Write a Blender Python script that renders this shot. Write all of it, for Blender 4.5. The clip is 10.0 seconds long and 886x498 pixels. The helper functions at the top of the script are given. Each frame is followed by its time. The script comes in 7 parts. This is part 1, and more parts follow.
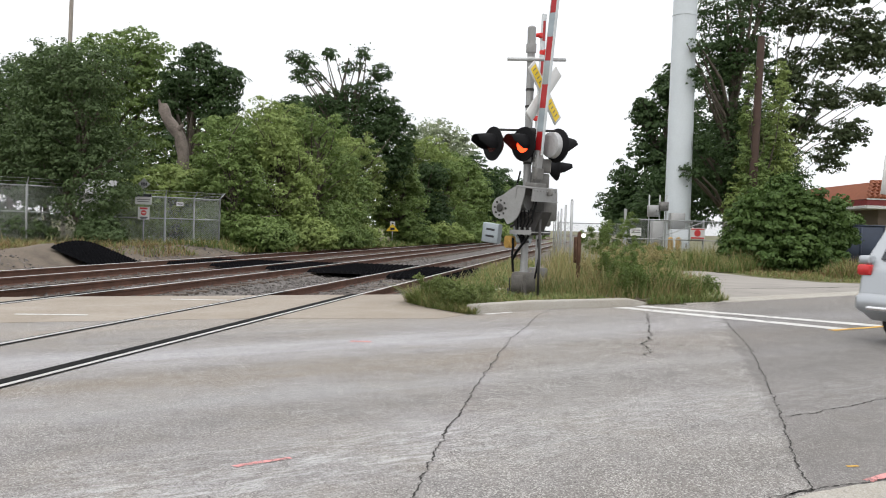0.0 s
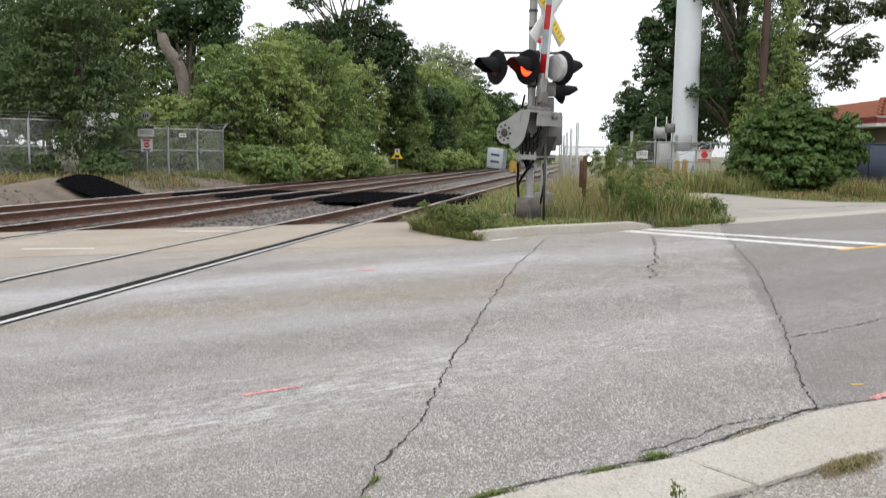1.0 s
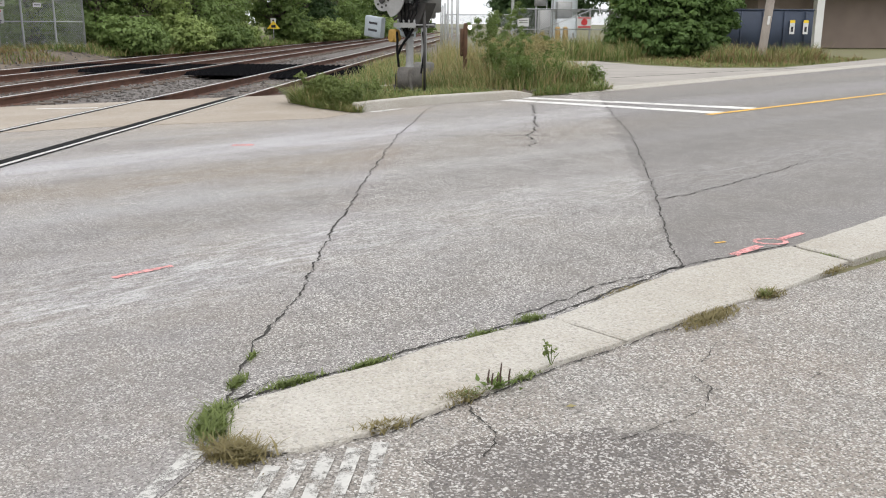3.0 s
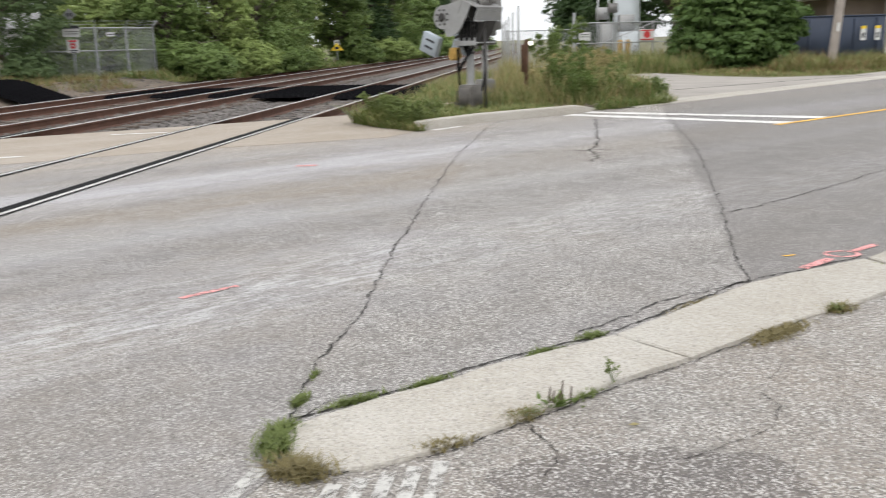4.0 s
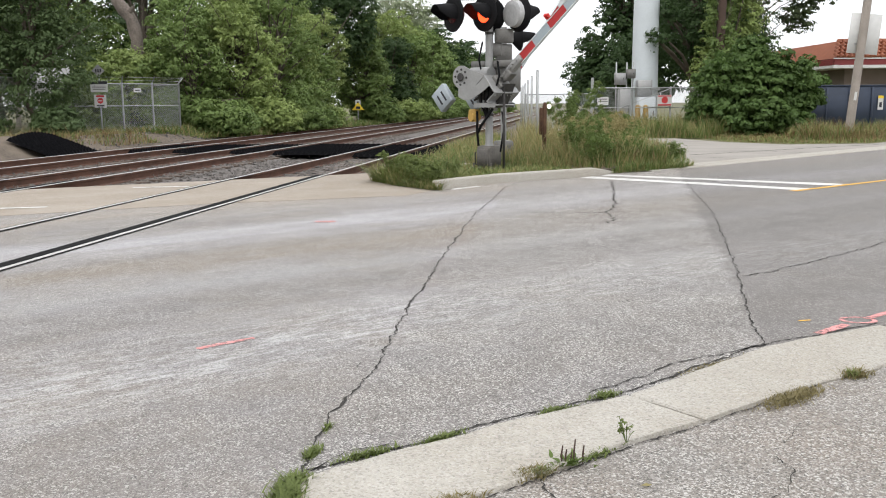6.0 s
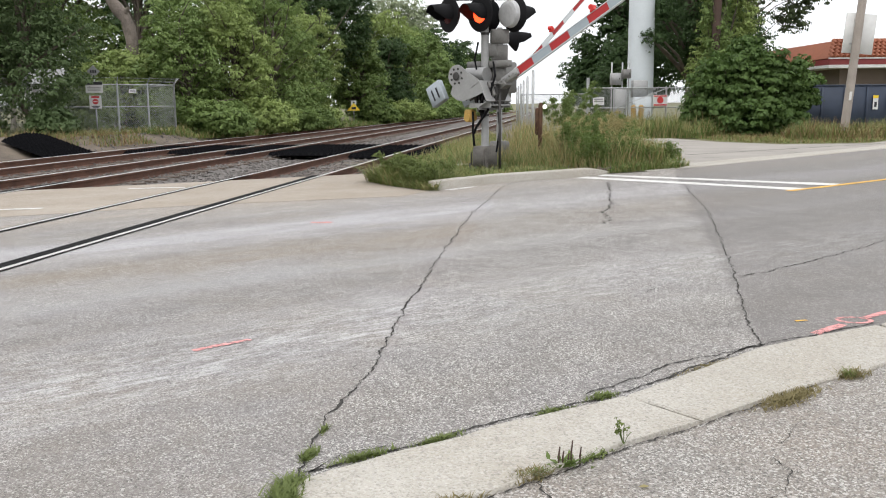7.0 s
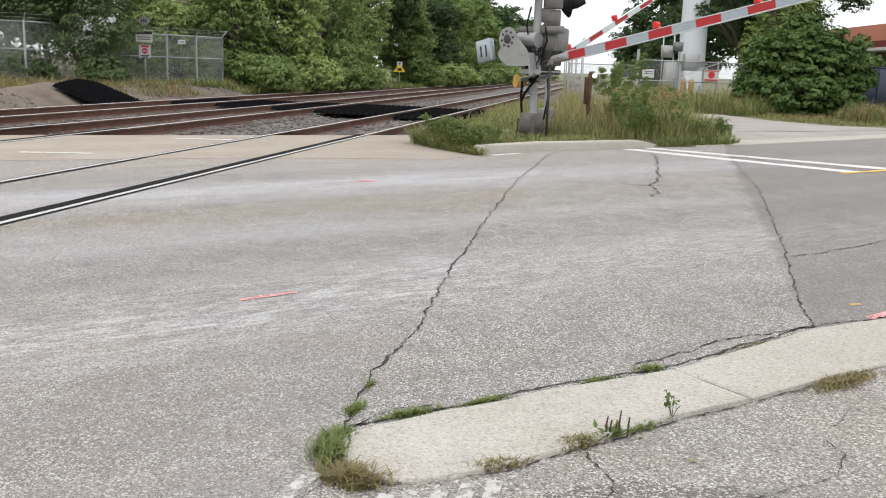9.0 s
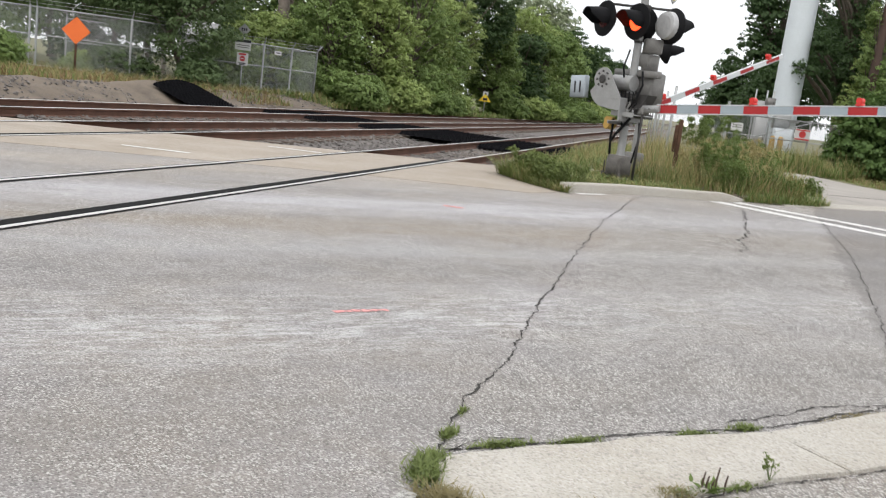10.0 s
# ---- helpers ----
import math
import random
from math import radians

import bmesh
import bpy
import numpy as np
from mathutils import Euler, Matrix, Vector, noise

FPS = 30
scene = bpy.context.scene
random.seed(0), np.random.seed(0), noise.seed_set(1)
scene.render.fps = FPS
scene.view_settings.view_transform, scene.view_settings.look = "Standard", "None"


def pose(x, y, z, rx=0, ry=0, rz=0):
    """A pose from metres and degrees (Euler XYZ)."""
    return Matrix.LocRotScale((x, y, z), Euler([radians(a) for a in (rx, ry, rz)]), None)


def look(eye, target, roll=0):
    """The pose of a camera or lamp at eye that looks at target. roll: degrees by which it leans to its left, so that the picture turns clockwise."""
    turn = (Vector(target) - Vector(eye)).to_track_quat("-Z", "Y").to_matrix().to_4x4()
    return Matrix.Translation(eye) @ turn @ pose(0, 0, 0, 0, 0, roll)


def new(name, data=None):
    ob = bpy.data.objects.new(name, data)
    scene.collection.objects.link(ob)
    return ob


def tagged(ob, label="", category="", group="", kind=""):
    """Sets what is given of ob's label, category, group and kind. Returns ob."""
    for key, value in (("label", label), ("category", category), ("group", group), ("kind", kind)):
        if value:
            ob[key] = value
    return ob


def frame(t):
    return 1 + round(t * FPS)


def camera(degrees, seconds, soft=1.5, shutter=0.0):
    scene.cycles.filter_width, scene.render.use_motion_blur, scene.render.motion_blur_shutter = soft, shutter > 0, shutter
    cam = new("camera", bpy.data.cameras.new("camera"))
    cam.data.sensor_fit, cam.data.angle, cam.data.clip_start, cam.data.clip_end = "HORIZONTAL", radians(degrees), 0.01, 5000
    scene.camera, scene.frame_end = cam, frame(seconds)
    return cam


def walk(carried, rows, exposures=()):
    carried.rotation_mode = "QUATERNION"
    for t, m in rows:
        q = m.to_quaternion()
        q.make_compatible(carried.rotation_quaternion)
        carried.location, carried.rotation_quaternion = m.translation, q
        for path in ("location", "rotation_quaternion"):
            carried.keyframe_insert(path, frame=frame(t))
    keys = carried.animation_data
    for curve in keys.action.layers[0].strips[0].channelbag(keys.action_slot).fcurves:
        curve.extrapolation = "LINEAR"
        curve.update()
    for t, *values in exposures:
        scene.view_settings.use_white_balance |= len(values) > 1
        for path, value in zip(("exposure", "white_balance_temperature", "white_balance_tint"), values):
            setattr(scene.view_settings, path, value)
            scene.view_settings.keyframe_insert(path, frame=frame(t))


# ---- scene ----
cam = camera(52.6, 10.0, 1.0, 0.2)
PATH = [
    (0, (-0.076, 0.059, 1.366), (-0.142, 2.057, 1.316), 1.8),
    (0.5, (-0.073, 0.076, 1.372), (-0.099, 2.076, 1.339), 1.9),
    (1, (-0.062, 0.099, 1.365), (-0.138, 2.086, 1.152), 0.7),
    (1.5, (-0.051, 0.134, 1.356), (-0.059, 2.089, 0.934), -0.6),
    (2, (-0.033, 0.124, 1.357), (0.007, 2.073, 0.914), -1.1),
    (2.5, (-0.017, 0.152, 1.351), (0.117, 2.088, 0.864), -0.7),
    (2.7, (-0.013, 0.151, 1.342), (0.154, 2.08, 0.84), 0.1),
    (3.8, (0.012, 0.163, 1.35), (0.198, 2.108, 0.921), 0.2),
    (4, (0.015, 0.152, 1.348), (0.049, 2.1, 0.897), -1.5),
    (4.5, (-0.02, 0.103, 1.336), (-0.243, 2.04, 0.888), 0.2),
    (5, (0.006, 0.106, 1.339), (-0.063, 2.065, 0.944), -0.4),
    (5.5, (0.015, 0.116, 1.338), (0.012, 2.08, 0.958), -0.0),
    (5.7, (0.012, 0.104, 1.343), (0.007, 2.072, 0.99), -0.3),
    (6.8, (0.023, 0.107, 1.343), (0.032, 2.085, 1.044), -0.4),
    (7, (0.012, 0.112, 1.346), (0.022, 2.086, 1.026), -0.5),
    (7.5, (0.005, 0.141, 1.324), (0.124, 2.1, 0.939), 0.6),
    (8, (-0.027, 0.142, 1.313), (0.095, 2.098, 0.917), 2.8),
    (8.5, (-0.042, 0.158, 1.318), (0.019, 2.125, 0.958), 2.3),
    (9, (-0.062, 0.149, 1.314), (-0.132, 2.108, 0.918), 2.1),
    (9.5, (-0.099, 0.153, 1.3), (-0.231, 2.104, 0.881), 4.8),
    (10, (-0.241, 0.111, 1.306), (-0.461, 2.068, 0.961), 7.4),
]
walk(cam, [(t, look(eye, target, roll)) for t, eye, target, roll in PATH], exposures=[(0, -0.25), (0.6, -0.25), (1.4, -0.13), (10, -0.13)])

# ---- light: bright overcast sky, weak wide sun ----
world = bpy.data.worlds.new("overcast_sky")
scene.world = world
world.use_nodes = True
wn, wl = world.node_tree.nodes, world.node_tree.links
sky = wn.new("ShaderNodeTexSky")
sky.sky_type = "NISHITA"
sky.sun_disc = False
sky.sun_elevation, sky.sun_rotation = radians(52), radians(200)
sky.dust_density, sky.air_density = 4.0, 1.0
cloud = wn.new("ShaderNodeMix")
cloud.data_type = "RGBA"
cloud.inputs[0].default_value = 0.93
wl.new(sky.outputs[0], cloud.inputs[6])
# cloud cover is brightest overhead
wc = wn.new("ShaderNodeTexCoord")
ws = wn.new("ShaderNodeSeparateXYZ")
wl.new(wc.outputs["Generated"], ws.inputs[0])
wm = wn.new("ShaderNodeMapRange")
wm.inputs[1].default_value, wm.inputs[2].default_value, wm.inputs[3].default_value, wm.inputs[4].default_value = 0.0, 1.0, 0.0, 1.0
wl.new(ws.outputs[2], wm.inputs[0])
wg = wn.new("ShaderNodeMix")
wg.data_type = "RGBA"
wg.inputs[6].default_value, wg.inputs[7].default_value = (10.4, 10.6, 10.9, 1), (18.5, 18.7, 19.2, 1)
wl.new(wm.outputs[0], wg.inputs[0])
wl.new(wg.outputs[2], cloud.inputs[7])
wl.new(cloud.outputs[2], wn["Background"].inputs[0])
wn["Background"].inputs[1].default_value = 0.12
sun_data = bpy.data.lights.new("sun", "SUN")
sun_data.energy, sun_data.angle, sun_data.color = 1.0, radians(25), (1.0, 0.96, 0.9)
sun = new("sun", sun_data)
sun.matrix_world = look((0, 0, 40), (9, 24, 0))

# ---- plan helpers ----
RD, RN = Vector((0.80, 0.60)), Vector((-0.60, 0.80))   # along the road, across it
TD, TN = Vector((0.1454, 0.9894)), Vector((-0.9894, 0.1454))  # along the tracks, across them


def road_pt(s, n):
    return RD * s + RN * n


def track_pt(s, n):
    return TD * s + TN * n


# ---- materials ----
def material(name, base, rough=0.7, metal=0.0, vary=0.25, scale=6.0, fine=60.0, bump=0.15, dist=0.01, tint=None, island=False, obj=False, spec=0.5):
    """A surface with colour variation at two scales and a fine relief."""
    m = bpy.data.materials.new(name)
    m.use_nodes = True
    n, l = m.node_tree.nodes, m.node_tree.links
    p = n["Principled BSDF"]
    p.inputs["Roughness"].default_value, p.inputs["Metallic"].default_value = rough, metal
    p.inputs["Specular IOR Level"].default_value = spec
    geo = n.new("ShaderNodeNewGeometry")
    tc = n.new("ShaderNodeTexCoord")
    a, b = n.new("ShaderNodeTexNoise"), n.new("ShaderNodeTexNoise")
    a.inputs["Scale"].default_value, a.inputs["Detail"].default_value = scale, 5
    b.inputs["Scale"].default_value, b.inputs["Detail"].default_value = fine, 3
    src = tc.outputs["Object"] if obj else geo.outputs["Position"]
    l.new(src, a.inputs["Vector"]), l.new(src, b.inputs["Vector"])
    ramp = n.new("ShaderNodeMix")
    ramp.data_type = "RGBA"
    c = Vector(base)
    t = Vector(tint) if tint else c * (1 - vary)
    ramp.inputs[6].default_value = (*t, 1)
    ramp.inputs[7].default_value = (*[min(1.0, v * (1 + vary * 0.6)) for v in c], 1)
    mix = n.new("ShaderNodeMath")
    mix.operation = "MULTIPLY_ADD"
    mix.inputs[1].default_value, mix.inputs[2].default_value = 2.2, -0.6
    mix.use_clamp = True
    half = n.new("ShaderNodeMix")
    half.inputs[0].default_value = 0.4
    l.new(a.outputs["Fac"], half.inputs[2]), l.new(b.outputs["Fac"], half.inputs[3])
    l.new(half.outputs[0], mix.inputs[0])
    out = mix.outputs[0]
    if island:
        half2 = n.new("ShaderNodeMix")
        half2.inputs[0].default_value = 0.6
        l.new(out, half2.inputs[2]), l.new(geo.outputs["Random Per Island"], half2.inputs[3])
        out = half2.outputs[0]
    l.new(out, ramp.inputs[0])
    l.new(ramp.outputs[2], p.inputs["Base Color"])
    if bump:
        bp = n.new("ShaderNodeBump")
        bp.inputs["Strength"].default_value, bp.inputs["Distance"].default_value = bump, dist
        l.new(b.outputs["Fac"], bp.inputs["Height"]), l.new(bp.outputs[0], p.inputs["Normal"])
    return m


def leaf_material(name, dark, light, yellow=None):
    m = bpy.data.materials.new(name)
    m.use_nodes = True
    n, l = m.node_tree.nodes, m.node_tree.links
    p = n["Principled BSDF"]
    p.inputs["Roughness"].default_value = 0.55
    p.inputs["Specular IOR Level"].default_value = 0.25
    geo = n.new("ShaderNodeNewGeometry")
    ramp = n.new("ShaderNodeValToRGB")
    e = ramp.color_ramp.elements
    e[0].color, e[1].color = (*dark, 1), (*light, 1)
    if yellow:
        x = ramp.color_ramp.elements.new(0.93)
        x.color = (*light, 1)
        e[-1].color = (*yellow, 1)
    big = n.new("ShaderNodeTexNoise")
    big.inputs["Scale"].default_value, big.inputs["Detail"].default_value, big.inputs["Roughness"].default_value = 0.6, 4, 0.7
    l.new(geo.outputs["Position"], big.inputs["Vector"])
    mix = n.new("ShaderNodeMix")
    mix.inputs[0].default_value = 0.72
    l.new(geo.outputs["Random Per Island"], mix.inputs[2]), l.new(big.outputs["Fac"], mix.inputs[3])
    l.new(mix.outputs[0], ramp.inputs[0])
    l.new(ramp.outputs[0], p.inputs["Base Color"])
    tr = n.new("ShaderNodeBsdfTranslucent")
    l.new(ramp.outputs[0], tr.inputs[0])
    add = n.new("ShaderNodeMixShader")
    add.inputs[0].default_value = 0.3
    l.new(p.outputs[0], add.inputs[1]), l.new(tr.outputs[0], add.inputs[2])
    l.new(add.outputs[0], n["Material Output"].inputs[0])
    return m


def paving(name, base, pale, tan, speck, streak=0.0, angle=36.9, speck_scale=70, lanes=(), seams=()):
    """Worn asphalt: exposed pale aggregate, broad stains and wheel bands along the road."""
    m = bpy.data.materials.new(name)
    m.use_nodes = True
    n, l = m.node_tree.nodes, m.node_tree.links
    p = n["Principled BSDF"]
    p.inputs["Roughness"].default_value = 0.85
    p.inputs["Specular IOR Level"].default_value = 0.3
    geo = n.new("ShaderNodeNewGeometry")
    mp = n.new("ShaderNodeMapping")
    mp.vector_type = "POINT"
    mp.inputs["Rotation"].default_value = (0, 0, radians(-angle))
    l.new(geo.outputs["Position"], mp.inputs["Vector"])
    st = n.new("ShaderNodeMapping")
    st.inputs["Scale"].default_value = (0.16, 1.0, 1.0)
    l.new(mp.outputs[0], st.inputs["Vector"])

    def noise(vec, scale, detail=4, rough=0.55):
        x = n.new("ShaderNodeTexNoise")
        x.inputs["Scale"].default_value, x.inputs["Detail"].default_value, x.inputs["Roughness"].default_value = scale, detail, rough
        l.new(vec, x.inputs["Vector"])
        return x.outputs["Fac"]

    def ramp(src, lo, hi, a=0.0, b=1.0):
        x = n.new("ShaderNodeMapRange")
        x.inputs[1].default_value, x.inputs[2].default_value, x.inputs[3].default_value, x.inputs[4].default_value = lo, hi, a, b
        l.new(src, x.inputs[0])
        return x.outputs[0]

    def mixed(fac, a, b):
        x = n.new("ShaderNodeMix")
        x.data_type = "RGBA"
        l.new(fac, x.inputs[0])
        for sock, v in ((6, a), (7, b)):
            if isinstance(v, tuple):
                x.inputs[sock].default_value = (*v, 1)
            else:
                l.new(v, x.inputs[sock])
        return x.outputs[2]

    bands = ramp(noise(st.outputs[0], 1.1, 5), 0.36, 0.66)
    blot = ramp(noise(geo.outputs["Position"], 0.9, 7, 0.7), 0.42, 0.62, 0, 0.9)
    col = mixed(bands, base, pale)
    col = mixed(blot, col, tan)
    # white wear streaks and dull salt bands with the traffic
    if streak:
        fine_st = n.new("ShaderNodeMapping")
        fine_st.inputs["Scale"].default_value = (0.5, 2.6, 1.0)
        l.new(mp.outputs[0], fine_st.inputs["Vector"])
        wear = ramp(noise(fine_st.outputs[0], 1.3, 6, 0.7), 0.54, 0.72, 0, streak)
        col = mixed(wear, col, (0.50, 0.50, 0.49))
    # broad lanes of wear, each (centre across the road, half width, colour, amount)
    if lanes:
        sx = n.new("ShaderNodeSeparateXYZ")
        l.new(mp.outputs[0], sx.inputs[0])
        wob = n.new("ShaderNodeMath")
        wob.operation = "MULTIPLY_ADD"
        wob.inputs[1].default_value = 1.6
        l.new(noise(st.outputs[0], 0.8, 5, 0.6), wob.inputs[0]), l.new(sx.outputs[1], wob.inputs[2])
        patchy = n.new("ShaderNodeMapping")
        patchy.inputs["Scale"].default_value = (1.3, 5.0, 1.0)
        l.new(mp.outputs[0], patchy.inputs["Vector"])
        brk = ramp(noise(patchy.outputs[0], 2.4, 9, 0.85), 0.47, 0.60)
        soft_brk = ramp(noise(patchy.outputs[0], 0.6, 5, 0.6), 0.3, 0.6, 0.35, 1.0)
        for c0, hw, colour, amount in lanes:
            off = n.new("ShaderNodeMath")
            off.operation = "SUBTRACT"
            off.inputs[1].default_value = c0 + 0.8
            l.new(wob.outputs[0], off.inputs[0])
            ab = n.new("ShaderNodeMath")
            ab.operation = "ABSOLUTE"
            l.new(off.outputs[0], ab.inputs[0])
            band = n.new("ShaderNodeMath")
            band.operation = "MULTIPLY"
            l.new(ramp(ab.outputs[0], 0.2 * hw, hw, amount, 0.0), band.inputs[0]), l.new(brk if colour[0] > 0.4 else soft_brk, band.inputs[1])
            col = mixed(band.outputs[0], col, colour)
    # paving laid in sections: each (x at y = 0, slope of the seam, colour, amount, grain) covers what lies beyond its seam
    grain = None
    if seams:
        sxy = n.new("ShaderNodeSeparateXYZ")
        l.new(geo.outputs["Position"], sxy.inputs[0])
        wav = ramp(noise(geo.outputs["Position"], 2.5, 4), 0.3, 0.7, -0.05, 0.05)
        for x0, slope, colour, amount, coarse in seams:
            lin = n.new("ShaderNodeMath")
            lin.operation = "MULTIPLY_ADD"
            lin.inputs[1].default_value = -slope
            l.new(sxy.outputs[1], lin.inputs[0]), l.new(sxy.outputs[0], lin.inputs[2])
            add = n.new("ShaderNodeMath")
            l.new(lin.outputs[0], add.inputs[0]), l.new(wav, add.inputs[1])
            col = mixed(ramp(add.outputs[0], x0 - 0.04, x0 + 0.04, 0.0, amount), col, colour)
            step = ramp(add.outputs[0], x0 - 0.04, x0 + 0.04, 0.0, coarse)
            if grain is None:
                grain = ramp(step, 0.0, 1.0, 0.78, 1.78)
            else:
                tot = n.new("ShaderNodeMath")
                l.new(grain, tot.inputs[0]), l.new(step, tot.inputs[1])
                grain = tot.outputs[0]

    def grained(fac):
        if grain is None:
            return fac
        x = n.new("ShaderNodeMath")
        x.operation = "MULTIPLY"
        l.new(fac, x.inputs[0]), l.new(grain, x.inputs[1])
        return x.outputs[0]

    # aggregate stones
    vor = n.new("ShaderNodeTexVoronoi")
    vor.inputs["Scale"].default_value = speck_scale
    l.new(geo.outputs["Position"], vor.inputs["Vector"])
    sep = n.new("ShaderNodeSeparateColor")
    l.new(vor.outputs["Color"], sep.inputs[0])
    clump = ramp(noise(geo.outputs["Position"], 3.0, 5, 0.7), 0.38, 0.62, 0.3, 1.0)
    mul = n.new("ShaderNodeMath")
    mul.operation = "MULTIPLY"
    l.new(ramp(sep.outputs[0], 0.70, 0.88, 0, speck), mul.inputs[0]), l.new(clump, mul.inputs[1])
    col = mixed(grained(ramp(sep.outputs[1], 0.6, 0.9, 0, speck * 0.8)), col, (0.080, 0.075, 0.071))
    col = mixed(grained(mul.outputs[0]), col, (0.60, 0.58, 0.55))
    grit = n.new("ShaderNodeTexVoronoi")
    grit.inputs["Scale"].default_value = speck_scale * 0.72
    l.new(geo.outputs["Position"], grit.inputs["Vector"])
    sg = n.new("ShaderNodeSeparateColor")
    l.new(grit.outputs["Color"], sg.inputs[0])
    col = mixed(grained(ramp(sg.outputs[0], 0.86, 0.97, 0, speck * 0.9)), col, (0.56, 0.54, 0.51))
    col = mixed(grained(ramp(sg.outputs[1], 0.84, 0.97, 0, speck * 0.75)), col, (0.07, 0.066, 0.062))
    l.new(col, p.inputs["Base Color"])
    bp = n.new("ShaderNodeBump")
    bp.inputs["Strength"].default_value, bp.inputs["Distance"].default_value = 0.7, 0.006
    rough = n.new("ShaderNodeMath")
    rough.operation = "SUBTRACT"
    l.new(noise(geo.outputs["Position"], 45, 4, 0.7), rough.inputs[0]), l.new(vor.outputs["Distance"], rough.inputs[1])
    l.new(rough.outputs[0], bp.inputs["Height"]), l.new(bp.outputs[0], p.inputs["Normal"])
    return m


def worn_paint(name, colour, cover, scale=14.0):
    """Sprayed or rolled paint of which only flecks are left; the ground shows between them."""
    m = material(name, colour, 0.85, 0, 0.2, 4, 45, 0.2, 0.004)
    n, l = m.node_tree.nodes, m.node_tree.links
    geo = n.new("ShaderNodeNewGeometry")
    a = n.new("ShaderNodeTexNoise")
    a.inputs["Scale"].default_value, a.inputs["Detail"].default_value, a.inputs["Roughness"].default_value = scale, 8, 0.8
    l.new(geo.outputs["Position"], a.inputs["Vector"])
    f = n.new("ShaderNodeMapRange")
    f.inputs[1].default_value, f.inputs[2].default_value = 0.62 - 0.3 * cover, 0.74 - 0.3 * cover
    l.new(a.outputs["Fac"], f.inputs[0])
    clear = n.new("ShaderNodeBsdfTransparent")
    mix = n.new("ShaderNodeMixShader")
    l.new(f.outputs[0], mix.inputs[0]), l.new(clear.outputs[0], mix.inputs[1]), l.new(n["Principled BSDF"].outputs[0], mix.inputs[2])
    l.new(mix.outputs[0], n["Material Output"].inputs[0])
    return m


def glow(name, colour, strength):
    m = bpy.data.materials.new(name)
    m.use_nodes = True
    p = m.node_tree.nodes["Principled BSDF"]
    p.inputs["Base Color"].default_value = (*colour, 1)
    p.inputs["Emission Color"].default_value, p.inputs["Emission Strength"].default_value = (*colour, 1), strength
    return m


ASPHALT = paving("worn_road_asphalt", (0.185, 0.172, 0.166), (0.285, 0.272, 0.270), (0.235, 0.212, 0.188), 0.85, 0.22, speck_scale=175,
                 lanes=((4.6, 0.75, (0.60, 0.60, 0.61), 0.7), (5.9, 0.7, (0.15, 0.14, 0.134), 0.6), (6.5, 0.4, (0.33, 0.325, 0.33), 0.6), (7.6, 0.6, (0.215, 0.180, 0.142), 0.9), (9.0, 0.9, (0.40, 0.39, 0.41), 0.9), (11.4, 1.1, (0.310, 0.268, 0.225), 0.9), (3.4, 0.5, (0.19, 0.172, 0.152), 0.5)),
                 seams=((-0.95, 0.14, (0.205, 0.194, 0.182), 0.35, 0.30), (0.69, 0.224, (0.130, 0.121, 0.115), 0.54, -0.60)))
LOT = paving("coarse_lot_asphalt", (0.215, 0.200, 0.182), (0.285, 0.266, 0.242), (0.250, 0.218, 0.186), 0.85, 0.0, speck_scale=165)
PATCH = paving("darker_patch_asphalt", (0.125, 0.112, 0.104), (0.185, 0.170, 0.158), (0.160, 0.138, 0.120), 0.8, 0.0, speck_scale=150)
SHOULDER = paving("tan_crossing_concrete", (0.29, 0.25, 0.205), (0.345, 0.30, 0.25), (0.28, 0.235, 0.185), 0.18, 0.12)
KERB = paving("weathered_kerb_concrete", (0.385, 0.362, 0.318), (0.44, 0.415, 0.37), (0.36, 0.33, 0.28), 0.33, 0.1, speck_scale=120)
DRIVE = material("pale_driveway_concrete", (0.295, 0.272, 0.245), 0.9, 0, 0.25, 0.8, 40, 0.2, 0.005)
CRACKM = material("dark_crack_dirt", (0.030, 0.027, 0.023), 0.95, 0, 0.5, 9, 70, 0.3)
BALLAST = material("grey_ballast_stone", (0.15, 0.135, 0.125), 0.95, 0, 0.5, 3, 28, 1.0, 0.04)
STONES = material("loose_ballast", (0.165, 0.150, 0.140), 0.9, 0, 0.6, 3, 40, 0.3, 0.01, island=True)
RAILSIDE = material("rusty_rail_web", (0.120, 0.058, 0.038), 0.85, 0.1, 0.5, 3, 50, 0.3)
RAILTOP = material("polished_rail_head", (0.66, 0.64, 0.62), 0.42, 0.7, 0.15, 4, 40, 0.05)
FLANGE = material("black_flangeway_rubber", (0.010, 0.010, 0.010), 0.9, 0, 0.3, 6, 50, 0.3, spec=0.1)
TIE = material("weathered_tie_wood", (0.11, 0.085, 0.068), 0.9, 0, 0.45, 3, 30, 0.4)
MAT = material("black_rubber_panel", (0.0045, 0.0045, 0.0055), 0.95, 0, 0.4, 4, 40, 0.2, spec=0.06)
SOIL = material("bank_soil", (0.150, 0.120, 0.092), 0.95, 0, 0.6, 1.6, 22, 0.8, 0.03)
TURF = material("rough_turf", (0.11, 0.12, 0.05), 0.95, 0, 0.45, 0.8, 20, 0.8, 0.03, tint=(0.13, 0.105, 0.06))
GALV = material("galvanised_steel", (0.42, 0.43, 0.43), 0.5, 0.55, 0.18, 8, 60, 0.08, 0.003, obj=True)
SIGNALGREY = material("aluminium_signal_paint", (0.30, 0.30, 0.295), 0.5, 0.3, 0.2, 7, 45, 0.08, 0.003, obj=True)
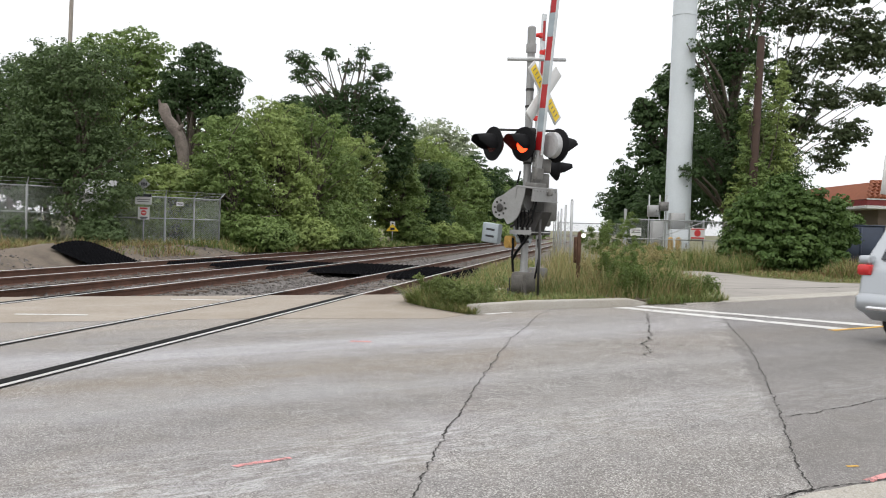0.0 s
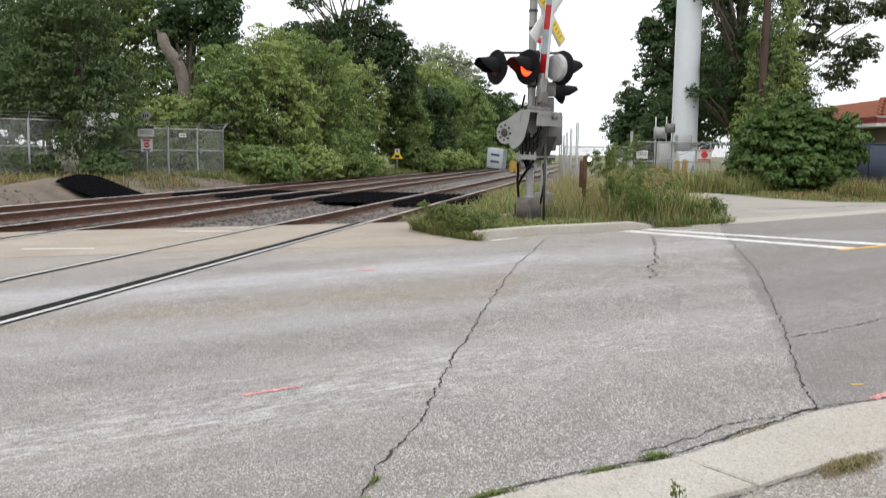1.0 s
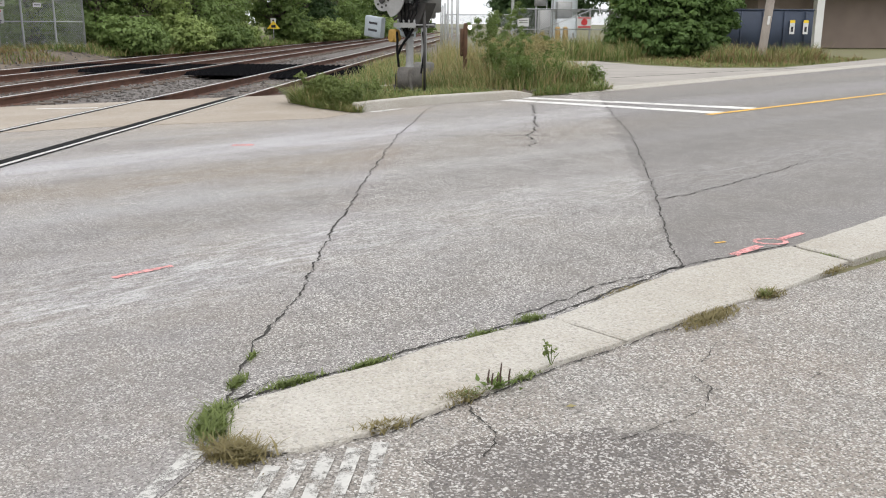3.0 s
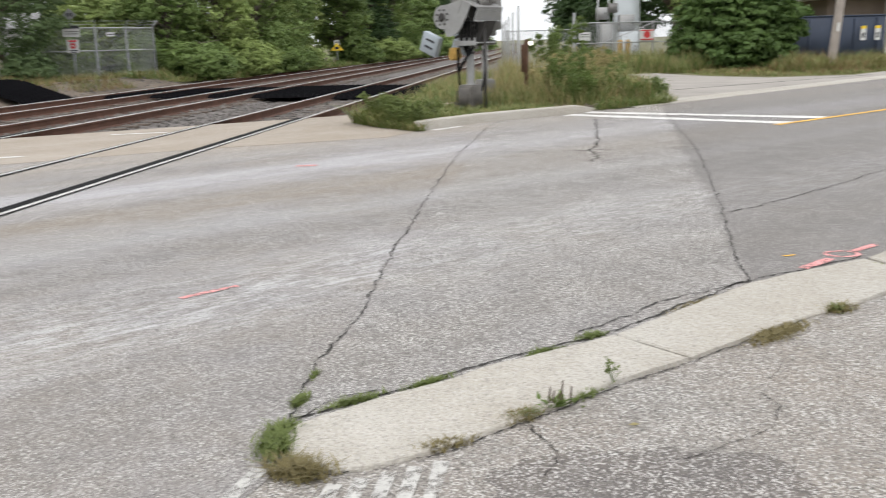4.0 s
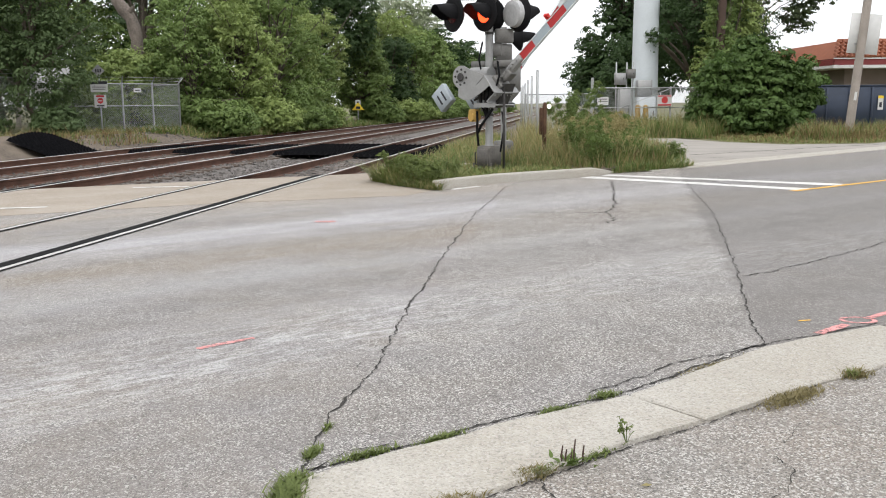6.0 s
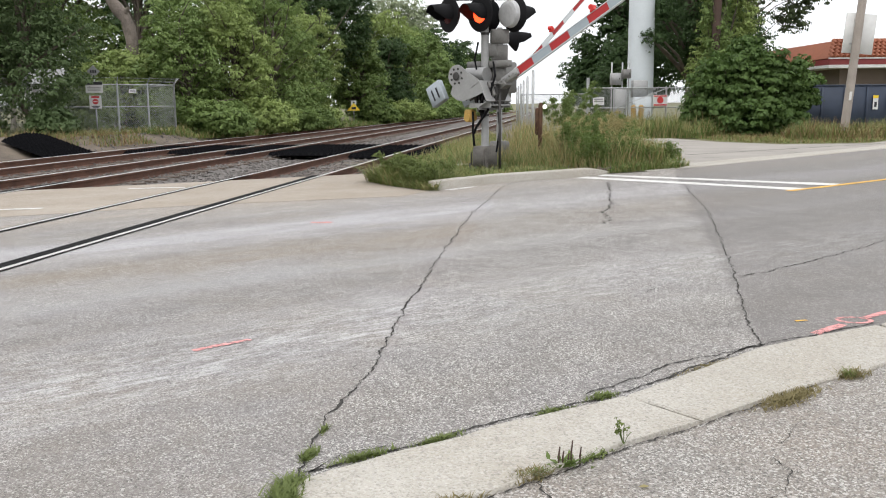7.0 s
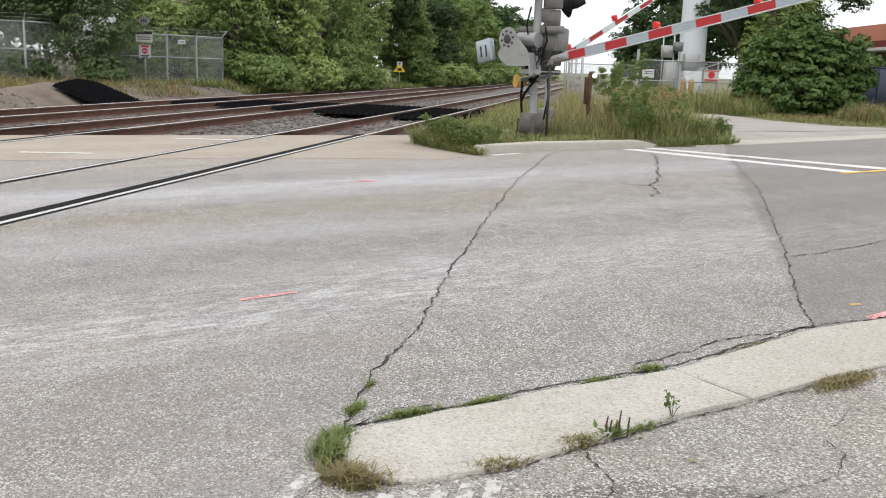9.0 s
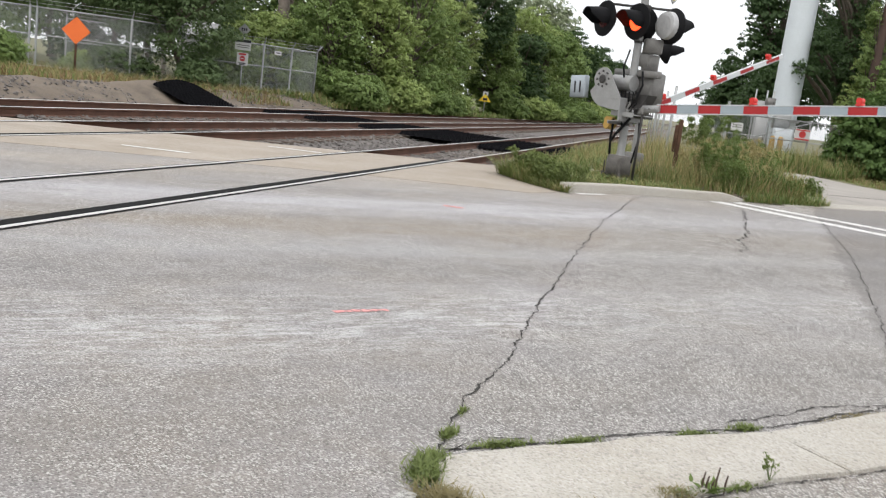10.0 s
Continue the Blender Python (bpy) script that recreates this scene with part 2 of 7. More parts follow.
CASTGREY = material("dull_cast_housing", (0.18, 0.175, 0.165), 0.6, 0.3, 0.35, 6, 45, 0.15, 0.004, obj=True)
IRONBASE = material("weathered_cast_base", (0.125, 0.115, 0.105), 0.7, 0.2, 0.5, 7, 40, 0.2, 0.004, obj=True)
# dark steel parts; on the lower bracket it also carries painted shade
DARKSTEEL = material("dark_steel_and_shade", (0.055, 0.052, 0.05), 0.6, 0.4, 0.4, 9, 50, 0.15, obj=True)
WEIGHT = material("blue_grey_weight_paint", (0.34, 0.38, 0.41), 0.55, 0.2, 0.2, 6, 40, 0.1, obj=True)
YELLOWP = material("faded_yellow_iron", (0.50, 0.31, 0.08), 0.7, 0.1, 0.3, 12, 60, 0.15, obj=True)
BLACKP = material("matt_black_visor", (0.008, 0.008, 0.009), 0.75, 0, 0.3, 6, 40, 0.05, obj=True, spec=0.15)
LENSOFF = material("dark_red_lens", (0.05, 0.006, 0.008), 0.2, 0, 0.3, 12, 60, 0.1, obj=True)
LENSGREY = material("sky_lit_lens_back", (0.42, 0.42, 0.42), 0.35, 0.1, 0.25, 10, 40, 0.1, obj=True)
LENSON = glow("lit_red_lens", (1.0, 0.06, 0.015), 4.0)
ARMWHITE = material("reflective_white_tape", (0.58, 0.61, 0.62), 0.4, 0, 0.08, 6, 80, 0.05, obj=True)
ARMGREY = material("grey_arm_sheet", (0.31, 0.36, 0.39), 0.45, 0.1, 0.12, 6, 80, 0.05, obj=True)
ARMRED = material("reflective_red_tape", (0.36, 0.012, 0.014), 0.4, 0, 0.12, 6, 80, 0.05, obj=True)
REDLAMP = glow("gate_lamp_red", (0.5, 0.02, 0.015), 0.15)
SIGNWHITE = material("white_sign_sheet", (0.60, 0.60, 0.585), 0.5, 0, 0.12, 5, 60, 0.03, obj=True)
SIGNYEL = material("yellow_sign_sheet", (0.80, 0.56, 0.03), 0.5, 0, 0.1, 5, 60, 0.03, obj=True)
SIGNRED = material("red_sign_ink", (0.55, 0.05, 0.05), 0.5, 0, 0.15, 5, 60, 0.03, obj=True)
SIGNORANGE = material("orange_roadwork_sheet", (0.85, 0.17, 0.03), 0.5, 0, 0.1, 5, 60, 0.03, obj=True)
INK = material("black_sign_ink", (0.02, 0.02, 0.025), 0.5, 0, 0.2, 5, 60, 0.03, obj=True)
PAINTW = worn_paint("worn_white_road_paint", (0.60, 0.59, 0.565), 0.95, 5)
PAINTFADE = worn_paint("faded_white_road_paint", (0.44, 0.43, 0.405), 0.70, 12)
PAINTGHOST = worn_paint("ghost_road_lettering", (0.36, 0.35, 0.32), 0.40, 7)
PAINTY = material("yellow_road_paint", (0.62, 0.36, 0.06), 0.8, 0, 0.25, 3, 40, 0.2, 0.004)
PINK = worn_paint("pink_marking_paint", (0.66, 0.29, 0.28), 0.75, 22)
TOWERW = material("white_steel_pole", (0.58, 0.62, 0.645), 0.5, 0, 0.1, 0.8, 12, 0.04, obj=True)
BARK = material("grey_brown_bark", (0.13, 0.105, 0.085), 0.95, 0, 0.45, 3, 18, 0.8, 0.03)
DEADWOOD = material("bare_grey_trunk", (0.21, 0.175, 0.15), 0.95, 0, 0.6, 2.5, 14, 0.9, 0.06)
POLEWOOD = material("grey_pole_wood", (0.33, 0.29, 0.255), 0.9, 0, 0.3, 2, 30, 0.4, 0.01)
BROWNPOLE = material("dark_brown_pole_wood", (0.075, 0.047, 0.036), 0.9, 0, 0.3, 2, 30, 0.4, 0.01)
CORTEN = material("rusty_post", (0.10, 0.052, 0.030), 0.9, 0.1, 0.5, 8, 40, 0.3)
NAVY = material("navy_steel", (0.028, 0.040, 0.068), 0.5, 0.1, 0.3, 2, 30, 0.08)
TILE = material("terracotta_roof_tile", (0.30, 0.095, 0.045), 0.85, 0, 0.45, 2.5, 25, 0.2, island=True)
STUCCO = material("brown_stucco", (0.19, 0.15, 0.125), 0.9, 0, 0.2, 1, 30, 0.25, 0.008)
FASCIA = material("maroon_fascia", (0.24, 0.035, 0.035), 0.6, 0, 0.15, 2, 30, 0.05)
TRIMW = material("white_trim_paint", (0.70, 0.70, 0.68), 0.6, 0, 0.1, 2, 30, 0.05)
SILVER = material("silver_car_paint", (0.40, 0.42, 0.44), 0.3, 0.5, 0.05, 3, 60, 0.02, obj=True)
GLASS = material("dark_car_glass", (0.02, 0.024, 0.028), 0.08, 0, 0.1, 3, 60, 0.0, obj=True)
TYRE = material("black_tyre_rubber", (0.018, 0.018, 0.018), 0.85, 0, 0.2, 6, 60, 0.2, obj=True)
TAILRED = material("red_tail_lens", (0.50, 0.025, 0.025), 0.2, 0, 0.15, 9, 60, 0.05, obj=True)
CHROME = material("bright_trim", (0.7, 0.7, 0.7), 0.2, 0.9, 0.05, 6, 50, 0.0, obj=True)
WHITEGLOW = glow("white_marker_glow", (1.0, 0.97, 0.9), 1.5)
LEAF_MID = leaf_material("mid_green_leaves", (0.074, 0.122, 0.038), (0.255, 0.345, 0.105), (0.440, 0.390, 0.100))
LEAF_DARK = leaf_material("dark_green_leaves", (0.024, 0.047, 0.019), (0.084, 0.140, 0.046))
LEAF_LIGHT = leaf_material("yellow_green_leaves", (0.135, 0.195, 0.058), (0.370, 0.450, 0.150), (0.560, 0.480, 0.110))
LEAF_VINE = leaf_material("glossy_vine_leaves", (0.040, 0.078, 0.024), (0.140, 0.220, 0.056))
# distance haze over the far tree, put into a pale leaf colour
LEAF_HAZED = leaf_material("haze_paled_leaves", (0.20, 0.24, 0.14), (0.40, 0.45, 0.29))
LEAF_OAK = leaf_material("dark_olive_oak_leaves", (0.040, 0.058, 0.026), (0.105, 0.135, 0.060), (0.160, 0.110, 0.050))
LEAF_GREY = leaf_material("dusty_green_leaves", (0.048, 0.078, 0.032), (0.140, 0.200, 0.078))
GRASS_G = leaf_material("green_grass", (0.075, 0.120, 0.030), (0.195, 0.255, 0.075))
TUFT_G = leaf_material("olive_tuft_grass", (0.068, 0.094, 0.026), (0.225, 0.275, 0.088), (0.36, 0.34, 0.14))
TUFT_O = leaf_material("straw_tuft_grass", (0.120, 0.100, 0.045), (0.290, 0.245, 0.115), (0.44, 0.37, 0.20))
GRASS_Y = leaf_material("dry_grass", (0.188, 0.163, 0.069), (0.413, 0.350, 0.163), (0.525, 0.438, 0.213))
GRASS_D = leaf_material("dead_grass", (0.120, 0.075, 0.035), (0.300, 0.200, 0.100), (0.420, 0.320, 0.180))


# ---- mesh helpers ----
class Shape:
    """Collects vertices and faces of one part."""

    def __init__(self):
        self.v, self.f = [], []

    def add(self, verts, faces, m=None):
        k = len(self.v)
        self.v += [tuple(m @ Vector(p)) if m else tuple(p) for p in verts]
        self.f += [tuple(i + k for i in f) for f in faces]
        return self

    def box(self, x0, x1, y0, y1, z0, z1, m=None, c=0.0):
        """A box; c cuts its upright and top edges back by that much."""
        if c <= 0:
            v = [(x, y, z) for z in (z0, z1) for x, y in ((x0, y0), (x1, y0), (x1, y1), (x0, y1))]
            f = [(3, 2, 1, 0), (4, 5, 6, 7), (0, 1, 5, 4), (1, 2, 6, 5), (2, 3, 7, 6), (3, 0, 4, 7)]
            return self.add(v, f, m)
        def ring(i, z):
            return [(x0 + c + i, y0 + i, z), (x1 - c - i, y0 + i, z), (x1 - i, y0 + c + i, z), (x1 - i, y1 - c - i, z), (x1 - c - i, y1 - i, z), (x0 + c + i, y1 - i, z), (x0 + i, y1 - c - i, z), (x0 + i, y0 + c + i, z)]
        v = ring(c * 0.7, z0) + ring(0, z0 + c) + ring(0, z1 - c) + ring(c * 0.7, z1)
        f = [tuple(range(7, -1, -1)), tuple(range(24, 32))]
        for r in range(3):
            f += [(r * 8 + i, r * 8 + (i + 1) % 8, r * 8 + 8 + (i + 1) % 8, r * 8 + 8 + i) for i in range(8)]
        return self.add(v, f, m)

    def tube(self, pts, radii, seg=10, caps=True, m=None):
        """A round tube through points, with a radius at each."""
        pts = [Vector(p) for p in pts]
        if not hasattr(radii, "__len__"):
            radii = [radii] * len(pts)
        v, f = [], []
        for i, p in enumerate(pts):
            d = (pts[min(i + 1, len(pts) - 1)] - pts[max(i - 1, 0)]).normalized()
            a = d.cross(Vector((0, 0, 1)) if abs(d.z) < 0.9 else Vector((1, 0, 0))).normalized()
            b = d.cross(a)
            for k in range(seg):
                w = 2 * math.pi * k / seg
                v.append(p + (a * math.cos(w) + b * math.sin(w)) * radii[i])
        for i in range(len(pts) - 1):
            f += [(i * seg + k, i * seg + (k + 1) % seg, (i + 1) * seg + (k + 1) % seg, (i + 1) * seg + k) for k in range(seg)]
        if caps:
            f += [tuple(range(seg - 1, -1, -1)), tuple(range((len(pts) - 1) * seg, len(pts) * seg))]
        return self.add(v, f, m)

    def prism(self, outline, z0, z1, m=None):
        """An upright prism on a plan outline (counter-clockwise)."""
        k = len(outline)
        v = [(p[0], p[1], z0) for p in outline] + [(p[0], p[1], z1) for p in outline]
        f = [tuple(range(k - 1, -1, -1)), tuple(range(k, 2 * k))] + [(i, (i + 1) % k, k + (i + 1) % k, k + i) for i in range(k)]
        return self.add(v, f, m)

    def sheet(self, outline, z, m=None):
        return self.add([(p[0], p[1], z) for p in outline], [tuple(range(len(outline)))], m)

    def mesh(self, name, smooth=False):
        me = bpy.data.meshes.new(name)
        me.from_pydata(self.v, [], self.f)
        bm = bmesh.new()
        bm.from_mesh(me)
        bmesh.ops.recalc_face_normals(bm, faces=bm.faces)
        if smooth:
            for face in bm.faces:
                face.smooth = len(face.verts) <= 4
            for e in bm.edges:
                if len(e.link_faces) == 2 and e.calc_face_angle(0) > 0.7:
                    e.smooth = False
        bm.to_mesh(me)
        bm.free()
        return me


def part(name, shape, mat, parent=None, label="", smooth=True, m=None):
    me = shape.mesh(name, smooth) if isinstance(shape, Shape) else shape
    if not me.materials:
        me.materials.append(mat)
    ob = new(name, me)
    if parent:
        ob.parent = parent
    if m is not None:
        ob.matrix_basis = m
    return tagged(ob, label)


def thing(name, label, category, m=None, group="", kind=""):
    ob = new(name)
    ob.empty_display_size = 0.2
    if m is not None:
        ob.matrix_basis = m
    return tagged(ob, label, category, group, kind)


def solo(name, shape, mat, label, category, group="", kind="", smooth=True, m=None):
    return tagged(part(name, shape, mat, None, "", smooth, m), label, category, group, kind)


def quads(name, co, per, mat):
    """A mesh of many loose faces with `per` corners each, from an array of corners."""
    me = bpy.data.meshes.new(name)
    nv = len(co)
    nf = nv // per
    me.vertices.add(nv), me.loops.add(nv), me.polygons.add(nf)
    me.vertices.foreach_set("co", np.ascontiguousarray(co, dtype=np.float32).ravel())
    me.loops.foreach_set("vertex_index", np.arange(nv, dtype=np.int32))
    me.polygons.foreach_set("loop_start", np.arange(0, nv, per, dtype=np.int32))
    me.update(calc_edges=True)
    me.materials.append(mat)
    return me


def rot_z(deg):
    return Matrix.Rotation(radians(deg), 4, "Z")


# ---- ground, road, pavements ----
rng = np.random.default_rng(7)




def ground_z(x, y):
    """Height of the open ground: level, sunk below the ballast, a low bank beyond the tracks."""
    n = x * TN.x + y * TN.y
    if n < 14.6:
        return -0.34
    return -0.34 + 0.58 * min(1.0, (n - 14.6) / 1.7) - 0.05 * max(0.0, min(1.0, (n - 16.5) / 3))




def build_ground():
    xs = np.unique(np.concatenate([np.linspace(-900, -60, 9), np.linspace(-60, 60, 121), np.linspace(60, 900, 9)]))
    ys = np.unique(np.concatenate([np.linspace(-900, -20, 7), np.linspace(-20, 100, 121), np.linspace(100, 1500, 11)]))
    s = Shape()
    for y in ys:
        for x in xs:
            z = ground_z(x, y)
            if z > -0.3:
                z += 0.07 * noise.noise(Vector((x * 0.6, y * 0.6, 0)))
            if x > 2.2 + 0.147 * (y - 14):
                z = -0.03
            s.v.append((x, y, z))
    w = len(xs)
    s.f = [(j * w + i, j * w + i + 1, (j + 1) * w + i + 1, (j + 1) * w + i) for j in range(len(ys) - 1) for i in range(w - 1)]
    return solo("ground", s, TURF, "rough grassy ground around the crossing", "ground", kind="structure")




build_ground()


NEAR_N = 2.86       # near road edge, across the road axis




def edge_y(x):
    """The far edge of the paved crossing."""
    return 14.97 + 0.546 * (x + 6.4)




def slab(name, outline, z0, z1, mat, label, category):
    return solo(name, Shape().prism(outline, z0, z1), mat, label, category, kind="structure", smooth=False)




# road between the near kerb and the far kerb, and on over the tracks
kerb_line = [(-0.52, 3.17), (0.30, 3.76), (0.87, 4.09), (1.77, 4.88), (2.66, 5.36)]
far_a, far_b = Vector((4.12, 17.59)), Vector((12.06, 24.77))
far_dir = (far_b - far_a).normalized()
far_end = far_b + far_dir * 60
near_end = Vector((2.66, 5.36)) + RD * 70
road_outline = [(-0.52, 3.17), *kerb_line[1:], tuple(near_end), tuple(far_end), tuple(far_b), tuple(far_a), (3.4, 17.4), (3.0, 16.9), (2.6, 16.5), (2.0, 16.15), (1.0, 15.45), (0.3, 14.65), (-0.05, 14.2), (-0.55, 13.3),
                (-3.2, 12.4), (-30, -2.0), (-30, -22.0), (-0.82, 2.1), (-0.47, 2.9)]
road = slab("road", road_outline, -0.5, 0.0, ASPHALT, "worn grey asphalt road crossing the tracks", "road")
slab("shoulder", [(-0.05, 14.2), (0.0, 14.5), (-0.6, 15.2), (-0.9, 16.1), (-1.3, edge_y(-1.3)), (-8.6, edge_y(-8.6)), (-14, edge_y(-14)), (-34, edge_y(-34)), (-30, -2.0), (-3.2, 12.4), (-0.55, 13.3)], -0.5, 0.004, SHOULDER,
     "dusty tan concrete shoulder of the level crossing", "pavement")
# the lot on which the viewer stands
slab("parking_lot", [(-0.82, 2.1), (-30, -22), (-30, -60), (80, -60), (80, 58), (3.0, 4.98), (2.28, 4.53), (1.64, 4.13), (1.13, 3.75), (0.69, 3.46), (0.2, 3.07), (-0.3, 2.80), (-0.47, 2.9)], -0.5, -0.004, LOT,
     "coarse asphalt parking lot beside the road", "pavement")
# an older, darker repair in the lot, with a ragged edge
ragged = []
patch_line = [(0.20, 1.6), (0.90, 1.5), (1.08, 2.40), (1.19, 2.68), (1.12, 2.84), (0.77, 2.91), (0.46, 2.91), (0.20, 2.80)]
for a, b in zip(patch_line, patch_line[1:] + patch_line[:1]):
    for k in range(24):
        p = Vector(a).lerp(Vector(b), k / 24)
        ragged.append((p.x + 0.05 * noise.noise(Vector((p.x * 11, p.y * 11, 4))) + 0.02 * noise.noise(Vector((p.x * 50, p.y * 50, 4))), p.y + 0.05 * noise.noise(Vector((p.x * 11, p.y * 11, 9))) + 0.02 * noise.noise(Vector((p.x * 50, p.y * 50, 8)))))
slab("asphalt_patch", ragged, -0.1, -0.001, PATCH, "older dark asphalt repair in the lot", "pavement")
slab("driveway", [(4.5, 18.2), (12.5, 25.5), (40, 50), (40, 54.5), (13.4, 28.2), (10.7, 28.0), (9.4, 30.0), (8.6, 33.4), (6.3, 33.4), (5.2, 26), (4.3, 21.0)], -0.3, 0.012, DRIVE,
     "pale concrete driveway and sidewalk", "pavement")




# cracks and marks on the road
def ribbon(pts, width, z=0.004, wob=0.0, seed=1, step=0.05, even=False):
    """A thin jagged strip on the ground along a line."""
    r = np.random.default_rng(seed)
    P = [Vector(p) for p in pts]
    line = []
    for a, b in zip(P, P[1:]):
        k = max(1, int((b - a).length / step))
        line += [a.lerp(b, i / k) for i in range(k)]
    line.append(P[-1])
    s = Shape()
    off = 0.0
    for i, p in enumerate(line):
        d = (line[min(i + 1, len(line) - 1)] - line[max(i - 1, 0)]).normalized()
        side = Vector((-d.y, d.x))
        off = 0.75 * off + wob * r.normal()
        w = width * (0.85 + 0.25 * r.random() if even else 0.2 + 1.1 * r.random() ** 1.5)
        q = p + side * off
        s.v += [(*(q - side * w / 2), z), (*(q + side * w / 2), z)]
    s.f = [(2 * i, 2 * i + 1, 2 * i + 3, 2 * i + 2) for i in range(len(line) - 1)]
    return s




def kerb_run(name, pts, width, top, label, drop=0.3, taper=0):
    """A kerb with a rounded top edge along a line of points; the width lies to its left."""
    s = Shape()
    P = [Vector((*p[:2], 0)) for p in pts]
    prof = [(0, -drop), (0.0, top - 0.03), (0.012, top - 0.01), (0.035, top), (width - 0.02, top), (width, top - 0.012), (width, -drop)]
    for i, p in enumerate(P):
        d = (P[min(i + 1, len(P) - 1)] - P[max(i - 1, 0)]).normalized()
        side = Vector((-d.y, d.x, 0))
        low = max(0.12, min(1.0, (len(P) - 0.6 - i) / taper)) if taper else 1.0
        for a, z in prof:
            z = z * low if z > 0 else z
            s.v.append(tuple(p + side * a + Vector((0, 0, z))))
    k = len(prof)
    for i in range(len(P) - 1):
        s.f += [(i * k + j, i * k + j + 1, (i + 1) * k + j + 1, (i + 1) * k + j) for j in range(k - 1)]
    s.f += [tuple(range(k)), tuple(range((len(P) - 1) * k, len(P) * k))]
    return solo(name, s, KERB, label, "kerb", kind="structure")




# near gutter strip of poured concrete, in two pieces with a joint
def strip_piece(name, road_side, lot_side):
    s = Shape()
    rough = []
    corners = list(road_side) + list(reversed(lot_side))
    for i, (a, b) in enumerate(zip(corners, corners[1:] + corners[:1])):
        a, b = Vector(a), Vector(b)
        k = max(1, min(40, int((b - a).length / 0.05)))
        sd = Vector((-(b - a).y, (b - a).x)).normalized()
        for j in range(k):
            p = a.lerp(b, j / k)
            rough.append(tuple(p + sd * (0.011 * noise.noise(Vector((p.x * 9, p.y * 9, 0))) + 0.007 * noise.noise(Vector((p.x * 31, p.y * 31, 2)))) * (1 if j else 0)))
    outline = rough
    c = Vector((sum(p[0] for p in outline) / len(outline), sum(p[1] for p in outline) / len(outline)))
    inner = [tuple(Vector(p) + (c - Vector(p)).normalized() * 0.010) for p in outline]
    k = len(outline)
    s.v = [(*p, -0.2) for p in outline] + [(*p, 0.004) for p in outline] + [(*p, 0.012) for p in inner]
    s.f = [tuple(range(2 * k, 3 * k))] + [(r * k + i, r * k + (i + 1) % k, (r + 1) * k + (i + 1) % k, (r + 1) * k + i) for r in range(2) for i in range(k)]
    return solo(name, s, KERB, "flat pale concrete gutter strip, cracked and chipped", "kerb", kind="structure")




strip_piece("gutter_1", [(-0.47, 2.93), (-0.51, 3.14), (-0.40, 3.26), (-0.18, 3.42), (0.06, 3.57), (0.29, 3.75), (0.58, 3.91), (0.862, 4.075)],
            [(-0.30, 2.82), (-0.20, 2.83), (-0.07, 2.89), (0.07, 2.97), (0.2, 3.07), (0.42, 3.24), (0.69, 3.46), (1.115, 3.74)])
strip_piece("gutter_2", [(0.878, 4.085), (1.3, 4.46), (1.76, 4.87), (2.2, 5.12), (2.64, 5.34)], [(1.133, 3.752), (1.38, 3.93), (1.64, 4.13), (2.28, 4.53), (2.81, 4.97)])
strip_piece("gutter_3", [(2.68, 5.36), (4.4, 6.66), (20, 18.4), (60, 48.4)], [(2.85, 4.99), (4.8, 6.25), (20.4, 17.95), (60.4, 47.95)])
drive = bpy.data.objects["driveway"]
for i, (a, b, w) in enumerate([((4.45, 18.62), (40, 50.75), 0.10), ((4.9, 21.9), (13.9, 28.0), 0.08), ((6.9, 21.2), (5.9, 22.6), 0.03), ((9.4, 23.4), (8.3, 24.9), 0.03), ((6.0, 29.2), (7.6, 29.4), 0.16)]):
    part("joint", ribbon([a, b], w, 0.016, 0.004, 60 + i, 0.2), CRACKM, drive, smooth=False)
kerb_run("island_kerb", [(-0.14, 14.28), (-0.06, 14.14), (0.04, 14.22), (0.21, 14.45), (0.5, 14.75), (1.0, 15.33), (1.5, 15.68), (2.05, 16.05), (2.62, 16.45), (2.85, 16.65), (3.06, 16.90), (3.35, 17.3)], 0.19, 0.15, "rounded concrete kerb of the signal island", taper=2)
kerb_run("island_back_kerb", [(1.0, 19.4), (0.62, 18.89), (-0.2, 17.8), (-1.0, 16.75), (-1.3, 16.35)], 0.14, 0.12, "low concrete kerb behind the signal")
kerb_run("far_gutter", [tuple(far_a), tuple(far_b), tuple(far_end)], 0.65, 0.022, "pale concrete gutter along the far road edge")
# raised soil of the island
slab("island_soil", [(-0.02, 14.35), (0.45, 14.95), (0.95, 15.5), (1.45, 15.85), (2.0, 16.22), (2.55, 16.6), (3.2, 17.35), (4.2, 18.6), (4.6, 20.5), (5.6, 27), (6.6, 34), (7.5, 43), (3.4, 43), (2.2, 34), (1.2, 26), (0.2, 20), (-0.4, 17.6), (-0.98, 16.6), (-0.8, 15.5), (-0.4, 14.75)], -0.3, 0.08, SOIL,
     "dry soil of the overgrown signal island", "ground")




